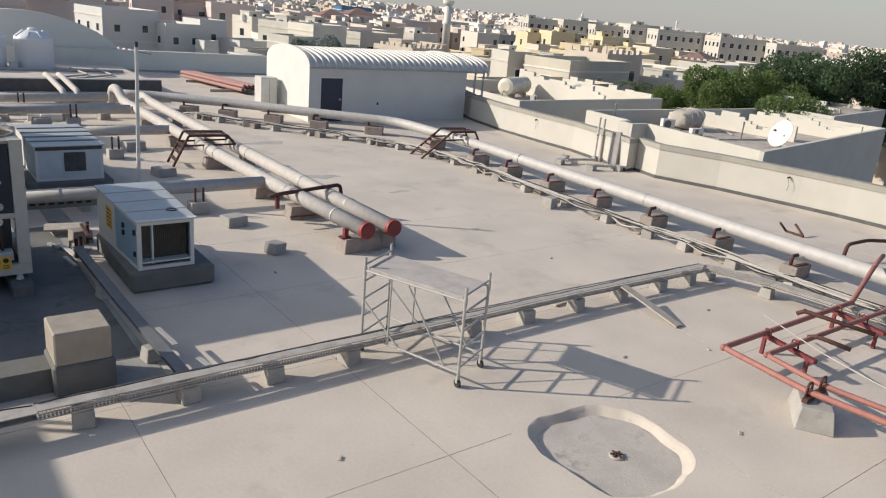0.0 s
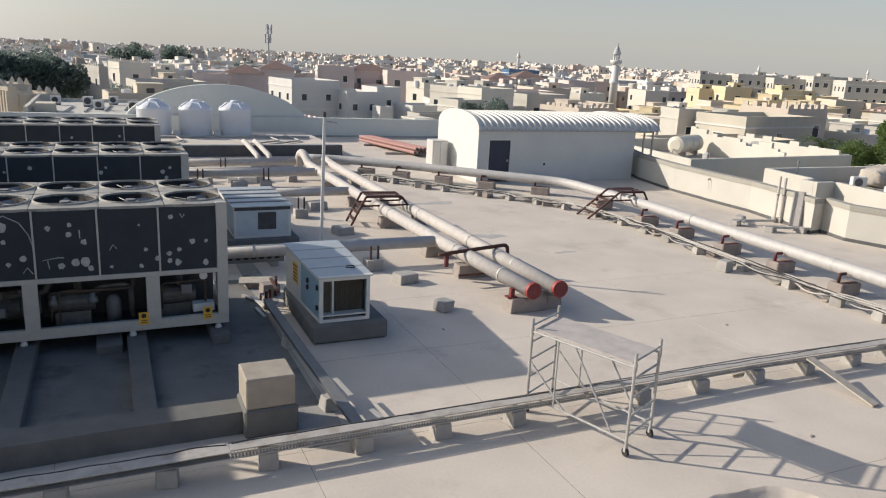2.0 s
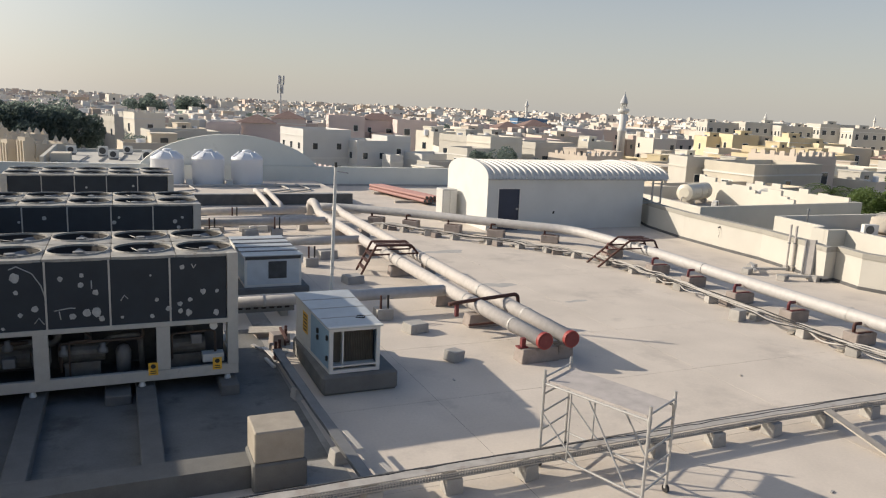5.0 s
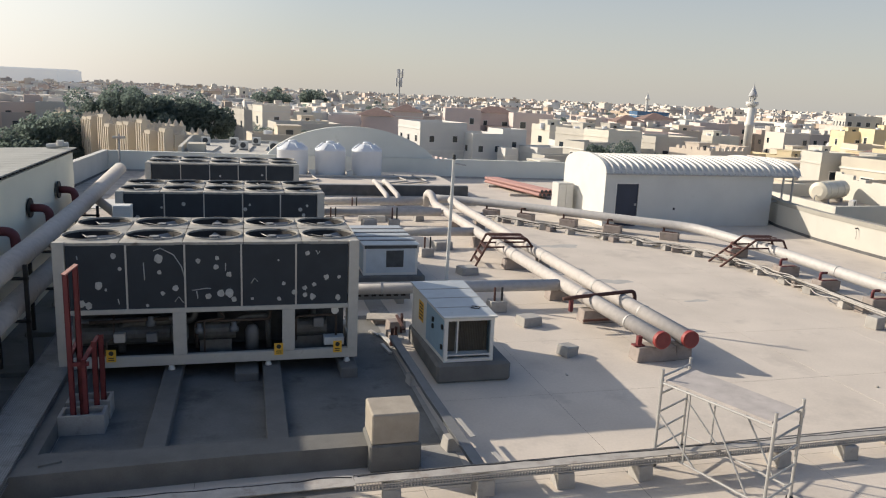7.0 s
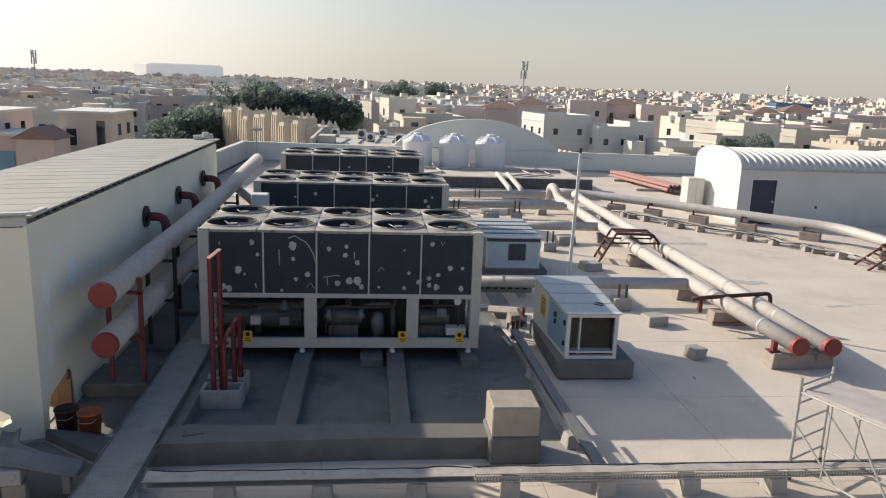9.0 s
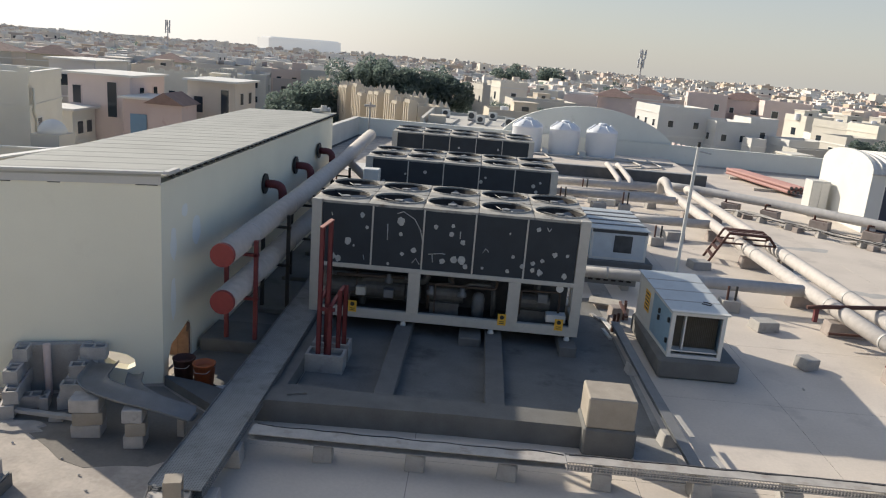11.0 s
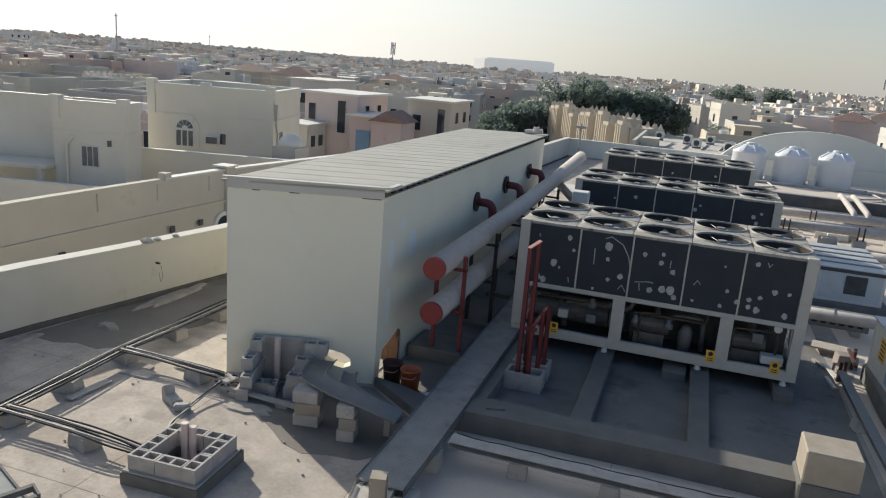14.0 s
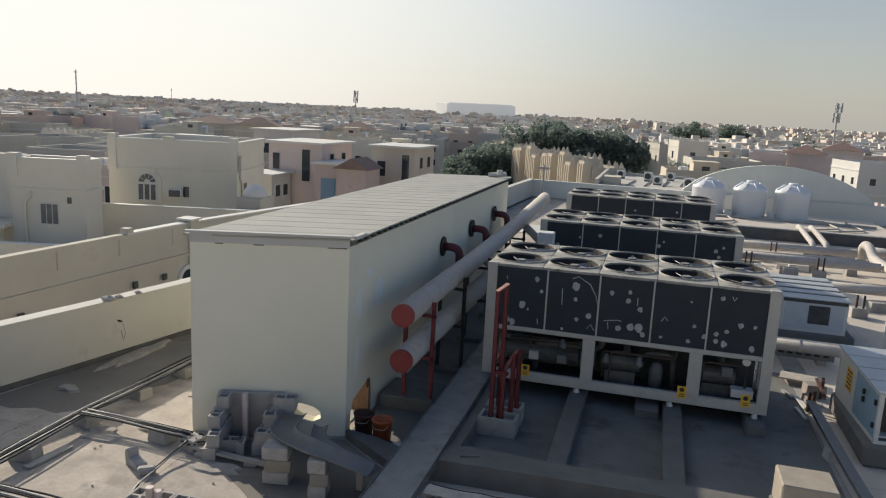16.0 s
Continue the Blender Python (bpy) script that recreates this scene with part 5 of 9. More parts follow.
# cables beside the long pipe, on little blocks and boards
CB = [(16.3, 2.0), (16.0, 6.0), (16.0, 8.1), (16.05, 9.7), (16.06, 11.1), (16.05, 12.3), (16.1, 13.8), (16.15, 15.5), (16.25, 17.4), (16.35, 19.0), (16.4, 20.2), (16.45, 21.5), (16.3, 23.0), (15.9, 24.4), (15.3, 25.6), (14.6, 26.6), (13.7, 27.7), (12.7, 28.9), (11.9, 30.0), (11.2, 31.1), (10.6, 32.1), (10.0, 33.2)]
for k, (dx, rr, mm) in enumerate(((0, 0.024, PVC), (0.14, 0.018, PVC), (0.26, 0.016, CABLE), (-0.12, 0.015, CABLE), (0.36, 0.02, PVC), (0.05, 0.014, CABLE), (0.2, 0.02, PVC), (-0.05, 0.016, PVC))):
    rnd = random.Random(k + 3)
    pts = []
    for (x, y), (x2, y2) in zip(CB, CB[1:]):
        pts.append((x + dx + rnd.uniform(-0.1, 0.1), y, 0.26 + rnd.uniform(0, 0.03)))
        if rnd.random() < 0.8:
            pts.append(((x + x2) / 2 + dx + rnd.uniform(-0.3, 0.26), (y + y2) / 2, 0.1 + rnd.uniform(0, 0.14)))
    solid("cable_run", tube(B(), pts, rr, 8, 0.4), mm, "grey conduit running on little blocks" if mm == PVC else "black cable running on little blocks", "cable", "roof cables")
rnd = random.Random(31)
for k, (x, y) in enumerate(CB[1:]):
    cone_block("cable_block", x + 0.08, y, 0.34, 0.30, 0.25, CONCRETE, "small concrete block carrying cables", "cable blocks", 0.9, rnd.uniform(-25, 25))
    if k % 2:
        cone_block("cable_block", x + 0.3, y - 0.4, 0.42, 0.28, 0.2, BLOCK_BROWN, "small stained block beside the cables", "cable blocks", 0.92, rnd.uniform(-25, 25))
    if k < 20:
        bx, by = x + rnd.uniform(0.2, 0.55), y + rnd.uniform(0.4, 0.8)
        solid("cable_board", beam(B(), (bx - 0.4, by - 0.2, 0.05), (bx + 0.4, by + rnd.uniform(-0.1, 0.3), 0.07), 0.16, 0.035), WOOD, "weathered short board lying by the cables", "board", "cable boards")
cone_block("cable_block", 15.62, 15.6, 0.36, 0.34, 0.32, CONCRETE, "concrete block standing apart from the cables", "cable blocks", 0.95, 12)

# ---- cable trays ----
def tray(name, pts, w, z, h, label, side=True, lid=1.05, metal=None, sink=0.0):
    metal = metal or GALV
    root = thing(name, (pts[0][0], pts[0][1], 0), label, "cable tray", "cable trays")
    for i, (a, b) in enumerate(zip(pts, pts[1:])):
        a, b = Vector((*a, z)), Vector((*b, z))
        d = (b - a).normalized()
        s = Vector((d.y, -d.x, 0)) * w / 2
        if side:
            bm = B()
            m = int((b - a).length / 0.045)
            for k in range(m):
                c = a + (b - a) * ((k + 0.5) / m) - Vector((0, 0, h))
                q, e = d * 0.009, s
                bm.faces.new([bm.verts.new(v) for v in (c - q - e, c + q - e, c + q + e, c - q + e)])
            for sg in (-0.7, 0.7):
                beam(bm, a + s * sg - Vector((0, 0, h + 0.004)), b + s * sg - Vector((0, 0, h + 0.004)), w * 0.06, 0.004)
            tagged(part("slatted_bed", bm, metal, root), kind="stuff")
        else:
            part("tray_bed", beam(B(), a - Vector((0, 0, h)), b - Vector((0, 0, h)), w, 0.008), metal, root)
        if lid:
            part("lid", beam(B(), a - Vector((0, 0, sink)), b - Vector((0, 0, sink)), lid * w, 0.012), metal, root)
        if side:
            n = int((b - a).length / 0.045)
            for sg in (-1, 1):
                bm = B()
                e = s * sg
                beam(bm, a + e - Vector((0, 0, 0.012)), b + e - Vector((0, 0, 0.012)), 0.006, 0.02)
                beam(bm, a + e - Vector((0, 0, h)), b + e - Vector((0, 0, h)), 0.006, 0.02)
                beam(bm, a + e - Vector((0, 0, h / 2)), b + e - Vector((0, 0, h / 2)), 0.006, 0.012)
                part("side_rail", bm, metal, root)
                bm = B()
                q = d * 0.012
                for k in range(n):
                    c = a + (b - a) * ((k + 0.5) / n) + e
                    vs = [bm.verts.new(c - q), bm.verts.new(c + q), bm.verts.new(c + q - Vector((0, 0, h))), bm.verts.new(c - q - Vector((0, 0, h)))]
                    bm.faces.new(vs)
                tagged(part("perforated_side", bm, GALV_DARK, root), kind="stuff")
    return root


tray("plain_cable_tray", [(-3.5, 9.40), (0.895, 9.44)], 0.27, 0.372, 0.09, "plain grey covered cable tray beside the kerb", False, 1.05, TRAY_LID)
tray("main_cable_tray", [(0.9, 9.44), (5.5, 9.46), (10.3, 9.52), (14.5, 9.42), (15.05, 8.0), (15.3, 5.9), (15.9, 2.5)], 0.30, 0.37, 0.085, "galvanised perforated cable tray on small concrete blocks", True, 0.64, TRAY_LID)
tray("branch_cable_tray", [(2.78, 9.62), (2.68, 12.5), (2.62, 15.7)], 0.17, 0.30, 0.06, "narrow covered cable tray leading to the air unit", False, 1.05, GALV_DARK)
for x0 in (-2.48, -1.18, 0.11, 1.42, 2.76, 4.0, 5.28, 7.75, 9.05, 10.38, 11.68, 12.97, 14.0, 14.75):
    cone_block("tray_block", x0, 9.44, 0.28, 0.28, 0.25, CONCRETE, "small tapered concrete block under a cable tray", "tray blocks", 0.9, random.Random(int(x0 * 10)).uniform(-12, 12))
for x0, y0 in ((15.02, 8.1), (15.2, 6.6), (15.5, 4.8), (2.68, 10.85), (2.66, 13.6)):
    cone_block("tray_block", x0, y0, 0.30, 0.28, 0.22, CONCRETE, "small tapered concrete block under a cable tray", "tray blocks", 0.8, 10)
# wide covered tray serving as a gangway beside the plant room
tray("end_cable_tray", [(-3.42, 4.9), (-3.70, 6.4), (-3.98, 7.78)], 0.50, 0.40, 0.12, "galvanised perforated cable tray with a flat lid", True, 0.97, TRAY_LID, 0.06)
tray("wide_cable_tray", [(-3.93, 7.8), (-3.92, 9.0), (-3.95, 12.5), (-4.02, 17.0)], 0.66, 0.42, 0.14, "wide galvanised cable tray with flat lid like a gangway", True, 0.98, PERFORATED, 0.035)
for x0, y0 in ((-3.62, 7.95), (-3.7, 9.1), (-3.95, 11.5), (-4.0, 14.0), (-3.95, 6.5)):
    cone_block("tray_block", x0, y0, 0.36, 0.32, 0.27, CONCRETE, "small tapered concrete block under a cable tray", "tray blocks", 0.85, 5)


# ---- concrete masonry ----
def hollow_mesh(L, W, Hb, t=0.032):
    """One closed shell with two open cores."""
    bm = B()
    xs = [-L / 2, -L / 2 + t, -t / 2, t / 2, L / 2 - t, L / 2]
    ys = [-W / 2, -W / 2 + t, W / 2 - t, W / 2]
    top = [[bm.verts.new((x, y, Hb)) for y in ys] for x in xs]
    low = [[bm.verts.new((x, y, 0)) for y in ys] for x in xs]
    for i in range(5):
        for j in range(3):
            bm.faces.new((low[i][j], low[i][j + 1], low[i + 1][j + 1], low[i + 1][j]))
            if j == 1 and i in (1, 3):
                for (a, b), (c, d) in (((i, j), (i + 1, j)), ((i + 1, j), (i + 1, j + 1)), ((i + 1, j + 1), (i, j + 1)), ((i, j + 1), (i, j))):
                    bm.faces.new((top[a][b], top[c][d], low[c][d], low[a][b]))
            else:
                bm.faces.new((top[i][j], top[i + 1][j], top[i + 1][j + 1], top[i][j + 1]))
    rim = [(i, 0) for i in range(6)] + [(5, j) for j in (1, 2, 3)] + [(i, 3) for i in (4, 3, 2, 1, 0)] + [(0, j) for j in (2, 1)]
    for (a, b), (c, d) in zip(rim, rim[1:] + rim[:1]):
        bm.faces.new((low[a][b], low[c][d], top[c][d], top[a][b]))
    return bm


def hollow_block(name, x, y, z, turn, label, group, upright=False, L=0.40, W=0.20, Hb=0.20, material=None):
    """A masonry block with two open cores."""
    bm = hollow_mesh(L, W, Hb)
    m = Matrix.Translation((x, y, z)) @ Matrix.Rotation(radians(turn), 4, 'Z')
    if upright:
        m = m @ Matrix.Translation((0, 0, L / 2)) @ Matrix.Rotation(radians(90), 4, 'Y') @ Matrix.Translation((0, 0, -Hb / 2))
    bmesh.ops.transform(bm, matrix=m, verts=bm.verts)
    return solid(name, bm, material or CMU, label, "masonry block", group)


hollow_block("masonry_block", -3.80, 7.45, 0.347, 14, "single brownish concrete block standing upright on the tray", "loose masonry", True, material=BEIGE_BLOCK)
# pit ring of blocks
root = thing("block_pit", (-6.66, 7.52, 0), "square pit of hollow concrete blocks on a mortar base", "block pit")
c0 = Vector((-6.66, 7.50, 0))
rot = Matrix.Rotation(radians(3), 3, 'Z')
bm = B()
for a, b, c, d in ((-0.57, 0.57, -0.57, -0.30), (-0.57, 0.57, 0.30, 0.57), (-0.57, -0.30, -0.30, 0.30), (0.30, 0.57, -0.30, 0.30)):
    box(bm, a, b, c, d, 0, 0.17)
bmesh.ops.transform(bm, matrix=Matrix.Translation(c0) @ rot.to_4x4(), verts=bm.verts)
part("base_course", bm, CONCRETE_DARK, root)
bm = B()
for a, b, c, d in ((-0.55, 0.55, -0.55, -0.30), (-0.55, 0.55, 0.30, 0.55), (-0.55, -0.30, -0.30, 0.30), (0.30, 0.55, -0.30, 0.30)):
    box(bm, a, b, c, d, 0.171, 0.20)
bmesh.ops.transform(bm, matrix=Matrix.Translation(c0) @ rot.to_4x4(), verts=bm.verts)
part("mortar_bed", bm, CONCRETE, root)
for x0, y0, tn in ((-0.3, -0.4, 0), (0.11, -0.4, 0), (0.4, -0.3, 90), (0.4, 0.11, 90), (0.3, 0.4, 0), (-0.11, 0.4, 0), (-0.4, 0.3, 90), (-0.4, -0.11, 90)):
    p = c0 + rot @ Vector((x0, y0, 0))
    bm = hollow_mesh(0.40, 0.20, 0.20)
    bmesh.ops.transform(bm, matrix=Matrix.Translation(p + Vector((0, 0, 0.202))) @ Matrix.Rotation(radians(tn + 3), 4, 'Z'), verts=bm.verts)
    part("block", bm, CMU, root)
solid("stub_pipe", rod(B(), (-6.78, 7.68, 0.0), (-6.78, 7.68, 0.62), 0.055, 12), PINK_PVC, "pale pinkish plastic pipe stub rising from the pit", "pipe", "stub pipes")
solid("stub_pipe", rod(B(), (-6.67, 7.70, 0.0), (-6.67, 7.70, 0.58), 0.05, 12), PINK_PVC, "pale pinkish plastic pipe stub rising from the pit", "pipe", "stub pipes")
# half-built block walls at the plant room's front
fdir = Vector((FR[0] - FL[0], FR[1] - FL[1], 0)).normalized()
fang = math.degrees(math.atan2(fdir.y, fdir.x))
fn = Vector((fdir.y, -fdir.x, 0))


def at_front(s, out):
    return Vector((FL[0], FL[1], 0)) + fdir * s + fn * out


for col, n in enumerate((4, 3, 2)):
    for k in range(n):
        p = at_front(0.60 + (0.03 if k % 2 else -0.02), 0.24 + col * 0.335 if k % 2 == 0 else 0.24 + col * 0.31)
        hollow_block("masonry_block", p.x, p.y, 0.2 * k + 0.001 * k, fang + 90 + (k * 37 + col * 53) % 9 - 4, "grey hollow block in a half-built wall", "half-built wall", False, 0.32)
for col, (s0, out, n) in enumerate(((1.62, 0.26, 4), (1.50, 0.50, 3), (1.42, 0.74, 2))):
    for k in range(n):
        p = at_front(s0 + (0.03 if (k + col) % 2 else -0.02), out)
        hollow_block("masonry_block", p.x, p.y, 0.201 * k, fang + (k * 31 + col * 17) % 9 - 4, "grey hollow block in a stepped half-built wall", "half-built wall", False, 0.38, 0.2)
for s0, out, z0, tn in ((0.82, 0.66, 0.0, 4), (1.02, 0.70, 0.0, -86)):
    p = at_front(s0, out)
    hollow_block("masonry_block", p.x, p.y, z0, fang + tn, "grey block lying before the half-built wall", "half-built wall", False, 0.36 if tn > 0 else 0.3, 0.2 if tn > 0 else 0.12)
p = at_front(0.98, 0.30)
solid("stub_pipe", rod(B(), (p.x, p.y, 0.0), (p.x, p.y, 0.85), 0.055, 12), PINK_PVC, "pale pinkish plastic pipe stub between the block walls", "pipe", "stub pipes")
p = at_front(1.05, 0.09)
bm = B()
box(bm, -0.56, 0.56, -0.06, 0.06, 0.0, 0.80, 0.02)
bmesh.ops.transform(bm, matrix=Matrix.Translation(p) @ Matrix.Rotation(radians(fang), 4, 'Z'), verts=bm.verts)
solid("block_back_wall", bm, CONCRETE, "rough mortar wall behind the half-built blocks", "low wall")
for px, py, n, w in ((-5.88, 9.5, 3, 0.40), (-5.12, 9.34, 3, 0.27)):
    for k in range(n):
        bm = B()
        box(bm, -w / 2, w / 2, -0.16, 0.16, 0, 0.196, 0.012)
        bmesh.ops.transform(bm, matrix=Matrix.Translation((px + 0.02 * (k % 2), py - 0.012 * k, 0.2 * k)) @ Matrix.Rotation(radians(fang - 6 + 7 * (k % 2)), 4, 'Z'), verts=bm.verts)
        solid("masonry_block", bm, CMU if k != 1 else BEIGE_BLOCK, "solid concrete block stacked as a duct support", "masonry block", "duct supports")
solid("damp_patch", prism(B(), [(-7.5, 10.2), (-7.2, 9.75), (-6.9, 9.5), (-6.55, 9.25), (-6.2, 9.0), (-5.9, 8.75), (-5.5, 8.62), (-5.1, 8.75), (-4.7, 8.8), (-4.4, 9.1), (-4.3, 10.25), (-5.0, 10.75), (-5.5, 11.15), (-6.4, 10.95)], 0.001, 0.005), STAIN_SHADE_FLOOR, "dark damp stain on the screed round the block stacks", "stain", kind="structure")
# bent metal tray over the stacks
root = thing("bent_duct", (-5.3, 9.7, 0.4), "bent grey metal duct tray over block stacks", "duct")
P = [(-6.12, 10.5, 0.61), (-6.0, 9.75, 0.62), (-5.42, 9.47, 0.62), (-4.85, 9.40, 0.57), (-4.35, 9.42, 0.44)]
def trough(pts, w, rim):
    """A bent sheet metal trough with low rounded sides."""
    bm = B()
    prof = [(-w / 2, rim), (-w / 2 + 0.02, 0.03), (-w / 2 + 0.07, 0.0), (w / 2 - 0.07, 0.0), (w / 2 - 0.02, 0.03), (w / 2, rim), (w / 2 - 0.018, rim + 0.004), (w / 2 - 0.04, 0.04), (w / 2 - 0.08, 0.016), (-w / 2 + 0.08, 0.016), (-w / 2 + 0.04, 0.04), (-w / 2 + 0.018, rim + 0.004)]
    pts = fillet(pts, 0.3, 6)
    rings = []
    for i, p in enumerate(pts):
        d = (pts[min(i + 1, len(pts) - 1)] - pts[max(i - 1, 0)]).normalized()
        side = Vector((d.y, -d.x, 0)).normalized()
        rings.append([bm.verts.new(p + side * a + Vector((0, 0, b))) for a, b in prof])
    n = len(prof)
    for a, b in zip(rings, rings[1:]):
        for k in range(n):
            bm.faces.new((a[k], a[(k + 1) % n], b[(k + 1) % n], b[k])).smooth = True
    bm.faces.new(rings[0][::-1])
    bm.faces.new(rings[-1])
    bmesh.ops.recalc_face_normals(bm, faces=bm.faces)
    return bm


part("duct_run", trough(P, 0.42, 0.07), GALV_DARK, root)
part("duct_branch", trough([(-5.62, 10.45, 0.50), (-5.45, 9.95, 0.52), (-4.95, 9.72, 0.46), (-4.4, 9.62, 0.30)], 0.24, 0.05), GALV_DARK, root)
for px, py, pz in ((-5.58, 10.3, 0.5), (-4.6, 9.68, 0.36)):
    part("prop", box(B(), px - 0.05, px + 0.05, py - 0.05, py + 0.05, 0.0, pz), CONCRETE, root)
# kerb slab behind the duct
solid("floor_kerb", prism(B(), [(-5.5, 11.2), (-4.3, 10.3), (-4.3, 10.9), (-4.9, 11.15), (-5.5, 11.27)], 0, 0.16), CONCRETE_DARK, "low dark cement kerb at the plant room corner", "kerb")
# buckets and litter
for x0, y0, m, lab in ((-4.88, 11.32, ORANGE, "dirty orange plastic bucket"), (-5.27, 11.45, BROWN, "dark paint drum with an open top")):
    root = thing("bucket", (x0, y0, 0), lab, "bucket", "buckets")
    zb = 0.0
    part("body", lathe(B(), [(0.145, 0.0), (0.18, 0.40), (0.188, 0.40), (0.188, 0.42), (0.17, 0.42), (0.165, 0.35), (0.1, 0.33)], (x0, y0, 0.0), 20), m, root)
    part("bail", tube(B(), [(x0 - 0.18, y0, 0.38), (x0 - 0.1, y0 - 0.185, 0.3), (x0 + 0.1, y0 - 0.185, 0.3), (x0 + 0.18, y0, 0.38)], 0.006, 5, 0.05), GALV, root)
bm = B()
box(bm, -4.66, -4.46, 11.22, 11.36, 0.0, 0.03, 0.005, 25)
solid("paper_scrap", bm, AHU_WHITE, "crumpled white scrap on the floor", "litter")
solid("flat_bar", beam(B(), (-7.65, 9.8, 0.1), (-6.2, 9.7, 0.1), 0.09, 0.05), PVC, "pale flat bar lying before the block stacks", "bar")
for px in (-7.4, -6.5):
    cone_block("loose_block", px, 9.78, 0.2, 0.2, 0.075, CONCRETE, "flat chip of block under a bar", "loose blocks", 0.95, 10)

# loose black cables along the covered tray
rnd = random.Random(77)
for off in (0.115,):
    pts = [(-3.45 + 0.24 * k, 9.42 + off + rnd.uniform(-0.035, 0.03), 0.378 + rnd.uniform(0, 0.006)) for k in range(19)]
    solid("loose_cable", tube(B(), pts, 0.008, 6, 0.08), CABLE, "black cable lying along the covered tray", "cable", "tray cables")
pts = [(0.95 + 0.3 * k, 9.44 + 0.105 + rnd.uniform(-0.02, 0.02), 0.372) for k in range(44)]
solid("loose_cable", tube(B(), pts, 0.012, 6, 0.08), CABLE, "black cable lying in the perforated tray", "cable", "tray cables")

# clutter beside the air unit: boards, cut tray pieces, bolts, a ladder tray under the branch pipe
for x0, y0, x1, y1, z, w, m in ((2.35, 17.7, 3.1, 17.55, 0.14, 0.5, WOOD), (2.5, 16.6, 2.62, 15.9, 0.05, 0.1, AHU_WHITE), (2.42, 15.9, 2.5, 15.3, 0.04, 0.07, AHU_WHITE), (2.3, 16.9, 2.45, 16.5, 0.04, 0.08, PVC), (2.95, 16.1, 3.0, 17.2, 0.3, 0.06, BROWN)):
    solid("offcut", beam(B(), (x0, y0, z), (x1, y1, z), w, 0.04), m, "short offcut lying by the air unit", "offcut", "unit offcuts")
for x0, y0, w, h in ((2.75, 17.62, 0.55, 0.12), (2.92, 16.9, 0.42, 0.28), (2.72, 16.3, 0.2, 0.2)):
    cone_block("loose_block", x0, y0, w, 0.35, h, BLOCK_BROWN, "stained block among offcuts by the air unit", "loose blocks", 0.93, 8)
for x0, y0 in ((2.62, 15.85), (2.72, 15.95), (3.02, 16.75), (3.06, 16.95)):
    solid("anchor_bolt", rod(B(), (x0, y0, 0.0), (x0 + 0.02, y0, 0.42), 0.035, 8), BROWN, "rusty anchor bolt standing by the unit", "bolt", "anchor bolts")
root = thing("ladder_tray", (2.7, 19.4, 0), "dark cable ladder under the branch pipe", "cable tray")
for yy in (19.2, 19.7):
    part("rail", beam(B(), (1.75, yy, 0.27), (3.75, yy - 0.05, 0.27), 0.03, 0.24), GALV_DARK, root)
    for k in range(9):
        part("slot", box(B(), 1.9 + 0.2 * k, 2.02 + 0.2 * k, yy - 0.025 - 0.005 * k, yy - 0.016 - 0.005 * k, 0.24, 0.29), THROAT, root)
for k in range(9):
    part("rung", beam(B(), (1.85 + 0.23 * k, 19.2, 0.2), (1.85 + 0.23 * k, 19.68, 0.2), 0.05, 0.025), GALV_DARK, root)
for xx in (2.0, 3.5):
    part("foot", box(B(), xx - 0.1, xx + 0.1, 19.2, 19.7, 0, 0.155), CONCRETE, root)
for x0, y0, x1, y1 in ((2.74, 11.2, 2.82, 10.5), (2.95, 9.95, 3.02, 9.65)):
    solid("tray_offcut", beam(B(), (x0 + 0.12, y0, 0.345), (x1 + 0.1, y1, 0.345), 0.08, 0.012), PVC, "pale cut piece lying on the tray lid", "offcut", "tray offcuts")


# dried cement and dirt on the roof left of the plant room
def smear(x, y, rx, ry, seed, z=0.006, name="cement_smear", label="dried cement smear on the roof", material=DIRT):
    rnd = random.Random(seed)
    ph = [rnd.uniform(0, 6.28) for _ in range(5)]
    pts = []
    for i in range(40):
        a = 2 * math.pi * i / 40
        k = 1 + 0.22 * math.sin(2 * a + ph[0]) + 0.16 * math.sin(3 * a + ph[1]) + 0.1 * math.sin(5 * a + ph[2]) + 0.06 * math.sin(9 * a + ph[3])
        pts.append((x + rx * k * math.cos(a), y + ry * k * math.sin(a)))
    bm = B()
    low = [bm.verts.new((px, py, 0.001)) for px, py in pts]
    top = [bm.verts.new((x + (px - x) * 0.86, y + (py - y) * 0.86, z)) for px, py in pts]
    bm.faces.new(top)
    for i in range(40):
        j = (i + 1) % 40
        bm.faces.new((low[i], low[j], top[j], top[i]))
    bm.faces.new(low[::-1])
    return solid(name, bm, material, label, "dirt", "dirt patches")


for k, (x, y, rx, ry, z) in enumerate(((-9.35, 9.8, 0.4, 0.25, 0.03), (-8.4, 10.25, 0.45, 0.22, 0.04), (-6.9, 9.45, 0.4, 0.18, 0.03), (-12.15, 9.2, 0.16, 1.1, 0.06), (-11.45, 13.4, 0.16, 1.2, 0.06), (-7.8, 10.15, 0.22, 0.15, 0.05), (-11.3, 11.2, 0.22, 0.14, 0.06))):
    smear(x, y, rx, ry, 300 + k, z)
for k, (x, y, rx, ry, z) in enumerate(((10.8, 21.0, 0.5, 0.3, 0.003), (9.9, 20.0, 0.3, 0.2, 0.003), (12.2, 18.6, 0.35, 0.12, 0.003), (11.3, 26.5, 0.7, 0.35, 0.003))):
    smear(x, y, rx, ry, 340 + k, z, "roof_stain", "thin grey dried stain on the screed", SCREED_DARK)
rnd = random.Random(61)
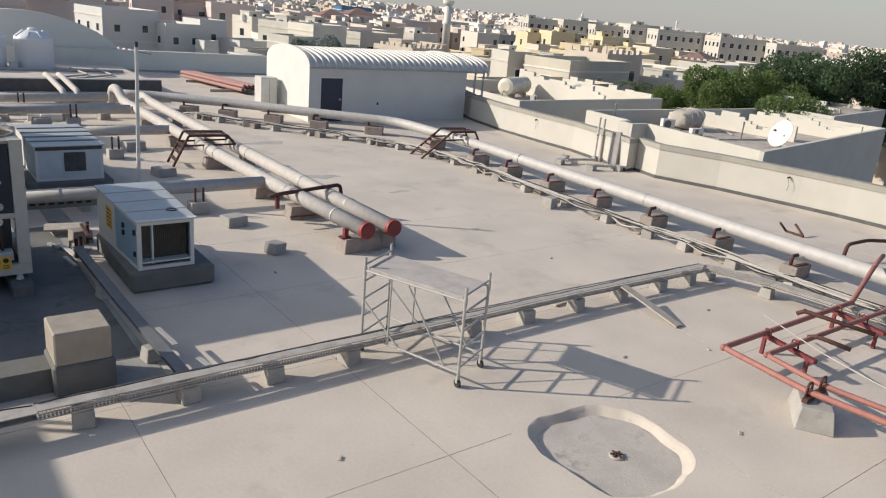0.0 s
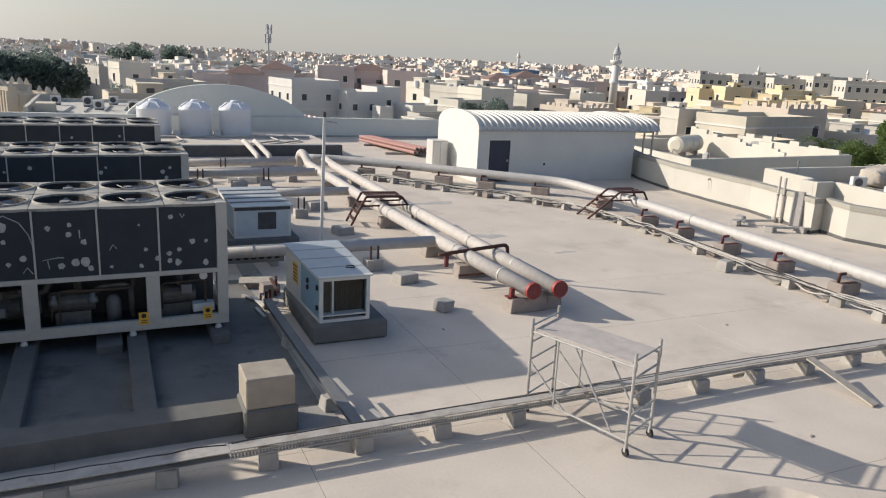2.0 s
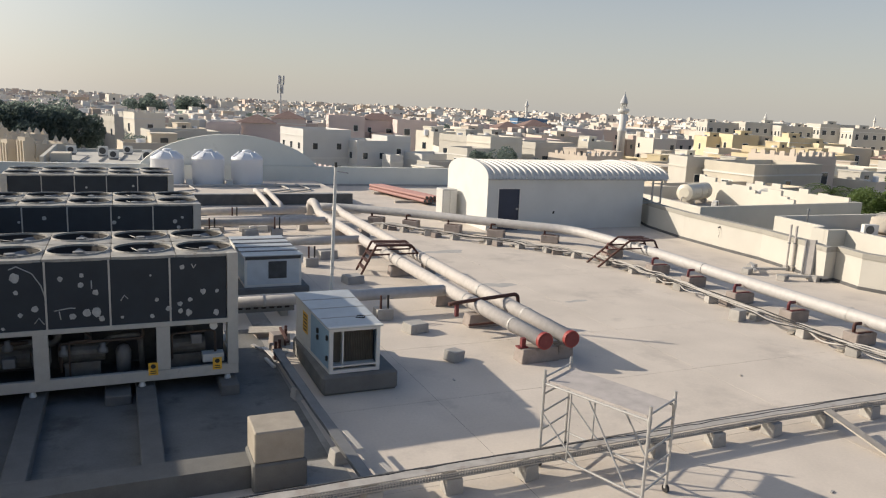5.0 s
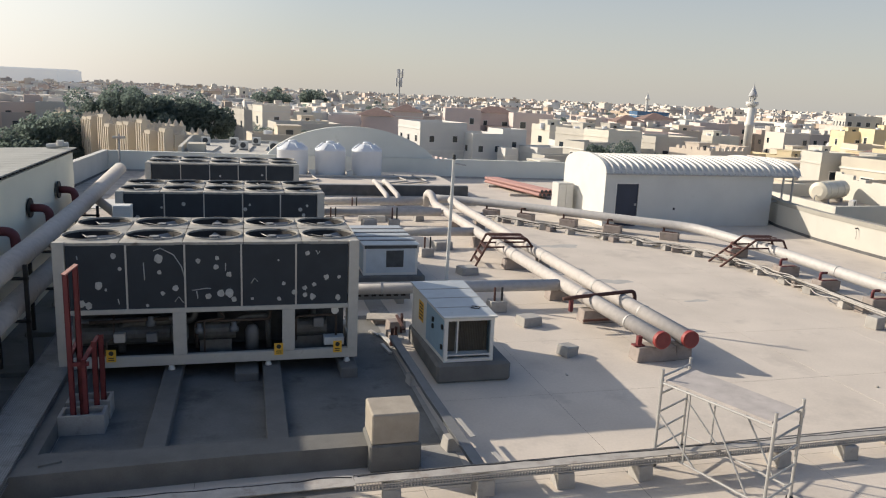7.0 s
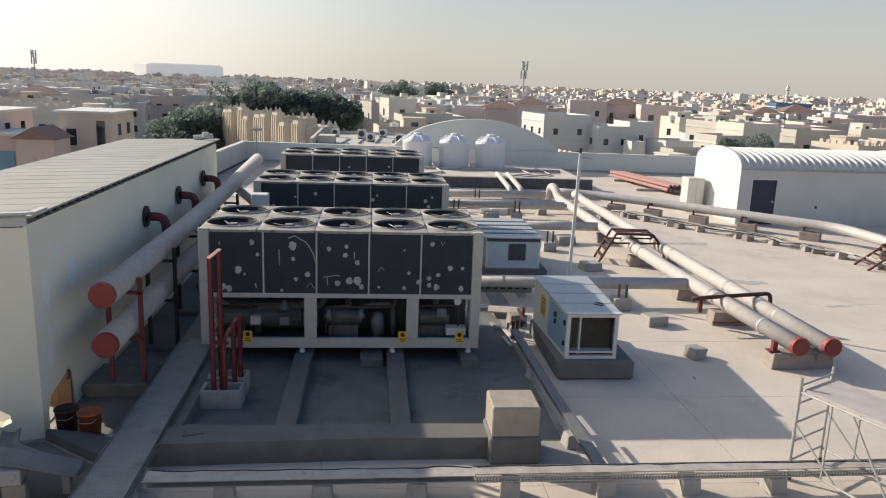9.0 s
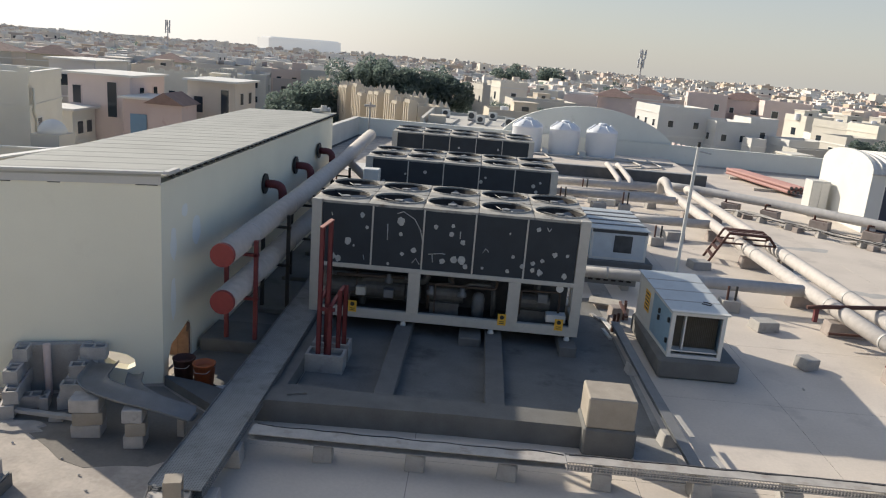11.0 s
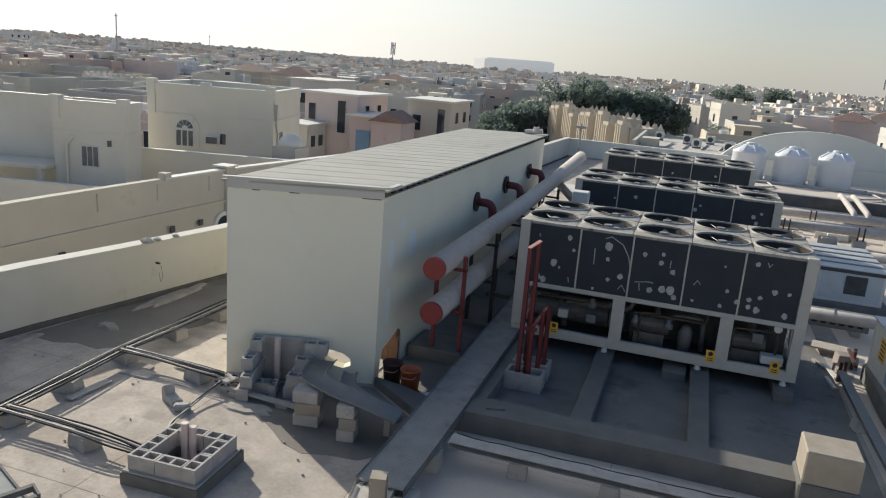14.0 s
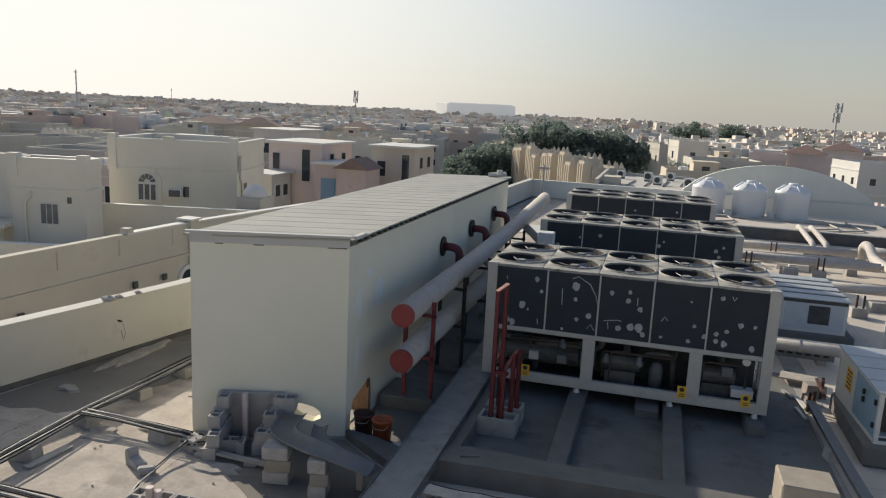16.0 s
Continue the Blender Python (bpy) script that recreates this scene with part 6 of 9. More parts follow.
for k in range(70):
    x, y = rnd.uniform(-11.5, -5.0), rnd.uniform(6.0, 10.2)
    if (abs(x + 6.66) < 0.7 and abs(y - 7.5) < 0.7) or (x > -8.1 and y > 9.6):
        continue
    bm = B()
    bmesh.ops.create_icosphere(bm, subdivisions=1, radius=rnd.uniform(0.006, 0.02))
    for v in bm.verts:
        v.co = Vector((v.co.x * 1.4 + x, v.co.y + y, max(0.0, v.co.z * 0.8 + 0.015)))
    solid("rubble_chip", bm, rnd.choice((CMU, DIRT, CONCRETE)), "small chip of rubble on the roof", "rubble", "rubble")
for x, y, r in ((-11.85, 13.0, 0.13), (-11.78, 13.25, 0.08), (-11.68, 13.75, 0.07)):
    bm = B()
    bmesh.ops.create_icosphere(bm, subdivisions=1, radius=r)
    for v in bm.verts:
        v.co = Vector((v.co.x * 1.5 + x, v.co.y + y, max(1.297, v.co.z * 0.8 + 1.32)))
    solid("coping_rubble", bm, CMU, "broken lump lying on the parapet coping", "rubble", "rubble")

# Besides the stain, this dark colour carries the left parapet's shadow.
solid("damp_strip", prism(B(), [(-12.3, 10.15), (-11.6, 10.1), (-11.2, 10.28), (-10.7, 10.22), (-10.4, 10.55), (-10.15, 10.7), (-10.08, 11.1), (-9.98, 11.4), (-9.95, 11.9), (-9.8, 12.2), (-9.72, 13.3), (-9.45, 16.0), (-9.0, 24.0), (-10.3, 24.0), (-10.85, 19.0), (-11.36, 15.2), (-11.9, 12.4)], 0.001, 0.005), STAIN_SHADE_FLOOR, "damp dark stain along the parapet with painted shade", "stain", kind="structure")
for px, py in ((-11.76, 13.2),):
    root = thing("wall_spout", (px, py, 0.72), "short black spout with a hanging wire on the parapet", "spout")
    part("pipe", rod(B(), (px - 0.03, py, 0.80), (px + 0.07, py, 0.79), 0.022, 8), BLACK_STEEL, root)
    part("wire", tube(B(), [(px + 0.1, py, 0.76), (px + 0.09, py + 0.08, 0.5), (px + 0.08, py + 0.02, 0.34), (px + 0.09, py - 0.05, 0.6)], 0.006, 5, 0.05), GALV_DARK, root)

# ---- scaffold ----
SC = [Vector((5.66, 9.72, 0)), Vector((6.34, 8.0, 0)), Vector((7.08, 8.36, 0)), Vector((6.41, 10.14, 0))]
scaf = thing("mobile_scaffold", (6.37, 9.05, 0), "folding galvanised mobile scaffold with a platform board", "scaffold")
Z = Vector((0, 0, 1))
for p in SC:
    part("post", rod(B(), p + Z * 0.1, p + Z * 1.62, 0.024, 10), GALV, scaf)
    bm = B()
    rod(bm, p + Vector((-0.02, 0, 0.065)), p + Vector((0.02, 0, 0.065)), 0.065, 14)
    caster = part("caster", bm, BLACK_STEEL, scaf, "black caster wheel")
    part("caster_fork", box(B(), p.x - 0.03, p.x + 0.03, p.y - 0.02, p.y + 0.02, 0.07, 0.15), GALV, caster)
for a, b in ((SC[0], SC[3]), (SC[1], SC[2])):
    for z in (0.32, 0.62, 0.92, 1.22, 1.50):
        part("rung", rod(B(), a + Z * z, b + Z * z, 0.017, 8), GALV, scaf)
    for q, w in ((a, b), (b, a)):
        part("sleeve", rod(B(), q + Z * 1.34, q + Z * 1.46, 0.032, 10), GALV, scaf)
for a, b in ((SC[0], SC[1]), (SC[3], SC[2])):
    part("side_bar", rod(B(), a + Z * 1.40, b + Z * 1.40, 0.02, 8), GALV, scaf)
    mid = (a + b) / 2
    part("lower_bar", rod(B(), a + Z * 0.30, b + Z * 0.24, 0.018, 8), GALV, scaf)
    part("brace", rod(B(), a * 0.55 + b * 0.45 + Z * 1.38, b * 0.85 + a * 0.15 + Z * 0.28, 0.015, 8), GALV, scaf)
    part("hanger", rod(B(), a * 0.72 + b * 0.28 + Z * 1.38, a * 0.72 + b * 0.28 + Z * 0.28, 0.015, 8), GALV, scaf)
    part("brace", rod(B(), a + Z * 0.9, a * 0.6 + b * 0.4 + Z * 0.27, 0.015, 8), GALV, scaf)
bm = B()
prism(bm, [(p.x, p.y) for p in (SC[0] * 0.97 + SC[2] * 0.03, SC[1] * 0.97 + SC[3] * 0.03, SC[2] * 0.97 + SC[0] * 0.03, SC[3] * 0.97 + SC[1] * 0.03)], 1.42, 1.455)
part("platform", bm, BOARD, scaf, "grey platform board")

# planks leaning on the tray
bm = B()
beam(bm, (11.52, 9.25, 0.39), (11.64, 7.9, 0.03), 0.2, 0.03)
solid("leaning_plank", bm, WOOD, "weathered plank leaning on the cable tray", "plank")
bm = B()
beam(bm, (10.1, 9.75, 0.03), (10.9, 9.85, 0.03), 0.12, 0.03)
solid("loose_plank", bm, WOOD, "short weathered plank lying behind the tray", "plank")
for k, (x, y, a) in enumerate(((9.6, 7.5, 20), (11.3, 7.0, 70), (9.2, 5.0, 40), (10.2, 9.9, 10), (5.9, 13.6, 80), (12.2, 12.0, 30), (13.0, 8.2, 15), (3.9, 7.2, 50), (-5.6, 6.1, 40), (-9.0, 11.8, 20))):
    bm = B()
    box(bm, x - 0.05, x + 0.05, y - 0.02, y + 0.02, 0.0, 0.02, 0.004, a)
    solid("rubble_chip", bm, WOOD if k % 2 else CONCRETE, "small chip of rubble on the roof", "rubble", "rubble")

# ---- red fire pipes ----
def fire_pipe(pts, r, material=RED_PIPE):
    root = thing("fire_pipe", (pts[0][0], pts[0][1], 0), "faded red steel fire pipe on low stands", "pipe", "fire pipes")
    part("pipe_run", tube(B(), pts, r, 12, 0.13), material, root)
    for p in pts[1:-1]:
        bm = B()
        bmesh.ops.create_uvsphere(bm, u_segments=10, v_segments=6, radius=r * 1.2, matrix=Matrix.Translation(p))
        part("elbow_fitting", bm, material, root)
    return root


fire_pipe([(17.6, 7.0, 0.98), (16.8, 6.8, 0.92), (15.2, 6.42, 0.47), (10.66, 6.36, 0.46), (10.46, 4.78, 0.47), (10.62, 3.6, 0.47), (11.2, -1.0, 0.47)], 0.05)
fire_pipe([(17.3, 6.1, 0.6), (15.3, 5.85, 0.47), (11.1, 5.84, 0.46), (10.88, 4.78, 0.47), (11.05, 3.6, 0.47), (11.7, -1.0, 0.47)], 0.045)
fire_pipe([(13.45, 6.62, 0.47), (13.48, 6.5, 0.56), (13.72, 5.28, 0.53)], 0.04, BROWN)
fire_pipe([(12.52, 5.9, 0.47), (12.56, 5.75, 0.53), (12.64, 5.2, 0.50)], 0.04, BROWN)
for x0, y0 in ((12.02, 5.98), (14.55, 5.98)):
    root = thing("pipe_trestle", (x0, y0, 0), "red steel angle trestle under the fire pipes", "pipe stand", "fire pipe stands")
    part("bearer", beam(B(), (x0 + 0.1, y0 + 0.55, 0.36), (x0 - 0.15, y0 - 0.6, 0.36), 0.09, 0.07), RED, root)
    for px, py in ((x0 + 0.09, y0 + 0.46), (x0 - 0.12, y0 - 0.45)):
        part("leg", beam(B(), (px, py, 0), (px, py, 0.34), 0.06, 0.06), RED, root)
    for py in (y0 + 0.38, y0 - 0.13):
        part("clamp", tube(B(), [(x0, py - 0.07, 0.38), (x0, py - 0.05, 0.53), (x0, py + 0.05, 0.53), (x0, py + 0.07, 0.38)], 0.015, 6, 0.03), RED, root)
cone_block("fire_pipe_block", 10.62, 4.72, 0.95, 0.55, 0.34, CONCRETE, "chipped concrete block under the fire pipes", "fire pipe blocks", 0.82, 35)
root = thing("pipe_trestle", (10.65, 4.75, 0.34), "red steel saddle on a concrete block", "pipe stand", "fire pipe stands")
part("bearer", beam(B(), (10.3, 4.72, 0.38), (11.0, 4.78, 0.38), 0.08, 0.07), BROWN, root)
for dx in (-0.19, 0.21):
    part("clamp", tube(B(), [(10.65 + dx - 0.07, 4.76, 0.4), (10.65 + dx - 0.06, 4.76, 0.62), (10.65 + dx + 0.06, 4.76, 0.62), (10.65 + dx + 0.07, 4.76, 0.4)], 0.02, 6, 0.05), BROWN, root)
for x0, y0 in ((16.1, 5.2), (15.3, 4.4), (13.8, 4.2)):
    cone_block("fire_pipe_block", x0, y0, 0.6, 0.45, 0.36, CONCRETE, "concrete block beside the fire pipes", "fire pipe blocks", 0.9, 15)
solid("thin_conduit", tube(B(), [(12.66, 6.83, 0.5), (11.97, 5.39, 0.52), (11.68, 4.25, 0.5), (11.9, 1.0, 0.5)], 0.013, 8, 0.2), PVC, "thin white conduit lying over the fire pipes", "conduit")
for pts in ([(19.75, 8.75, 0.02), (19.75, 8.72, 0.46), (20.66, 8.63, 0.5), (21.6, 8.2, 0.48), (21.9, 7.3, 0.02)], [(20.6, 8.0, 0.3), (21.3, 7.7, 0.3), (21.8, 7.2, 0.3)]):
    solid("handrail_pipe", tube(B(), pts, 0.05, 10, 0.15), BROWN, "brown steel pipe rail by the parapet", "pipe rail", "pipe rails")
root = thing("bent_bracket", (20.9, 10.8, 0), "thin rusty steel bracket lying on the roof", "bracket")
part("bar", tube(B(), [(20.62, 11.09, 0.30), (20.94, 11.04, 0.03), (20.87, 10.44, 0.03), (20.89, 10.78, 0.32)], 0.035, 8, 0.05), BROWN, root)

for px, py in ((24.33, 13.1), (23.57, 24.87)):
    root = thing("wall_spout", (px, py, 0.95), "small dark spout with a hanging wire on the white parapet", "spout")
    part("stub", rod(B(), (px + 0.06, py, 0.97), (px - 0.07, py, 0.95), 0.03, 10), COAT_AND_SHADE, root)
    part("wire", tube(B(), [(px - 0.05, py, 0.95), (px - 0.06, py - 0.1, 0.72), (px - 0.04, py - 0.04, 0.52)], 0.008, 6, 0.08), GALV_DARK, root)

# upright pipes and a flat duct by the right parapet
for x0, y0, h in ((22.98, 20.6, 1.78), (23.12, 20.46, 1.74)):
    root = thing("riser_pipe", (x0, y0, 0), "thin upright riser pipe beside the parapet", "riser pipe", "riser pipes")
    part("pipe", rod(B(), (x0, y0, 0.1), (x0, y0, h), 0.045, 12), CLAD_DULL, root)
    part("collar", rod(B(), (x0, y0, 1.05), (x0, y0, 1.1), 0.06, 12), GALV_DARK, root)
    part("base_block", box(B(), x0 - 0.09, x0 + 0.09, y0 - 0.09, y0 + 0.09, 0, 0.2, 0.01), CONCRETE, root)
root = thing("flat_duct", (22.66, 19.38, 0), "flat galvanised duct leaning against the parapet", "duct")
part("casing", beam(B(), (22.66, 19.38, 0.14), (22.84, 19.5, 1.40), 0.28, 0.12), CLAD_DULL, root)
part("side_rail", beam(B(), (22.53, 19.50, 0.14), (22.71, 19.62, 1.40), 0.04, 0.14), GALV, root)
part("side_rail", beam(B(), (22.79, 19.27, 0.14), (22.97, 19.39, 1.40), 0.04, 0.14), GALV, root)
part("foot", box(B(), 22.44, 22.88, 19.2, 19.58, 0, 0.138, 0.01), CONCRETE, root)
for x0, y0, x1, y1 in ((21.2, 19.4, 22.9, 18.7), (20.8, 20.6, 22.6, 20.2), (21.0, 20.2, 22.0, 21.4)):
    solid("scrap_bar", beam(B(), (x0, y0, 0.17), (x1, y1, 0.17), 0.1, 0.08), GALV, "galvanised bar lying by the riser pipes", "bar", "scrap bars")
for x0, y0 in ((21.75, 21.1), (21.4, 19.3), (22.5, 18.9), (20.9, 20.5)):
    cone_block("loose_block", x0, y0, 0.38, 0.3, 0.2, CONCRETE, "loose concrete block by the riser pipes", "loose blocks", 0.92, 20)

# ---- barrel-roofed hut ----
hut = thing("barrel_roof_hut", (19.8, 33, 0), "white hut with corrugated barrel roof and navy door", "hut")
X0, X1, Y0, Y1, HW = 15.2, 24.05, 30.8, 35.4, 2.40


def arc(k, n=16, rise=0.64):
    a = math.pi * k / n
    return (Y0 + Y1) / 2 - (Y1 - Y0) / 2 * math.cos(a), HW + rise * math.sin(a) ** 0.85


DX0, DX1, DH = 15.74, 16.95, 2.0
bm = B()
box(bm, X0, DX0, Y0, Y0 + 0.15, 0, HW)
box(bm, DX1, X1, Y0, Y0 + 0.15, 0, HW)
box(bm, DX0, DX1, Y0, Y0 + 0.15, DH, HW)
part("front_wall", bm, HUT_WHITE, hut)
part("back_wall", box(B(), X0, X1, Y1 - 0.15, Y1, 0, HW), HUT_WHITE, hut)
for x0, x1 in ((X0 - 0.002, X0 + 0.15), (X1 - 0.15, X1 - 0.003)):
    bm = B()
    pts = [(Y0 + 0.004, 0), (Y1 - 0.004, 0)] + [arc(k, 16, 0.80) for k in range(16, -1, -1)]
    lo = [bm.verts.new((x0, y, z)) for y, z in pts]
    hi = [bm.verts.new((x1, y, z)) for y, z in pts]
    bm.faces.new(lo)
    bm.faces.new(hi[::-1])
    for i in range(len(pts)):
        j = (i + 1) % len(pts)
        bm.faces.new((lo[i], lo[j], hi[j], hi[i]))
    bmesh.ops.recalc_face_normals(bm, faces=bm.faces)
    part("gable_wall", bm, HUT_WHITE, hut)
# corrugated barrel sheets
bm = B()
xs = []
x = X0 + 0.16
while x < X1 + 1.35:
    xs += [(x, 0.0), (x + 0.15, 0.0), (x + 0.19, 0.075), (x + 0.27, 0.075), (x + 0.31, 0.0)]
    x += 0.33
grid = []
for x, dz in xs:
    row = []
    for k in range(-1, 18):
        kk = min(max(k, 0), 16)
        y, z = arc(kk)
        if k == -1:
            y, z = y - 0.1, z - 0.06
        if k == 17:
            y, z = y + 0.1, z - 0.06
        row.append(bm.verts.new((x, y, z + 0.02 + dz)))
    grid.append(row)
for a, b in zip(grid, grid[1:]):
    for k in range(len(a) - 1):
        bm.faces.new((a[k], b[k], b[k + 1], a[k + 1]))
part("barrel_roof", bm, WHITE_SHEET, hut, "white corrugated barrel roof sheets")
door = part("door", box(B(), DX0 + 0.05, DX1 - 0.05, Y0 + 0.05, Y0 + 0.1, 0.01, DH - 0.05), NAVY, hut, "dark navy metal door")
part("handle", box(B(), DX1 - 0.2, DX1 - 0.1, Y0 + 0.02, Y0 + 0.05, 0.95, 1.05), GALV, door)
bm = B()
box(bm, DX0, DX0 + 0.05, Y0 - 0.01, Y0 + 0.1, 0, DH)
box(bm, DX1 - 0.05, DX1, Y0 - 0.01, Y0 + 0.1, 0, DH)
box(bm, DX0 + 0.05, DX1 - 0.05, Y0 - 0.01, Y0 + 0.1, DH - 0.05, DH)
part("door_frame", bm, AHU_WHITE, hut)
bm = B()
beam(bm, (X0 - 0.05, Y0 - 0.06, HW + 0.0), (X1 + 1.15, Y0 - 0.06, HW + 0.0), 0.08, 0.06)
part("eaves_gutter", bm, GALV, hut)
for px, py in ((25.2, Y0 + 0.05), (25.2, Y1 - 0.1), (24.65, Y0 + 0.05)):
    part("canopy_post", beam(B(), (px, py, 0), (px, py, HW), 0.07, 0.07), GALV, hut)
for z in (1.2, HW - 0.05):
    part("canopy_rail", beam(B(), (24.05, Y0 + 0.05, z), (25.2, Y0 + 0.05, z), 0.05, 0.05), GALV, hut)
part("vent_dot", box(B(), 18.75, 18.85, Y0 - 0.012, Y0 - 0.002, 0.75, 0.87), BLACK_STEEL, hut)
root = thing("white_cabinet", (14.55, 34.2, 0), "white metal cabinet standing against the hut", "cabinet")
part("body", box(B(), 14.2, 15.0, 33.7, 34.5, 0.05, 1.6, 0.02), WHITE_SHEET, root)
part("door", box(B(), 14.25, 14.59, 33.67, 33.697, 0.12, 1.52), AHU_WHITE, root)
part("door", box(B(), 14.61, 14.95, 33.67, 33.697, 0.12, 1.52), AHU_WHITE, root)
part("base", box(B(), 14.25, 14.95, 33.75, 34.45, 0.0, 0.05), CONCRETE, root)

# ---- far end: platform, tanks, mound, pipes ----
plat = thing("tank_platform", (6.5, 43, 0), "low concrete platform under the water tanks", "platform")
part("slab", box(B(), 1.2, 11.5, 40.75, 48.6, 0.0, 0.42, 0.03), SCREED, plat)
part("front_upstand", box(B(), 1.2, 11.6, 40.3, 40.748, 0.0, 0.60, 0.02), SCREED_DARK, plat, "cement upstand along the platform front")
part("middle_kerb", box(B(), 1.4, 10.9, 44.9, 45.2, 0.421, 0.55, 0.02), SCREED_DARK, plat)
# Blackish band imitates the shade on the platform's front.
part("front_band", box(B(), 1.22, 11.58, 40.262, 40.298, 0.0, 0.56), COAT_AND_SHADE, plat, "front edge darkened with painted shade")
for i, tx in enumerate((2.25, 4.55, 6.83)):
    root = thing("water_tank", (tx, 46.9, 0.42), "white round plastic water tank with ribbed shoulder", "water tank", "water tanks")
    prof = [(0.05, 0.0), (0.92, 0.0), (0.94, 0.05), (0.94, 1.45), (0.96, 1.48), (0.94, 1.52), (0.92, 1.6), (0.55, 1.86), (0.3, 1.92), (0.05, 1.92)]
    part("body", lathe(B(), prof, (tx, 46.9, 0.42), 32), PLASTIC_WHITE, root)
    part("lid", lathe(B(), [(0.05, 0), (0.27, 0), (0.27, 0.1), (0.2, 0.14), (0.05, 0.14)], (tx, 46.9, 2.33), 20), PLASTIC_WHITE, root)
    for k in range(8):
        a = k * math.pi / 4 + 0.3
        part("shoulder_rib", beam(B(), (tx + 0.93 * math.cos(a), 46.9 + 0.93 * math.sin(a), 2.02), (tx + 0.5 * math.cos(a), 46.9 + 0.5 * math.sin(a), 2.33), 0.1, 0.08), PLASTIC_WHITE, root)
for tx in (3.4, 5.7):
    root = thing("valve_box", (tx, 46.3, 0.42), "small white valve box between the tanks", "valve box", "valve boxes")
    part("body", box(B(), tx - 0.18, tx + 0.18, 46.1, 46.4, 0.42, 0.7, 0.01), AHU_WHITE, root)
    part("lid", box(B(), tx - 0.2, tx + 0.2, 46.07, 46.43, 0.7, 0.74), AHU_WHITE, root)
bm = B()
pts = [(0.75, 0), (12.05, 0)] + [(6.4 + 5.65 * math.cos(a), 1.0 + 2.22 * (math.sin(a)) ** 1.35) for a in (math.pi * k / 22 for k in range(23))]
lo = [bm.verts.new((x, 50.4 - (x - 0.3) * 0.06 + 0.3, z)) for x, z in pts]
hi = [bm.verts.new((x, 50.4 - (x - 0.3) * 0.06 + 0.7, z)) for x, z in pts]
bm.faces.new(lo[::-1])
bm.faces.new(hi)
for i in range(len(pts)):
    j = (i + 1) % len(pts)
    bm.faces.new((lo[i], lo[j], hi[j], hi[i]))
bmesh.ops.recalc_face_normals(bm, faces=bm.faces)
solid("arched_parapet", bm, BACK_SHADE_LIFT, "tall arched section of the painted parapet behind the tanks", "parapet wall", kind="structure")
root = thing("pole", (4.84, 19.4, 0), "slim white pole with a small arm on top", "pole")
part("shaft", rod(B(), (4.80, 19.4, 0.05), (4.88, 19.4, 3.90), 0.052, 10, 0.044), HUT_WHITE, root)
part("arm", rod(B(), (4.88, 19.4, 3.80), (5.22, 19.4, 3.75), 0.018, 8), GALV, root)
part("base_plate", box(B(), 4.64, 4.96, 19.25, 19.55, 0, 0.05), CONCRETE, root)
part("tip", rod(B(), (4.88, 19.4, 3.90), (4.88, 19.4, 4.03), 0.04, 8), BLACK_STEEL, root)
for k in range(9):
    x0 = 14.9 + (k % 5) * 0.24
    zz = 0.14 + 0.2 * (k // 5) + 0.1
    root = thing("spare_pipe", (x0, 42, 0), "faded red spare pipe in a stack on timbers", "pipe", "spare pipes")
    part("pipe", rod(B(), (x0 - 0.5, 45.8, zz), (x0 + 0.7 + 0.1 * (k // 5), 39.4, zz), 0.1, 12), SALMON, root)
    part("bore", rod(B(), (x0 + 0.7 + 0.1 * (k // 5) + 0.002, 39.39, zz), (x0 + 0.7 + 0.1 * (k // 5) + 0.004, 39.38, zz), 0.085, 12), DARK_IN, root)
for y0 in (40.5, 44.5):
    solid("timber_bearer", box(B(), 14.2, 16.9, y0, y0 + 0.15, 0, 0.13), WOOD, "timber bearer under the spare pipes", "timber", "timber bearers")
# low clutter between chillers and platform
rnd = random.Random(5)
for k in range(20):
    x0, y0 = rnd.uniform(2.2, 7.0), rnd.choice((29.4, 32.3, 33.7, 36.6, 37.8)) + rnd.uniform(-0.2, 0.2)
    cone_block("loose_block", x0, y0, 0.45, 0.3, 0.25, CONCRETE if k % 3 else AHU_WHITE, "loose block between the branch pipes", "loose blocks", 0.9, rnd.uniform(-20, 20))
for k in range(4):
    y0 = 36.5 + 0.35 * k
    solid("conduit_run", tube(B(), [(2.0, y0, 0.1), (7.0, y0 + 0.1, 0.1), (10.8, y0 - 0.3, 0.1)], 0.04, 8, 0.3), PVC, "grey conduit on the roof before the platform", "conduit", "far conduits")
for k in range(9):
    x0, y0 = rnd.uniform(2.2, 9.5), rnd.uniform(36.0, 39.6)
    solid("scrap_sheet", beam(B(), (x0, y0, 0.04), (x0 + rnd.uniform(0.5, 1.3), y0 + rnd.uniform(-0.3, 0.3), 0.06), 0.2, 0.02), rnd.choice((GALV, WOOD, BROWN)), "scrap strip lying before the tank platform", "scrap", "platform scrap")
for x0, z0 in ((3.2, 0.42), (8.4, 0.42), (9.6, 0.42)):
    solid("platform_pipe", tube(B(), [(x0, 46.0, z0 + 0.08), (x0 + 0.3, 43.0, z0 + 0.08), (x0 - 1.8, 41.4, z0 + 0.08)], 0.05, 8, 0.4), PVC, "grey supply pipe lying on the tank platform", "pipe", "platform pipes")
root = thing("roof_mast", (-8.0, 49.5, 0), "slim white mast near the far parapet", "mast")
part("shaft", rod(B(), (-8.0, 49.5, 0), (-8.0, 49.5, 2.4), 0.06, 8), PVC, root)
part("head", box(B(), -8.35, -7.65, 49.3, 49.7, 2.1, 2.25, 0.02), PVC, root)
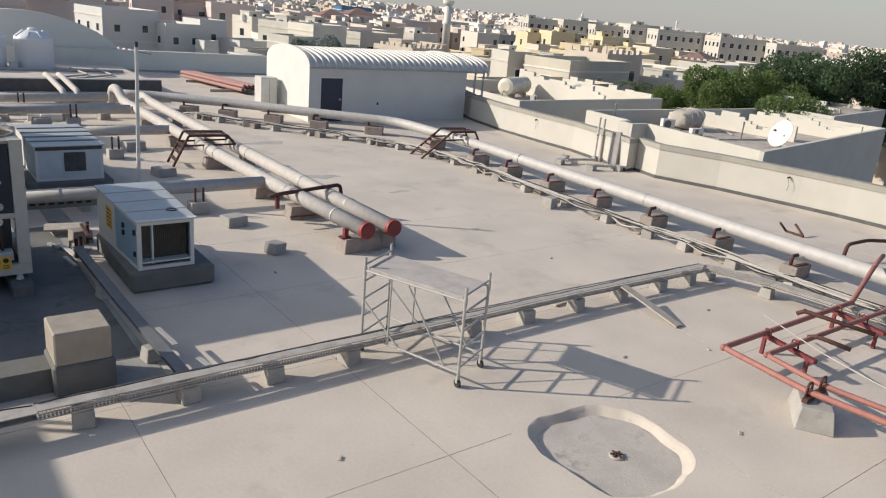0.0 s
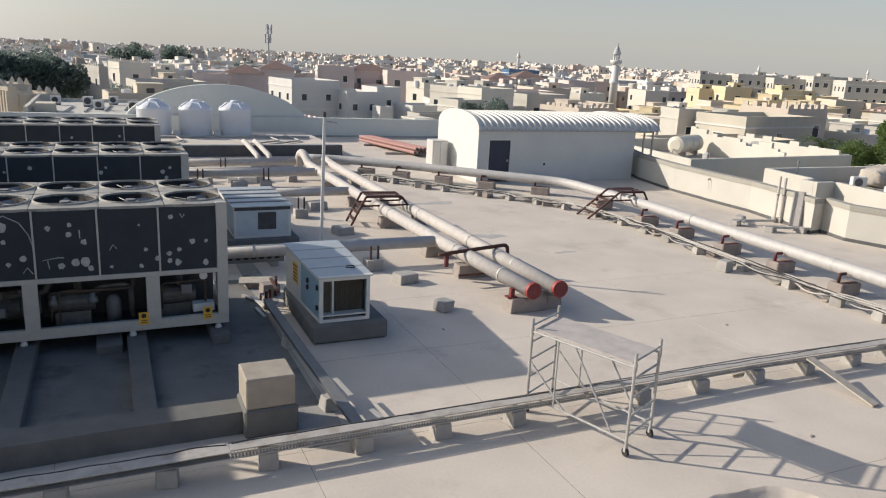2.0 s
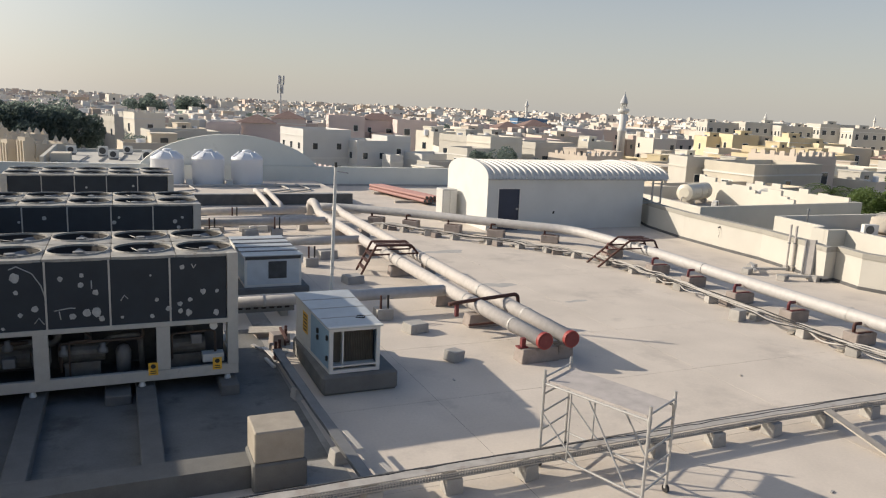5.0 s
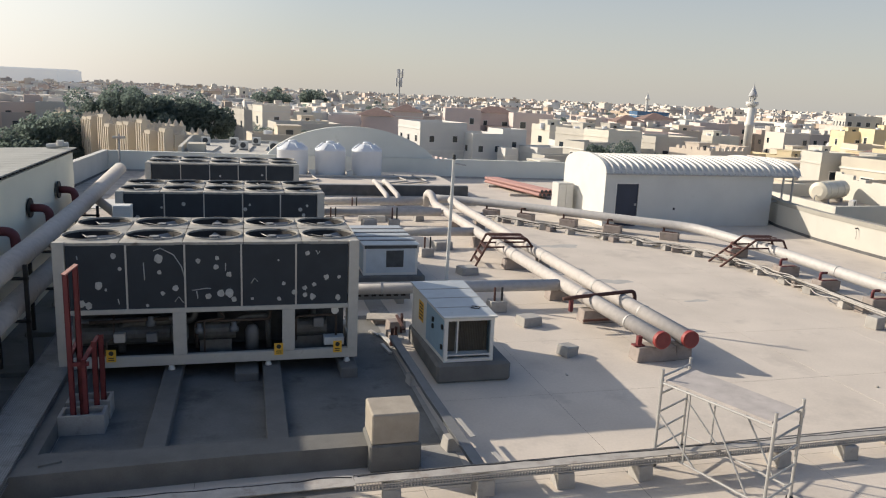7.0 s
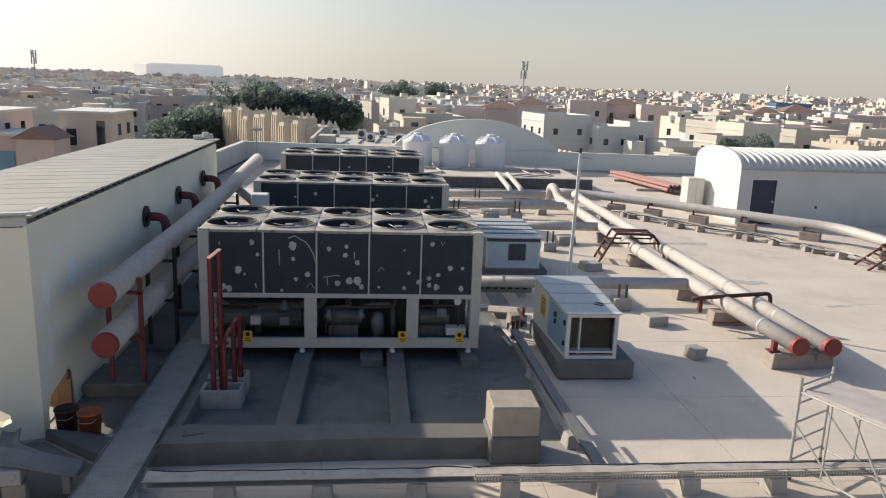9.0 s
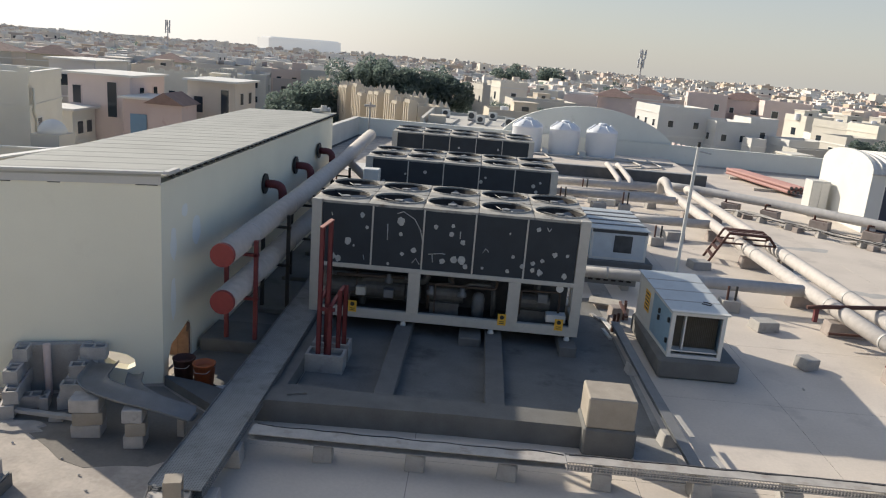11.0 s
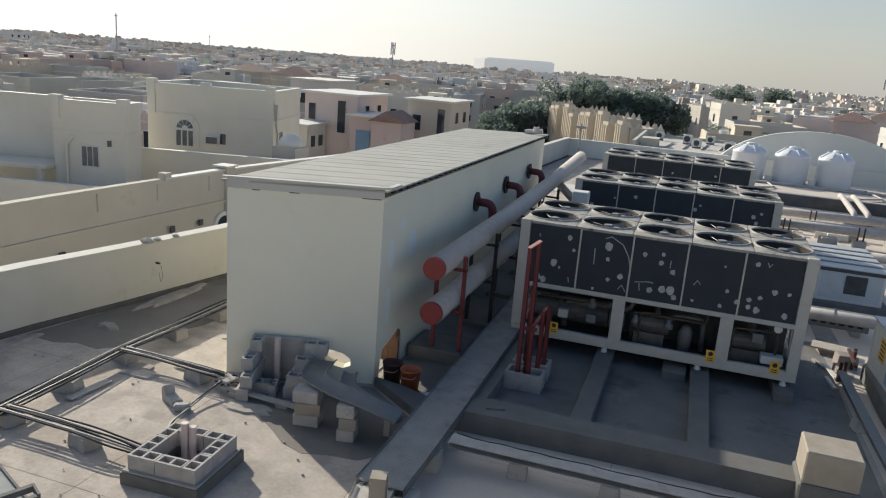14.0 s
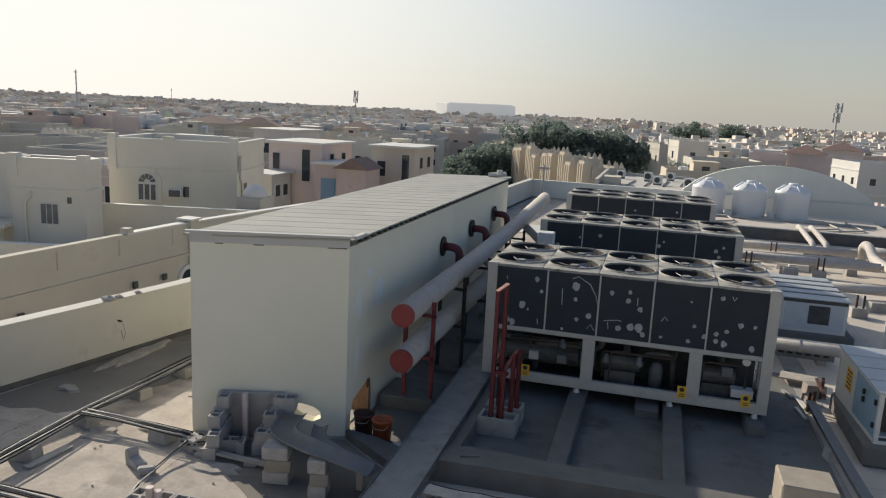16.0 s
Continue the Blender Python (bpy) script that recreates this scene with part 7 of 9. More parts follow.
# steel rack beyond the chillers' header end
root = thing("pipe_rack", (-5.6, 30.5, 0), "low steel rack with pale sheets behind the plant room", "rack")
for px in (-6.6, -4.6):
    for py in (29.6, 31.4):
        part("leg", beam(B(), (px, py, 0), (px, py, 0.95), 0.06, 0.06), BROWN, root)
part("top_sheet", box(B(), -6.8, -4.4, 29.4, 31.6, 0.95, 0.99), WHITE_SHEET, root)

# ---- cables, frames at the roof's left ----
LC1 = [(-9.8, 5.0, 0.2), (-9.78, 7.45, 0.2), (-9.84, 8.8, 0.2), (-9.9, 10.1, 0.2), (-9.86, 11.5, 0.2), (-9.82, 12.9, 0.2), (-9.6, 16.0, 0.2), (-9.3, 24, 0.2)]
LC2 = [(-9.8, 7.5, 0.22), (-9.0, 7.5, 0.21), (-8.3, 7.47, 0.22), (-7.75, 7.45, 0.2), (-7.3, 7.5, 0.12)]
LC3 = [(-9.9, 10.05, 0.22), (-9.1, 10.06, 0.20), (-8.3, 10.0, 0.21), (-7.75, 9.95, 0.2)]
LC4 = [(-7.7, 9.9, 0.16), (-7.72, 9.2, 0.05), (-7.6, 8.4, 0.04), (-7.3, 7.9, 0.04)]
for pts, n in ((LC1, 7), (LC2, 6), (LC3, 6), (LC4, 2)):
    for k in range(n):
        rnd = random.Random(k * 7 + n + len(pts))
        d = 0.05 * (k - n / 2)
        along_y = abs(pts[1][1] - pts[0][1]) > 1
        jit = [(x + (d if along_y else 0) + rnd.uniform(-0.03, 0.03), y + (0 if along_y else d) + rnd.uniform(-0.03, 0.03), z + 0.02 + rnd.uniform(0, 0.02)) for x, y, z in pts]
        m = PVC if k % 3 == 1 else CABLE
        solid("cable_run", tube(B(), jit, 0.014 if m == CABLE else 0.017, 6, 0.3), m, "black cable on little blocks" if m == CABLE else "grey conduit on little blocks", "cable", "left cables")
for k in range(7):
    rnd = random.Random(k + 90)
    a = [(-7.62 + rnd.uniform(-0.3, 0.25), 9.95 + rnd.uniform(-0.2, 0.2), 0.03 + rnd.uniform(0, 0.2)) for _ in range(5)]
    solid("cable_tangle", tube(B(), a, 0.012, 5, 0.15), PVC if k % 2 else CABLE, "loose tangled cable ends by the wall corner", "cable", "cable tangle")
for x0, y0 in ((-9.75, 7.5), (-9.85, 8.7), (-9.9, 10.05), (-9.85, 11.4), (-9.8, 12.7), (-8.3, 7.45), (-8.3, 10.0), (-9.7, 6.2), (-9.65, 15.0), (-7.7, 9.95)):
    cone_block("cable_block", x0, y0, 0.42, 0.3, 0.2, CONCRETE, "small concrete block carrying cables", "cable blocks", 0.9, random.Random(int(y0 * 9)).uniform(-20, 20))
bm = prism(B(), [(-0.17, 0.0), (0.19, 0.0), (0.17, 0.09), (0.02, 0.12), (-0.06, 0.13), (-0.09, 0.24), (-0.13, 0.27), (-0.18, 0.22)], -0.09, 0.09)
bmesh.ops.bevel(bm, geom=list(bm.edges), offset=0.008, segments=1, affect='EDGES')
bmesh.ops.transform(bm, matrix=Matrix.Translation((-8.12, 9.1, 0.0)) @ Matrix.Rotation(radians(-24), 4, 'Z') @ Matrix.Rotation(radians(90), 4, 'X'), verts=bm.verts)
solid("broken_block", bm, CMU, "broken concrete block fragment with one upright shell", "rubble")
bm = B()
box(bm, -0.14, 0.12, -0.08, 0.07, 0, 0.12, 0.03, 35)
bmesh.ops.translate(bm, verts=bm.verts, vec=(-7.8, 8.95, 0))
solid("broken_block", bm, CMU, "broken corner of a concrete block", "rubble")
for x0, y0, x1, y1 in ((-9.54, 8.4, -9.5, 9.23),):
    solid("flat_strip", beam(B(), (x0, y0, 0.03), (x1, y1, 0.03), 0.14, 0.03), PVC, "flat pale strip lying on the roof", "strip", "strips")
for quad, z in ((((-9.55, 6.82), (-6.92, 5.62), (-7.18, 5.08), (-9.85, 6.26)), 0.09), (((-10.0, 6.12), (-7.35, 4.96), (-7.6, 4.42), (-10.25, 5.55)), 0.06)):
    panel = thing("metal_sheet", (quad[0][0], quad[0][1], 0), "long pale sheet metal panel with folded edges lying on battens", "metal sheet", "metal sheets")
    part("sheet", prism(B(), list(quad), z, z + 0.012), DULL_SHEET, panel)
    for a, b in ((quad[0], quad[1]), (quad[3], quad[2])):
        part("folded_edge", beam(B(), (*a, z + 0.027), (*b, z + 0.027), 0.03, 0.03), RAIL_GREY, panel)
    mid0, mid1 = [((quad[i][0] + quad[j][0]) / 2, (quad[i][1] + quad[j][1]) / 2) for i, j in ((0, 3), (1, 2))]
    part("seam", beam(B(), (*mid0, z + 0.024), (*mid1, z + 0.024), 0.05, 0.02), RAIL_GREY, panel)
for x0, y0, hh in ((-9.2, 6.3, 0.09), (-7.6, 5.6, 0.09), (-9.4, 5.6, 0.06), (-7.9, 4.9, 0.06)):
    solid("board_bearer", box(B(), x0 - 0.05, x0 + 0.05, y0 - 0.2, y0 + 0.2, 0, hh), WOOD, "timber batten under loose panels", "timber", "board bearers")
root = thing("channel_frame", (-8.05, 5.6, 0.17), "grey steel channel frame lying on the panels", "steel frame")
part("channel", beam(B(), (-8.35, 4.85, 0.215), (-7.82, 6.12, 0.215), 0.07, 0.08), RAIL_GREY, root)
part("channel", beam(B(), (-8.12, 4.72, 0.215), (-7.6, 5.98, 0.215), 0.07, 0.08), RAIL_GREY, root)
part("end_plate", beam(B(), (-7.83, 6.14, 0.215), (-7.58, 6.0, 0.215), 0.03, 0.1), RAIL_GREY, root)
solid("steel_rod", rod(B(), (-9.4, 6.25, 0.175), (-7.5, 5.35, 0.175), 0.018, 8), BROWN, "rusty steel rod lying over the panels", "rod")
root = thing("post_stub", (-6.51, 5.24, 0.07), "pale steel post stub with a rusty top", "post")
part("shaft", beam(B(), (-6.51, 5.24, 0.07), (-6.51, 5.24, 0.38), 0.06, 0.06), GALV, root)
part("cap", beam(B(), (-6.51, 5.24, 0.38), (-6.51, 5.24, 0.46), 0.07, 0.07), BROWN, root)
solid("low_slab", prism(B(), [(-7.0, 5.45), (-6.62, 6.18), (-5.5, 6.22), (-5.52, 5.7), (-5.7, 4.6), (-6.8, 4.4)], 0.001, 0.07), SCREED_OLD, "low cement slab raised a little above the roof", "slab", kind="structure")
root = thing("white_sack", (-1.15, 8.0, 0), "white plastic sack lying in the shade", "sack")
bm = B()
bmesh.ops.create_uvsphere(bm, u_segments=16, v_segments=10, radius=1.0)
for v in bm.verts:
    c = v.co.copy()
    v.co = Vector((c.x * 0.26, c.y * 0.34, 0.08 + c.z * 0.085 * (1 + 0.2 * math.sin(5 * c.x + 3 * c.y))))
    v.co = Vector((-1.15, 8.0, 0)) + v.co
for f in bm.faces:
    f.smooth = True
part("body", bm, AHU_WHITE, root)

# ---- neighbourhood ----
WIN = {}


def unit_box(name, material):
    if name not in WIN:
        WIN[name] = data_of(name, box(B(), -0.5, 0.5, -0.5, 0.5, -0.5, 0.5), material)
    return WIN[name]


def place(name, mesh, parent, m, label=""):
    ob = new(name, mesh)
    ob.parent = parent
    ob.matrix_basis = m
    BASE[ob.name] = BASE[parent.name]
    return tagged(ob, label)


def house(x, y, w, d, top, turn, plaster, label, storeys=3, windows=True, merlons=False, stair=True, seed=0, base=GROUND_Z, trims=True, roof=""):
    """A flat-roofed villa: walls, parapet, roof slab, cornice, stair box, windows."""
    rnd = random.Random(seed)
    root = new("house")
    root.location, root.rotation_euler = (x, y, base), (0, 0, radians(turn))
    root.empty_display_size = 0.5
    BASE[root.name] = Vector((0, 0, 0))
    tagged(root, label, "house", "town houses")
    h = top - base
    bm = B()
    box(bm, -w / 2, w / 2, -d / 2, d / 2, 0, h - 0.9)
    part("wall", bm, plaster, root)
    t = 0.22
    for a, b, c, f in ((-w / 2, w / 2, -d / 2, -d / 2 + t), (-w / 2, w / 2, d / 2 - t, d / 2), (-w / 2, -w / 2 + t, -d / 2 + t, d / 2 - t), (w / 2 - t, w / 2, -d / 2 + t, d / 2 - t)):
        part("parapet", box(B(), a, b, c, f, h - 0.9, h), plaster, root)
    if merlons:
        n = int(w / 1.2)
        for k in range(n):
            cx = -w / 2 + (k + 0.5) * w / n
            part("merlon", box(B(), cx - 0.3, cx + 0.3, -d / 2, -d / 2 + t, h, h + 0.45) if merlons != "peaks" else rod(B(), (cx, -d / 2 + t / 2, h), (cx, -d / 2 + t / 2, h + 0.5), 0.30, 4, 0.04), plaster, root)
        for sx in (-1, 1):
            for k in range(int(d / 1.2)):
                cy = -d / 2 + (k + 0.5) * 1.2
                x0, x1 = sorted((sx * (w / 2 - t), sx * w / 2))
                part("merlon", box(B(), x0, x1, cy - 0.3, cy + 0.3, h, h + 0.45) if merlons != "peaks" else rod(B(), ((x0 + x1) / 2, cy, h), ((x0 + x1) / 2, cy, h + 0.5), 0.30, 4, 0.04), plaster, root)
    bm = B()
    e = 0.09
    box(bm, -w / 2 - e, w / 2 + e, -d / 2 - e, d / 2 + e, h - 1.15, h - 0.98)
    part("cornice", bm, WHITE_TRIM if seed % 3 == 0 else plaster, root)
    if trims and storeys > 2 and label.startswith("white three"):
        for s in (1, 2):
            part("storey_band", box(B(), -w / 2 - 0.12, w / 2 + 0.12, -d / 2 - 0.12, d / 2 + 0.12, (h - 1.0) * s / 3 - 0.02, (h - 1.0) * s / 3 + 0.26), WHITE_TRIM, root)
    if stair:
        sx, sy = rnd.uniform(-0.25, 0.25) * w, rnd.uniform(0.0, 0.3) * d
        bm = B()
        box(bm, sx - 1.3, sx + 1.3, sy - 1.4, sy + 1.4, h - 0.9, h + 0.75)
        box(bm, sx - 1.4, sx + 1.4, sy - 1.5, sy + 1.5, h + 0.75, h + 0.9)
        stairs = part("stair_box", bm, plaster, root)
        part("roof_door", box(B(), sx - 0.4, sx + 0.4, sy - 1.44, sy - 1.402, h - 0.9, h + 0.4), GLASS, stairs)
        bm = B()
        side = rnd.choice((-1, 1))
        rod(bm, (sx + side * 2.3, sy - 1.0, h - 0.9), (sx + side * 2.3, sy - 1.0, h + 0.25), 0.5, 10)
        part("roof_tank", bm, PLASTIC_WHITE, root)
        for q in range(rnd.choice((1, 2, 3))):
            cx, cy = rnd.uniform(-0.42, 0.42) * w, -d * rnd.uniform(0.1, 0.4)
            part("cooler_unit", box(B(), cx - 0.4, cx + 0.4, cy - 0.2, cy + 0.2, h - 0.9, h + rnd.uniform(-0.1, 0.25)), AHU_WHITE, root)
    if roof == "hip":
        bm = B()
        e2 = 0.35
        low = [bm.verts.new(v) for v in ((-w / 2 - e2, -d / 2 - e2, h + 0.003), (w / 2 + e2, -d / 2 - e2, h + 0.003), (w / 2 + e2, d / 2 + e2, h + 0.003), (-w / 2 - e2, d / 2 + e2, h + 0.003))]
        a2 = bm.verts.new((-w / 2 + d / 2, 0, h + 1.5))
        b2 = bm.verts.new((w / 2 - d / 2 + 0.01, 0, h + 1.5)) if w > d else bm.verts.new((-w / 2 + d / 2 + 0.3, 0, h + 1.5))
        for f in ((low[0], low[1], b2, a2), (low[2], low[3], a2, b2), (low[1], low[2], b2), (low[3], low[0], a2), low[::-1]):
            bm.faces.new(f)
        part("roof", bm, TILE_RED, root, "red-brown tiled hip roof")
    if windows:
        sh = (h - 1.0) / storeys
        glassm, trim = unit_box("window", GLASS), unit_box("window_frame", WHITE_TRIM)
        flats = label.startswith("white apartment")
        for s in range(storeys):
            zc = sh * (s + 0.55)
            if flats and s < storeys - 2:
                continue
            for face, length in ((0, w), (1, d), (2, d)):
                if flats and face == 1:
                    continue
                n = max(1, int(length / (2.7 if label.startswith("white three") else 2.3 if flats else 3.6)))
                for k in range(n):
                    if not flats and rnd.random() < 0.18 and not label.startswith("white three"):
                        continue
                    c = -length / 2 + (k + 0.5) * length / n
                    ww, hh = rnd.choice(((0.9, 1.3), (1.2, 1.3), (0.8, 1.6))) if not label.startswith("white three") else (0.75, 0.9)
                    if face == 0:
                        m = Matrix.Translation((c, -d / 2, zc))
                        a, b = (ww, 0.08, hh), (ww + 0.24, 0.05, hh + 0.24)
                    else:
                        m = Matrix.Translation(((w / 2 if face == 1 else -w / 2), c, zc))
                        a, b = (0.08, ww, hh), (0.05, ww + 0.24, hh + 0.24)
                    if trims:
                        place("window_frame", trim, root, m @ Matrix.Diagonal((*b, 1)))
                    place("window", glassm, root, m @ Matrix.Diagonal((*a, 1)))
    return root


# detailed near house with an arched window
def arched_house():
    turn = 16.3
    c = Vector((-29.48, 39.71, 0))
    root = thing("villa", (c.x, c.y, GROUND_Z), "beige villa with an arched white window and split cooler", "house", "town houses")
    root.rotation_euler = (0, 0, radians(turn))
    BASE[root.name] = Vector((0, 0, 0))
    w, h = 7.9, 3.0 - GROUND_Z
    plaster = PLASTERS[0]
    part("wall", box(B(), -w / 2, w / 2, 0, 7.0, 0, h - 0.6), plaster, root)
    bm = B()
    box(bm, -w / 2 - 0.05, w / 2 + 0.05, -0.05, 0.2, h - 0.6, h)
    box(bm, -w / 2 - 0.05, -w / 2 + 0.2, 0.2, 7.0, h - 0.6, h)
    box(bm, w / 2 - 0.2, w / 2 + 0.05, 0.2, 7.0, h - 0.6, h)
    box(bm, -w / 2, w / 2, 6.8, 7.05, h - 0.6, h)
    for sx in (-w / 2, w / 2 - 0.5):
        box(bm, sx, sx + 0.5, -0.08, 0.42, h - 1.9, h + 0.3)
    box(bm, -0.6, 0.0, -0.07, 0.3, h - 0.6, h + 0.25)
    part("parapet", bm, plaster, root)
    part("band", box(B(), -w / 2 - 0.06, w / 2 + 0.06, -0.06, 7.05, h - 1.9, h - 1.75), plaster, root)
    for a, b, c, d in ((-w / 2 + 0.51, -0.61, -0.08, 0.23), (0.01, w / 2 - 0.51, -0.08, 0.23), (-w / 2 - 0.08, -w / 2 + 0.23, 0.44, 7.08), (w / 2 - 0.23, w / 2 + 0.08, 0.44, 7.08), (-w / 2 + 0.24, w / 2 - 0.24, 6.77, 7.08)):
        part("coping", box(B(), a, b, c, d, h + 0.002, h + 0.06), WHITE_TRIM, root)
    # arched window
    cx, zc = -1.58, h - 3.8
    win = part("arched_window", arch_solid(cx, zc, 0.62, 1.15, -0.10, 0.02), WHITE_TRIM, root, "white arched window frame")
    part("arch_surround", arch_solid(cx, zc - 0.12, 0.88, 1.30, -0.07, 0.02), plaster, root)
    for k in range(3):
        part("pane", box(B(), cx - 0.53 + k * 0.38, cx - 0.25 + k * 0.38, -0.115, -0.102, zc + 0.1, zc + 1.05), CURTAIN, win)
    for k in range(5):
        a0 = math.pi * (k + 0.08) / 5
        a1 = math.pi * (k + 0.92) / 5
        bm = B()
        pts = [(cx + 0.2 * math.cos(a0), zc + 1.18 + 0.2 * math.sin(a0)), (cx + 0.53 * math.cos(a0), zc + 1.18 + 0.53 * math.sin(a0)), (cx + 0.53 * math.cos(a1), zc + 1.18 + 0.53 * math.sin(a1)), (cx + 0.2 * math.cos(a1), zc + 1.18 + 0.2 * math.sin(a1))]
        f = [bm.verts.new((x, -0.115, z)) for x, z in pts]
        g = [bm.verts.new((x, -0.10, z)) for x, z in pts]
        bm.faces.new(f)
        bm.faces.new(g[::-1])
        for i in range(4):
            bm.faces.new((f[i], f[(i + 1) % 4], g[(i + 1) % 4], g[i]))
        part("pane", bm, CURTAIN, win)
    ac = part("air_conditioner", box(B(), -0.18, 0.62, -0.45, 0.0, zc + 0.35, zc + 0.85, 0.02), AHU_WHITE, root, "white window cooler")
    part("grille", box(B(), -0.13, 0.57, -0.465, -0.452, zc + 0.4, zc + 0.8), MACHINE, ac)
    part("side_opening", box(B(), 0.63, 0.97, -0.02, 0.003, zc + 0.35, zc + 1.0), GLASS, root)
    for yy in (1.6,):
        part("window_frame", box(B(), w / 2 - 0.01, w / 2 + 0.05, yy - 0.6, yy + 0.6, zc + 0.3, zc + 1.3), WHITE_TRIM, root)
        for k in range(2):
            part("pane", box(B(), w / 2 + 0.051, w / 2 + 0.06, yy - 0.52 + k * 0.55, yy - 0.03 + k * 0.55, zc + 0.38, zc + 1.22), CURTAIN, root)
    part("drain_pipe", tube(B(), [(w / 2 + 0.1, 0.5, h - 0.8), (w / 2 + 0.1, 0.5, h - 2.2), (w / 2 + 0.1, 0.9, h - 2.6), (w / 2 + 0.1, 0.9, 0.5)], 0.07, 8, 0.1), plaster, root)
    return root


def arch_solid(cx, z0, r, hh, y0, y1):
    bm = B()
    pts = [(cx - r, z0), (cx + r, z0)] + [(cx + r * math.cos(a), z0 + hh + r * math.sin(a)) for a in (math.pi * k / 12 for k in range(13))]
    f = [bm.verts.new((x, y0, z)) for x, z in pts]
    g = [bm.verts.new((x, y1, z)) for x, z in pts]
    bm.faces.new(f)
    bm.faces.new(g[::-1])
    for i in range(len(pts)):
        j = (i + 1) % len(pts)
        if (Vector(pts[i]) - Vector(pts[j])).length > 1e-6:
            bm.faces.new((f[i], f[j], g[j], g[i]))
    bmesh.ops.remove_doubles(bm, verts=bm.verts, dist=1e-5)
    bmesh.ops.recalc_face_normals(bm, faces=bm.faces)
    return bm


def near_villa():
    """Villa with a projecting wing, drain pipe and sliding window."""
    root = thing("villa", (-29.0, 29.4, GROUND_Z), "pale beige villa with a drain pipe and sliding window", "house", "town houses")
    root.rotation_euler = (0, 0, radians(15))
    BASE[root.name] = Vector((0, 0, 0))
    h, pl = 2.4 - GROUND_Z, PLASTERS[0]
    part("wing_wall", box(B(), -1.9, 1.75, 0.0, 1.7, 0, h - 0.5), pl, root)
    part("main_wall", box(B(), -9.0, -1.902, 1.6, 8.0, 0, h - 0.5), pl, root)
    bm = B()
    for a, b, c, d in ((-1.95, 1.8, -0.05, 0.2), (1.55, 1.8, 0.2, 1.75), (-1.95, -1.7, 0.2, 1.55), (-9.05, -1.952, 1.55, 1.8), (-1.7, 1.55, 1.5, 1.75)):
        box(bm, a, b, c, d, h - 0.5, h)
    box(bm, -2.0, -1.5, -0.1, 0.4, h - 0.9, h + 0.25)
    box(bm, 1.4, 1.86, -0.1, 0.4, h - 0.9, h + 0.25)
    part("parapet", bm, pl, root)
    part("band", box(B(), -1.98, 1.83, -0.06, 1.76, h - 1.55, h - 1.42), pl, root)
    part("coping", box(B(), -9.06, -1.96, 1.5, 1.85, h + 0.002, h + 0.05), WHITE_TRIM, root)
    for a, b, c, d in ((-1.49, 1.39, -0.08, 0.23), (1.52, 1.83, 0.41, 1.78), (-1.69, 1.51, 1.47, 1.78)):
        part("coping", box(B(), a, b, c, d, h + 0.002, h + 0.05), WHITE_TRIM, root)
    win = part("window_frame", box(B(), -0.5, 0.4, -0.05, 0.01, h - 3.2, h - 2.1), WHITE_TRIM, root)
    for k in range(3):
        part("pane", box(B(), -0.45 + 0.29 * k, -0.21 + 0.29 * k, -0.062, -0.052, h - 3.13, h - 2.17), CURTAIN, win)
    part("small_vent", box(B(), 0.85, 1.05, -0.03, 0.01, h - 2.1, h - 1.8), MACHINE, root)
    part("drain_pipe", tube(B(), [(-0.9, -0.1, h - 1.6), (-0.9, -0.1, h - 1.8), (-1.2, -0.1, h - 2.1), (-1.2, -0.1, 0.6)], 0.07, 8, 0.1), pl, root)
    part("porch_slab", box(B(), -7.3, -2.0, -0.6, 1.55, h - 3.4, h - 3.2), pl, root)
    for a in (-6.9, -2.5):
        part("porch_column", box(B(), a - 0.15, a + 0.15, -0.45, -0.15, 0, h - 3.402), pl, root)
    return root


arched_house()
# near left house: two wings
near_villa()
# boundary wall of the next plot
root = thing("boundary_wall", (-20.6, 25, GROUND_Z), "tall beige boundary wall with posts and panel lines", "boundary wall", kind="structure")
part("wall_body", prism(B(), [(-21.6, -2), (-20.9, 19), (-20.3, 28.2), (-18.6, 38.2), (-16.5, 52), (-16.8, 52), (-18.9, 38.2), (-20.6, 28.2), (-21.2, 19), (-21.9, -2)], GROUND_Z, 0.22), SAND, root)
part("coping", prism(B(), [(-20.52, 24.4), (-20.25, 28.2), (-18.55, 38.2), (-16.45, 52), (-16.85, 52), (-18.95, 38.2), (-20.65, 28.2), (-20.92, 24.4)], 0.222, 0.29), WHITE_TRIM, root)
part("rim", prism(B(), [(-21.58, -2), (-20.88, 19), (-20.55, 24.2), (-20.85, 24.2), (-21.22, 19), (-21.92, -2)], 0.222, 0.27), SAND, root)
part("ledge", prism(B(), [(-21.52, -2), (-20.82, 19), (-20.22, 28.2), (-19.4, 33.0), (-19.48, 33.0), (-20.298, 28.2), (-20.898, 19), (-21.598, -2)], -1.2, -1.08), SAND, root)
part("pier", box(B(), -20.75, -20.15, 28.0, 28.6, GROUND_Z, 0.36), SAND, root)
part("pier_cap", box(B(), -20.85, -20.05, 27.9, 28.7, 0.362, 0.44), WHITE_TRIM, root)
part("post", box(B(), -20.86, -20.50, 24.35, 24.7, 0.29, 0.48), SAND, root)
for wy in (21.0, 23.95, 27.0):
    part("weep_pipe", rod(B(), (-20.95 + (wy - 18) * 0.065, wy, -0.55), (-20.95 + (wy - 18) * 0.065, wy, 0.1), 0.035, 8), SAND, root)
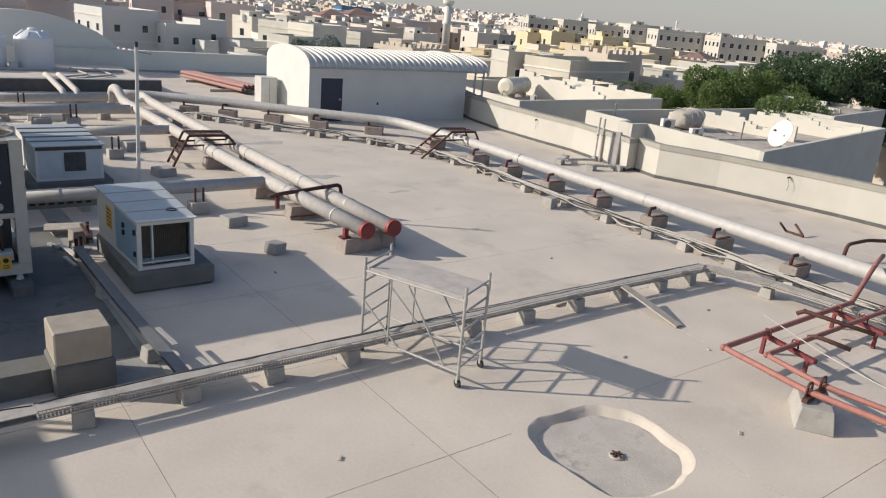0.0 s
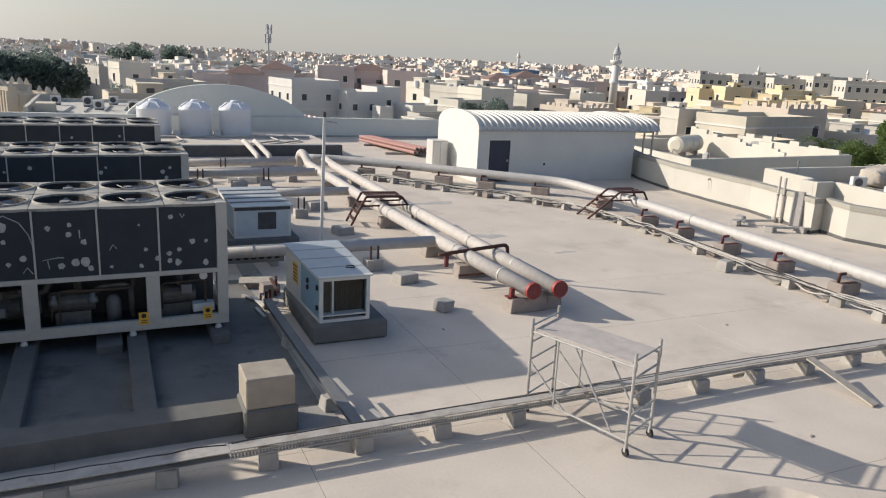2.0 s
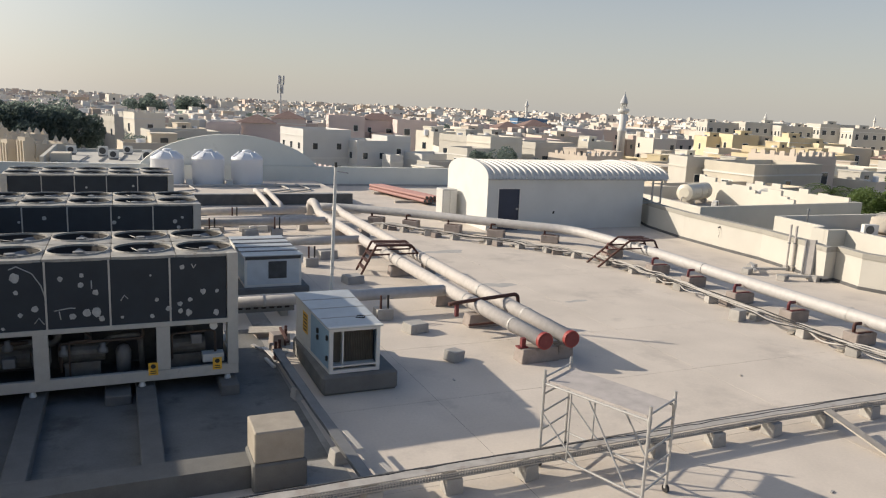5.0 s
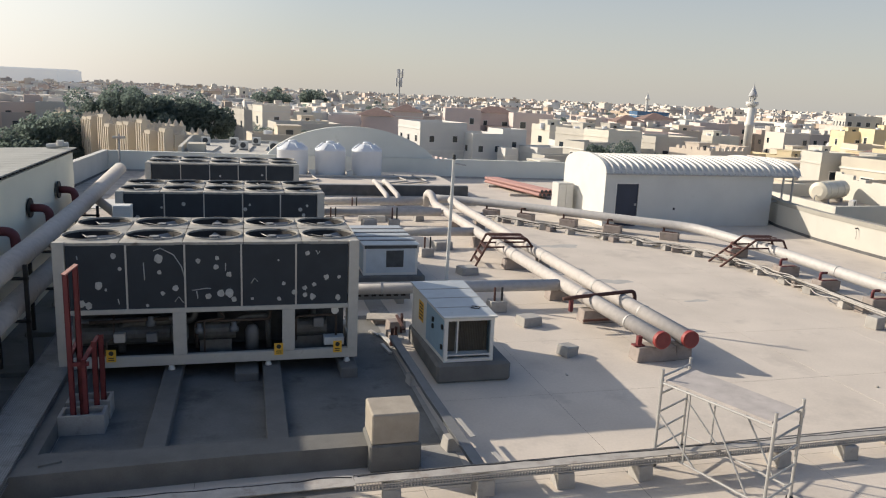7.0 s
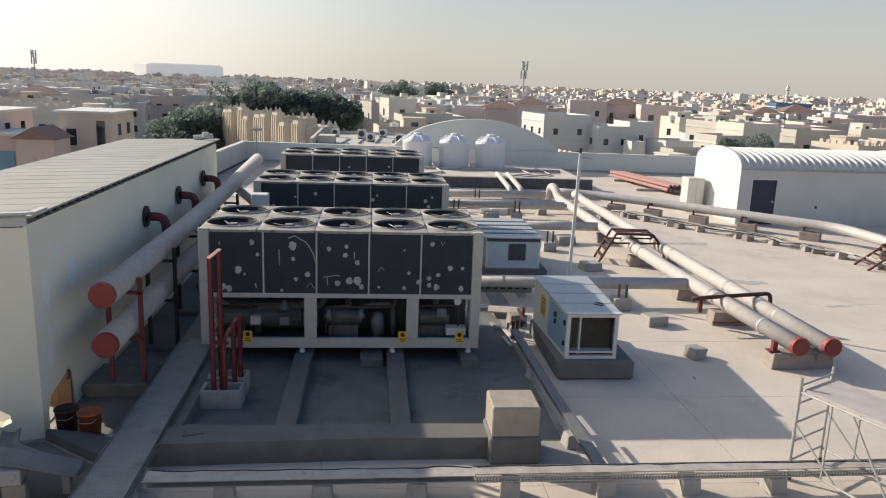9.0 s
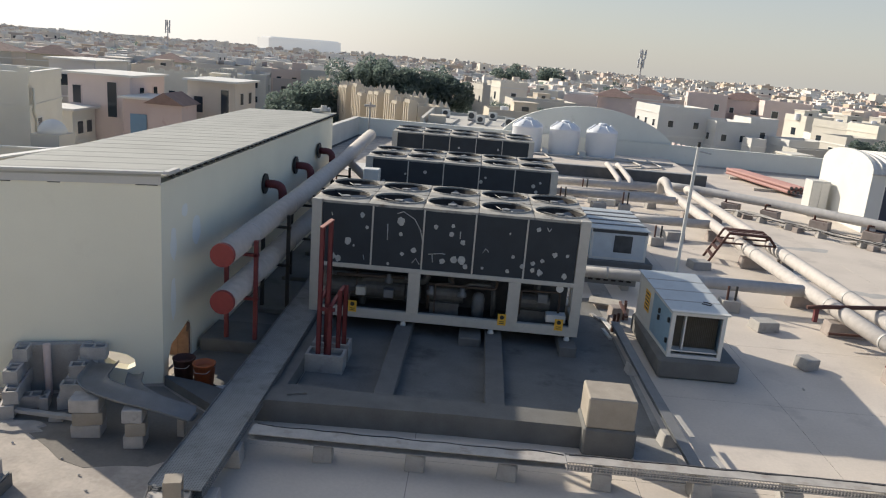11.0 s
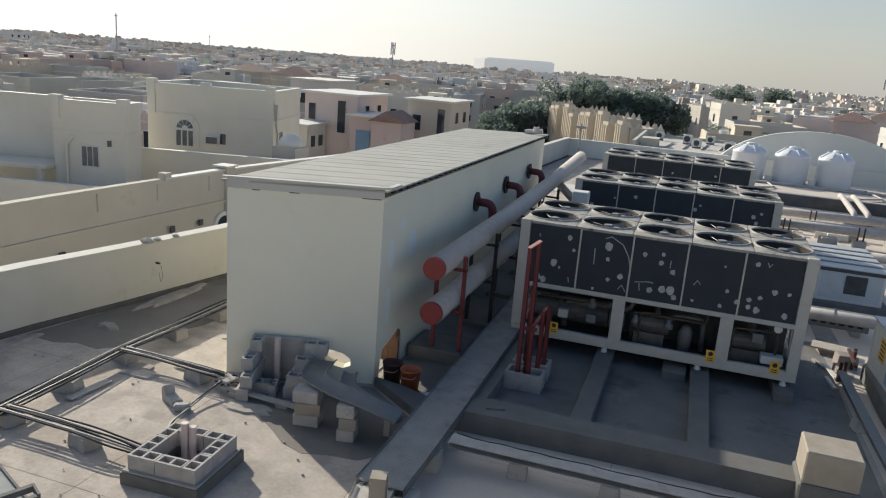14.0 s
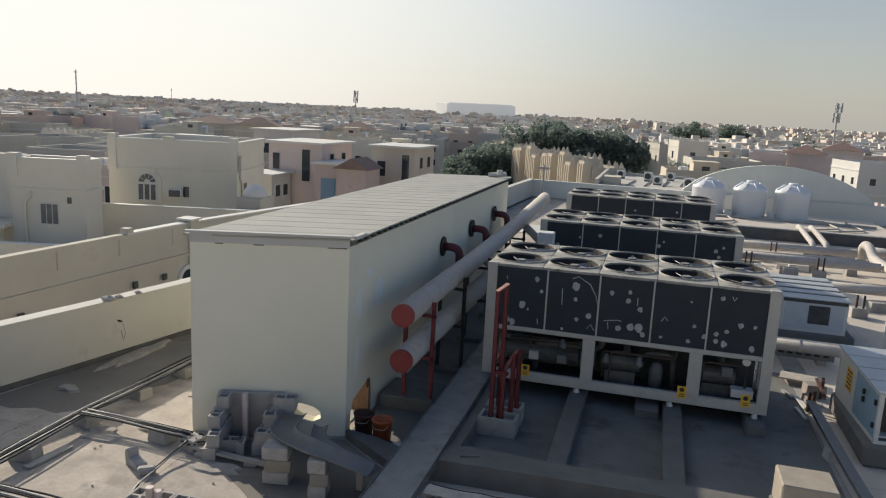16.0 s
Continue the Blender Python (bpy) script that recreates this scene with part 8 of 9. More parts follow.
for wy in (19.3, 26.3, 24.6):
    part("weep_hole", box(B(), -20.79 + (wy - 19.3) * 0.065, -20.70 + (wy - 19.3) * 0.065, wy - 0.12, wy + 0.12, -1.95, -1.7), DARK_IN, root)
bm = arch_solid(0, 0, 0.62, 0.55, -0.05, 0.08)
bmesh.ops.transform(bm, matrix=Matrix.Translation((-20.25, 27.86, -2.75)) @ Matrix.Rotation(radians(87), 4, 'Z'), verts=bm.verts)
arch = part("arched_opening", bm, WHITE_TRIM, root, "pale moulded arch surround")
bm = arch_solid(0, 0, 0.45, 0.5, -0.07, 0.05)
bmesh.ops.transform(bm, matrix=Matrix.Translation((-20.25, 27.86, -2.72)) @ Matrix.Rotation(radians(87), 4, 'Z'), verts=bm.verts)
part("pane", bm, GLASS, arch)
part("cross_wall", prism(B(), [(-20.6, 28.3), (-33, 25.0), (-33, 25.25), (-20.6, 28.55)], GROUND_Z, -1.2), PLASTERS[0], root)
part("cross_wall", prism(B(), [(-19.2, 36.5), (-30, 33.5), (-30, 33.75), (-19.2, 36.75)], GROUND_Z, -0.3), PLASTERS[0], root)
part("coping", prism(B(), [(-20.65, 28.24), (-33, 24.94), (-33, 25.31), (-20.65, 28.61)], -1.198, -1.12), WHITE_TRIM, root)
part("coping", prism(B(), [(-19.25, 36.44), (-30, 33.44), (-30, 33.81), (-19.25, 36.81)], -0.298, -0.22), WHITE_TRIM, root)

def domed_kiosk(x, y, r, top):
    """A small square block under a plain white dome."""
    root = thing("domed_kiosk", (x, y, GROUND_Z), "small white domed kiosk behind the boundary wall", "kiosk", "domed kiosks")
    zc = top - r
    part("body", box(B(), x - r * 1.05, x + r * 1.05, y - r * 1.05, y + r * 1.05, GROUND_Z, zc), PLASTERS[2], root)
    part("dome", lathe(B(), [(r * math.cos(a), r * math.sin(a)) for a in (0.0, 0.25, 0.5, 0.75, 1.0, 1.25, 1.45, 1.555)], (x, y, zc), 24), WHITE_TRIM, root)
    return root


domed_kiosk(-22.8, 38.0, 0.72, 0.95)
domed_kiosk(-33.4, 24.3, 1.5, -0.85)


def rose_villa(x0, x1, y, d, top, plaster, label, bays):
    """A villa with an overhanging roof slab; bays are tall windows (middle, sill, head, width)."""
    root = thing("villa", ((x0 + x1) / 2, y + d / 2, GROUND_Z), label, "house", "town houses")
    part("wall", box(B(), x0, x1, y, y + d, GROUND_Z, top - 0.18), plaster, root)
    part("roof_slab", box(B(), x0 - 0.35, x1 + 0.35, y - 0.35, y + d + 0.35, top - 0.178, top), WHITE_TRIM, root, "pale overhanging roof slab")
    part("band", box(B(), x0 - 0.05, x1 + 0.05, y - 0.05, y + d + 0.05, top - 2.9, top - 2.7), plaster, root)
    for mid, sill, head, w in bays:
        win = part("window", box(B(), mid - w / 2 - 0.08, mid + w / 2 + 0.08, y - 0.06, y + 0.02, sill - 0.08, head + 0.08), plaster, root)
        part("pane", box(B(), mid - w / 2, mid + w / 2, y - 0.075, y - 0.062, sill, head), GLASS, win)
    for q in range(2):
        wy = y + d * (0.3 + 0.4 * q)
        win = part("window", box(B(), x1 - 0.02, x1 + 0.05, wy - 0.5, wy + 0.5, top - 2.2, top - 1.0), plaster, root)
        part("pane", box(B(), x1 + 0.052, x1 + 0.062, wy - 0.4, wy + 0.4, top - 2.1, top - 1.1), GLASS, win)
    return root


rose_villa(-36.4, -30.9, 64.0, 7.0, 2.05, PLASTERS[3], "pale rose villa with overhanging roof slab and tall window", ((-32.5, -1.6, 1.35, 0.8), (-35.6, -0.6, 0.9, 0.7)))
rose_villa(-38.2, -33.9, 60.0, 3.6, -0.75, PLASTERS[0], "cream annex with a pale roof slab", ((-36.8, -3.0, -1.4, 1.0),))
gate = rose_villa(-30.6, -26.7, 62.0, 5.0, 0.45, BRICK_ROSE, "dark rose villa with a blue gate", ((-27.6, -2.6, -1.0, 0.7),))
part("gate", box(B(), -30.0, -28.6, 61.93, 61.99, -4.2, -0.95), BLUE_GATE, gate, "blue painted gate")
bm = B()
for yy in (60.6, 64.5):
    for px, pz in ((-28.3, 0.1), (-24.9, 0.1), (-26.6, 1.05)):
        bm.verts.new((px, yy, pz))
bm.verts.ensure_lookup_table()
v = bm.verts
for f in ((v[0], v[1], v[2]), (v[3], v[5], v[4]), (v[0], v[2], v[5], v[3]), (v[1], v[4], v[5], v[2]), (v[0], v[3], v[4], v[1])):
    bm.faces.new(f)
bmesh.ops.recalc_face_normals(bm, faces=bm.faces)
part("porch_roof", bm, TILE_RED, gate, "brown tiled porch gable")
part("porch_wall", box(B(), -28.0, -25.2, 60.9, 64.2, GROUND_Z, 0.098), BRICK_ROSE, gate)
rose_villa(-26.9, -22.6, 66.5, 6.0, 2.1, PLASTERS[4], "beige villa with roof slab and tall dark window", ((-23.5, -1.5, 1.3, 0.7), (-25.9, -0.8, 0.6, 0.8)))
rose_villa(-45.0, -40.2, 76.0, 7.0, 2.6, WHITE_BLOCK, "white villa with a flat roof slab", ((-43.4, -0.4, 1.0, 0.9), (-41.4, -0.4, 1.0, 0.9)))
rose_villa(-52.0, -46.6, 66.0, 7.0, 1.6, PLASTERS[3], "rose villa with flat roof slab and small windows", ((-50.5, -0.9, 0.4, 0.8), (-48.2, -0.9, 0.4, 0.8)))

# low neighbours to the right
CREAM = mat("cream_tank_plastic", (0.62, 0.58, 0.48), 0.5, 0, 0.08, 2, 30, 0.02)
TARP = mat("dusty_tarpaulin", (0.44, 0.40, 0.345), 0.9, 0, 0.16, 2.5, 30, 0.4, (0.33, 0.30, 0.26), 0.55, 2.0)
LOW_WALL = mat("white_low_wall_plaster", (0.57, 0.545, 0.48), 0.9, 0, 0.08, 0.6, 30, 0.08, (0.49, 0.465, 0.405), 0.62, 0.8)


def walled_roof(outline, top, deck, label):
    """A low house: body, roof deck and a parapet with copings along every side."""
    x0, y0 = outline[0]
    root = thing("low_house", (x0, y0, GROUND_Z), label, "house", "town houses")
    part("wall", prism(B(), outline, GROUND_Z, deck - 0.02), LOW_WALL, root)
    inner = offset(outline[-1:] + outline + outline[:1], 0.24)[1:-1]
    part("roof_deck", prism(B(), inner, deck - 0.018, deck), SCREED_OLD, root, "dusty grey roof deck")
    n = len(outline)
    for i in range(n):
        a, b = Vector(outline[i]), Vector(outline[(i + 1) % n])
        t = (b - a).normalized()
        m = Vector((-t.y, t.x)) * 0.22
        c = Vector(outline[(i + 2) % n]) - b
        e = b - t * (0.222 if t.x * c.y - t.y * c.x > 0 else 0.0)
        part("parapet", prism(B(), [a, e, e + m, a + m], deck - 0.018 if i % 2 else deck - 0.017, top), LOW_WALL, root)
    return root


def stepped_wall(x0, y0, x1, y1, z0, tops, label):
    """A free-standing wall whose head goes up and down in steps."""
    root = thing("stepped_wall", (x0, y0, z0), label, "wall", "stepped walls")
    a, b = Vector((x0, y0)), Vector((x1, y1))
    n, step = len(tops), (b - a) / len(tops)
    m = Vector((-step.y, step.x)).normalized() * 0.11
    for k, zt in enumerate(tops):
        p, q = a + step * k, a + step * (k + 1)
        part("step", prism(B(), [p + m, q + m, q - m, p - m], z0, zt), LOW_WALL, root)
    return root


def lying_tank(x, y, z, length, r, turn, material, label):
    root = thing("roof_tank", (x, y, z), label, "water tank", "roof tanks")
    u = Vector((math.cos(radians(turn)), math.sin(radians(turn)), 0))
    c = Vector((x, y, z + r + 0.22))
    part("shell", rod(B(), c - u * length / 2, c + u * length / 2, r, 22), material, root)
    for s in (-1, 1):
        part("end_cap", rod(B(), c + u * s * length / 2, c + u * s * (length / 2 + 0.1), r, 22, r * 0.6) if s > 0 else rod(B(), c + u * s * (length / 2 + 0.1), c + u * s * length / 2, r * 0.6, 22, r), material, root)
    for q in (-0.3, 0.0, 0.3):
        part("hoop", rod(B(), c + u * (q * length - 0.05), c + u * (q * length + 0.05), r * 1.03, 22), material, root)
    for q in (-0.3, 0.3):
        p = c + u * q * length
        part("cradle", box(B(), p.x - 0.12, p.x + 0.12, p.y - r * 0.8, p.y + r * 0.8, z, z + 0.3, 0.0, turn), CONCRETE, root)
    part("outlet_pipe", tube(B(), [c - u * (length / 2 + 0.05) - Vector((0, 0, r * 0.5)), c - u * (length / 2 + 0.4) - Vector((0, 0, r * 0.5)), c - u * (length / 2 + 0.4) - Vector((0, 0, r + 0.15))], 0.04, 8, 0.1), PVC, root)
    return root


def covered_tank(x, y, z):
    """A tank wrapped in a slack tarpaulin with ropes."""
    root = thing("roof_tank", (x, y, z), "water tank wrapped in a slack dusty tarpaulin", "water tank", "roof tanks")
    bm = B()
    bmesh.ops.create_uvsphere(bm, u_segments=28, v_segments=16, radius=1.0)
    for v in bm.verts:
        c = v.co.copy()
        k = [math.copysign(abs(w) ** 0.55, w) for w in c]
        fold = 1 + 0.05 * math.sin(9 * c.x + 4 * c.z) + 0.05 * math.sin(7 * c.y - 5 * c.z + 1)
        v.co = Vector((x + k[0] * 1.15 * fold, y + k[1] * 0.75 * fold, z + 0.58 + k[2] * 0.56 * fold + (0.12 * math.sin(4 * c.x) if c.z > 0.3 else 0)))
    for f in bm.faces:
        f.smooth = True
    part("tarpaulin", bm, TARP, root)
    for dx in (-0.55, 0.1, 0.65):
        part("rope", tube(B(), [(x + dx, y - 0.86, z + 0.05), (x + dx, y - 0.84, z + 0.95), (x + dx, y - 0.4, z + 1.26), (x + dx + 0.05, y + 0.5, z + 1.24), (x + dx, y + 0.86, z + 0.2)], 0.02, 6, 0.2), PVC, root)
    return root


def roof_dish(x, y, z, r, up, turn):
    root = thing("satellite_dish", (x, y, z), "white satellite dish on a short pole", "satellite dish", "satellite dishes")
    m = Matrix.Translation((x, y, z + up)) @ Matrix.Rotation(radians(turn), 4, 'Z') @ Matrix.Rotation(radians(68), 4, 'X')
    bm = lathe(B(), [(0.03 * r, 0.0), (0.37 * r, 0.037 * r), (0.73 * r, 0.13 * r), (r, 0.26 * r), (0.98 * r, 0.28 * r), (0.7 * r, 0.155 * r), (0.35 * r, 0.06 * r), (0.03 * r, 0.022 * r)], (0, 0, 0), 28)
    bmesh.ops.transform(bm, matrix=m, verts=bm.verts)
    bowl = part("bowl", bm, AHU_WHITE, root)
    part("feed_horn", rod(B(), m @ Vector((0, 0, 0.74 * r)), m @ Vector((0, 0, 0.9 * r)), 0.07, 10), MACHINE, bowl)
    part("pole", rod(B(), (x, y, z), (x, y, z + up), 0.05, 10), GALV, root)
    part("foot_plate", box(B(), x - 0.25, x + 0.25, y - 0.25, y + 0.25, z, z + 0.06), CONCRETE, root)
    return root


def roof_cooler(x, y, z, turn, hh=0.62):
    root = thing("air_conditioner", (x, y, z), "white outdoor cooler unit on feet", "air conditioner", "roof coolers")
    m = Matrix.Translation((x, y, z)) @ Matrix.Rotation(radians(turn), 4, 'Z')

    def put(name, bm, material, parent, label=""):
        bmesh.ops.transform(bm, matrix=m, verts=bm.verts)
        return part(name, bm, material, parent, label)
    body = put("casing", box(B(), -0.42, 0.42, -0.16, 0.16, 0.1, 0.1 + hh, 0.02), AHU_WHITE, root)
    put("fan_grille", rod(B(), (-0.08, -0.178, 0.1 + hh / 2), (-0.08, -0.162, 0.1 + hh / 2), hh * 0.4, 18), MACHINE, body)
    for s in (-0.3, 0.3):
        put("foot", box(B(), s - 0.05, s + 0.05, -0.18, 0.18, 0, 0.098), GALV_DARK, root)
    return root


walled_roof([(32.5, 18.8), (53.0, 22.4), (52.0, 30.95), (33.6, 31.1), (33.15, 27.6), (32.2, 27.4), (32.2, 26.4), (33.4, 26.35)], 0.35, -0.5, "white low house with a flat roof and plain parapet")
stepped_wall(43.3, 30.55, 44.0, 23.6, -0.498, (-0.15, 0.1, 0.42, 0.42, 0.3, 0.66, 0.66, 0.66, 0.45, 0.28, 0.12, -0.12, 0.06, 0.34, 0.55, 0.5, 0.44), "white stepped wall standing on the low roof")
stepped_wall(48.6, 29.6, 49.2, 22.2, -0.498, (0.2, 0.45, 0.3, 0.5, 0.35, 0.2, 0.45, 0.6, 0.45, 0.2, 0.05, 0.3, 0.45, 0.55), "white stepped wall at the low roof's far side")
covered_tank(40.2, 28.8, -0.5)
roof_cooler(37.9, 28.4, -0.5, -20, 0.6)
roof_cooler(38.3, 26.6, -0.5, -15, 0.34)
roof_dish(39.95, 22.2, -0.5, 0.80, 0.82, -108)
for x0, y0, x1, y1 in ((38.5, 25.2, 42.8, 24.4), (36.0, 29.8, 39.0, 28.0), (40.6, 21.2, 43.0, 25.5), (41.5, 26.2, 42.9, 28.2)):
    solid("roof_pipe", rod(B(), (x0, y0, -0.46), (x1, y1, -0.46), 0.04, 8), PVC, "pale pipe lying along a low roof", "pipe", "neighbour roof pipes")
for x0, y0, hh in ((40.5, 25.0, 0.95), (35.6, 30.6, 1.2)):
    root = thing("vent_pipe", (x0, y0, -0.5), "thin grey vent pipe standing on a low roof", "vent pipe", "vent pipes")
    part("pipe", rod(B(), (x0, y0, -0.5), (x0, y0, hh - 0.5), 0.04, 8), GALV_DARK, root)
    part("cowl", rod(B(), (x0, y0, hh - 0.5), (x0, y0, hh - 0.4), 0.08, 10, 0.05), GALV_DARK, root)
walled_roof([(31.85, 35.1), (47.2, 36.1), (46.7, 46.6), (33.2, 46.0)], 0.3, -0.6, "white low house with a long plain parapet")
stepped_wall(41.2, 45.6, 41.2, 36.5, -0.598, (1.3, 1.2, 1.2, 0.9, 1.0, 0.8, 0.92, 0.92, 0.92, 0.7, 0.5, 0.72, 0.95, 0.95, 0.6, 0.45), "white stepped wall standing on the low roof")
stepped_wall(46.3, 45.8, 46.55, 36.6, -0.598, (0.6, 0.85, 0.6, 0.85, 0.5, 0.5, 0.75, 0.45, 0.6, 0.55, 0.55), "white stepped wall at the roof's edge")
lying_tank(38.6, 43.2, -0.6, 3.4, 0.62, 24, CREAM, "cream horizontal water tank on cradles")
roof_dish(41.9, 39.8, -0.6, 0.6, 0.85, -50)
roof_cooler(38.2, 40.6, -0.6, 35, 0.4)
roof_cooler(43.6, 42.0, -0.6, 8)
for x0, y0, x1, y1 in ((33.8, 38.2, 40.6, 39.0), (34.5, 40.5, 36.0, 43.0)):
    solid("roof_pipe", rod(B(), (x0, y0, -0.56), (x1, y1, -0.56), 0.045, 8), PVC, "pale pipe lying along a low roof", "pipe", "neighbour roof pipes")
walled_roof([(55.2, 27.0), (69.0, 29.5), (68.0, 37.0), (55.0, 35.5)], 0.35, 0.08, "white low house with a plain flat roof beside the trees")
stepped_wall(60.5, 29.2, 60.2, 35.2, 0.082, (0.5, 0.9, 0.7, 0.9, 0.5), "short white stepped wall on a flat roof")
house(61.0, 58.3, 11.0, 6.0, 1.4, 8, SAND, "cream flat-roofed house with narrow windows", 3, True, False, False, 21)
house(71.5, 64.2, 8.0, 6, 1.9, 10, PLASTERS[4], "beige house with a crenellated parapet", 3, True, True, False, 23)
house(55.4, 62.9, 3.0, 3.4, 1.6, -8, PLASTERS[2], "white narrow house beside the hut", 3, True, False, False, 22)
house(50.5, 52.0, 15.0, 5.5, -0.3, 8, PLASTERS[1], "low beige house with a plain parapet", 3, False, False, False, 24)

# landmark houses beyond the far parapet
house(27.5, 114.4, 7.7, 9, 1.45, 10, WHITE_BLOCK, "white three-storey block with small windows", 3, True, False, False, 31)
house(34.3, 112.2, 5.6, 8, 0.05, 10, WHITE_BLOCK, "white three-storey block with small windows", 3, True, False, False, 32)
house(39.2, 112.5, 4.2, 5, 0.75, 10, WHITE_BLOCK, "white three-storey block with small windows", 3, True, False, False, 34)
house(37.0, 105.4, 2.1, 2.4, -1.75, 10, WHITE_BLOCK, "cream stair house with a dark doorway", 3, False, False, False, 33)
house(44.0, 108.5, 6.0, 5.5, -1.6, 12, WHITE_BLOCK, "white low house with a pale hipped roof", 3, True, False, False, 35)
house(47.5, 101.0, 4.6, 5.0, -0.2, 12, PLASTERS[2], "white block beside the hipped house", 3, True, False, False, 36)
house(43.0, 97.0, 10.0, 3.0, -1.9, 12, PLASTERS[2], "long low white roof with a plain parapet", 3, False, False, False, 37)
house(3.6, 86.5, 7.6, 5.5, 0.55, 6, PLASTERS[1], "cream flat-roofed house with roof clutter", 3, True, False, True, 38)
house(4.0, 142.0, 5.2, 6.0, 2.3, 16, PLASTERS[0], "sunlit cream house with peaked parapets", 3, True, "peaks", False, 39)
for k in range(7):
    hh = 1.0 + 0.5 * (k % 2)
    root = house(-6.4 - k * 2.45, 74.2 + k * 4.5, 3.5, 4.4, hh, 33, PLASTERS[1], "beige row house with peaked parapet and stepped bays", 3, True, "peaks", False, 40 + k)
    hh -= GROUND_Z
    for by, up in ((-1.45, 0.55), (1.4, 0.2)):
        bm = B()
        box(bm, -2.55, -1.752, by - 0.55, by + 0.55, 0, hh + up)
        for qy in (by - 0.4, by + 0.4):
            rod(bm, (-2.2, qy, hh + up), (-2.2, qy, hh + up + 0.5), 0.27, 4, 0.05)
        for qy in (by - 0.45, by, by + 0.45):
            box(bm, -2.68, -2.552, qy - 0.09, qy + 0.09, 0, hh + up - 0.3)
        bay = part("bay", bm, PLASTERS[1], root, "projecting stepped bay")
        for s in (1, 2):
            part("bay_window", box(B(), -2.60, -2.552, by + 0.12, by + 0.34, hh * (0.28 * s + 0.16), hh * (0.28 * s + 0.26)), GLASS, bay)
# long white apartment blocks and the yellow villas before them
for b0, d0, w0, tp in ((43.4, 268, 13, 4.4), (45.9, 266, 13, 4.9), (48.1, 262, 12, 4.3), (50.3, 260, 10, 5.4), (53.0, 255, 17, 4.6), (57.0, 250, 15, 4.2), (60.5, 250, 14, 3.6)):
    house(d0 * math.sin(radians(b0)), d0 * math.cos(radians(b0)), w0, 11, tp, -b0 * 0.55, PLASTERS[2], "white apartment block with rows of small windows", 4, True, False, True, 70 + int(b0))
for b0, d0, tp in ((42.9, 192, 1.4), (44.6, 188, 2.2), (46.8, 190, 1.2), (48.2, 186, 2.2), (50.0, 186, 1.3), (51.5, 180, 0.9), (53.5, 182, 0.6), (43.8, 172, -0.6), (46.3, 170, -0.9), (49.0, 168, -0.8)):
    house(d0 * math.sin(radians(b0)), d0 * math.cos(radians(b0)), 6.2, 7, tp, -18, PLASTERS[5 if tp > 1.25 else 1], "yellow plastered villa with a stair box" if tp > 1.25 else "beige plastered villa with a stair box", 3, True, False, tp > 1, 90 + int(b0 * 2))
# salmon houses with red-brown roofs
for b0, d0, tp, w0, rf in ((7.0, 135, 1.2, 5.5, ""), (9.3, 142, 1.2, 6.5, "hip"), (11.6, 165, 1.6, 7, "hip"), (15.8, 172, 2.6, 8, ""), (18.2, 178, 1.8, 9, "hip"), (21.0, 172, 2.2, 9, ""), (26.0, 190, 1.6, 7, ""), (28.0, 182, 1.2, 6.5, "hip"), (30.0, 186, 1.9, 7, "hip"), (32.2, 180, 1.0, 7, ""), (33.8, 190, 1.6, 7, "")):
    house(d0 * math.sin(radians(b0)), d0 * math.cos(radians(b0)), w0, 6.5, tp, -10, PLASTERS[3], "salmon plastered villa with dark roof edge", 3, True, False, False, 200 + int(b0 * 3), roof=rf)
house(224 * math.sin(radians(29.6)), 224 * math.cos(radians(29.6)), 9, 8, 3.2, -12, BLUE_GLASS, "shop block with a blue glass front", 3, False, False, False, 240)
dm = thing("mosque_dome", (134.2, 148.1, GROUND_Z), "grey dome on a low white drum", "dome")
part("drum", lathe(B(), [(2.7, 0), (2.7, 6.4), (2.5, 6.5)], (134.2, 148.1, GROUND_Z), 20), WHITE_TRIM, dm)
part("dome_shell", lathe(B(), [(2.6, 6.5), (2.5, 7.2), (2.0, 8.0), (1.2, 8.6), (0.3, 8.85), (0.05, 9.3)], (134.2, 148.1, GROUND_Z), 20), HAZE_GREY, dm)
# flat roof with coolers just behind the far parapet
root = thing("flat_roof_house", (-1.5, 65.5, GROUND_Z), "white flat-roofed house with cooler units on its roof", "house", "town houses")
part("wall", box(B(), -5.4, 2.6, 58.8, 73.0, GROUND_Z, 0.35), PLASTERS[2], root)
for a, b, c, d, zt in ((-5.4, 2.6, 58.8, 59.0, 0.45), (-5.4, -5.15, 59.002, 73.0, 0.95), (2.4, 2.6, 59.002, 73.0, 0.5), (-5.148, 2.398, 72.75, 73.0, 0.6)):
    part("parapet", box(B(), a, b, c, d, 0.352, zt), PLASTERS[2], root)
for cx, cy, hh in ((-3.9, 69.0, 0.6), (-1.5, 67.5, 0.7), (-0.7, 64.6, 0.6), (0.4, 70.0, 0.6), (1.7, 62.6, 0.75)):
    ac = part("air_conditioner", box(B(), cx - 0.38, cx + 0.38, cy - 0.2, cy + 0.15, 0.47, 0.47 + hh, 0.02), AHU_WHITE, root)
    part("fan_grille", rod(B(), (cx - 0.05, cy - 0.212, 0.47 + hh * 0.5), (cx - 0.05, cy - 0.202, 0.47 + hh * 0.5), hh * 0.38, 16), DARK_IN, ac)
    part("stand", box(B(), cx - 0.34, cx + 0.34, cy - 0.15, cy + 0.1, 0.352, 0.468), GALV_DARK, ac)
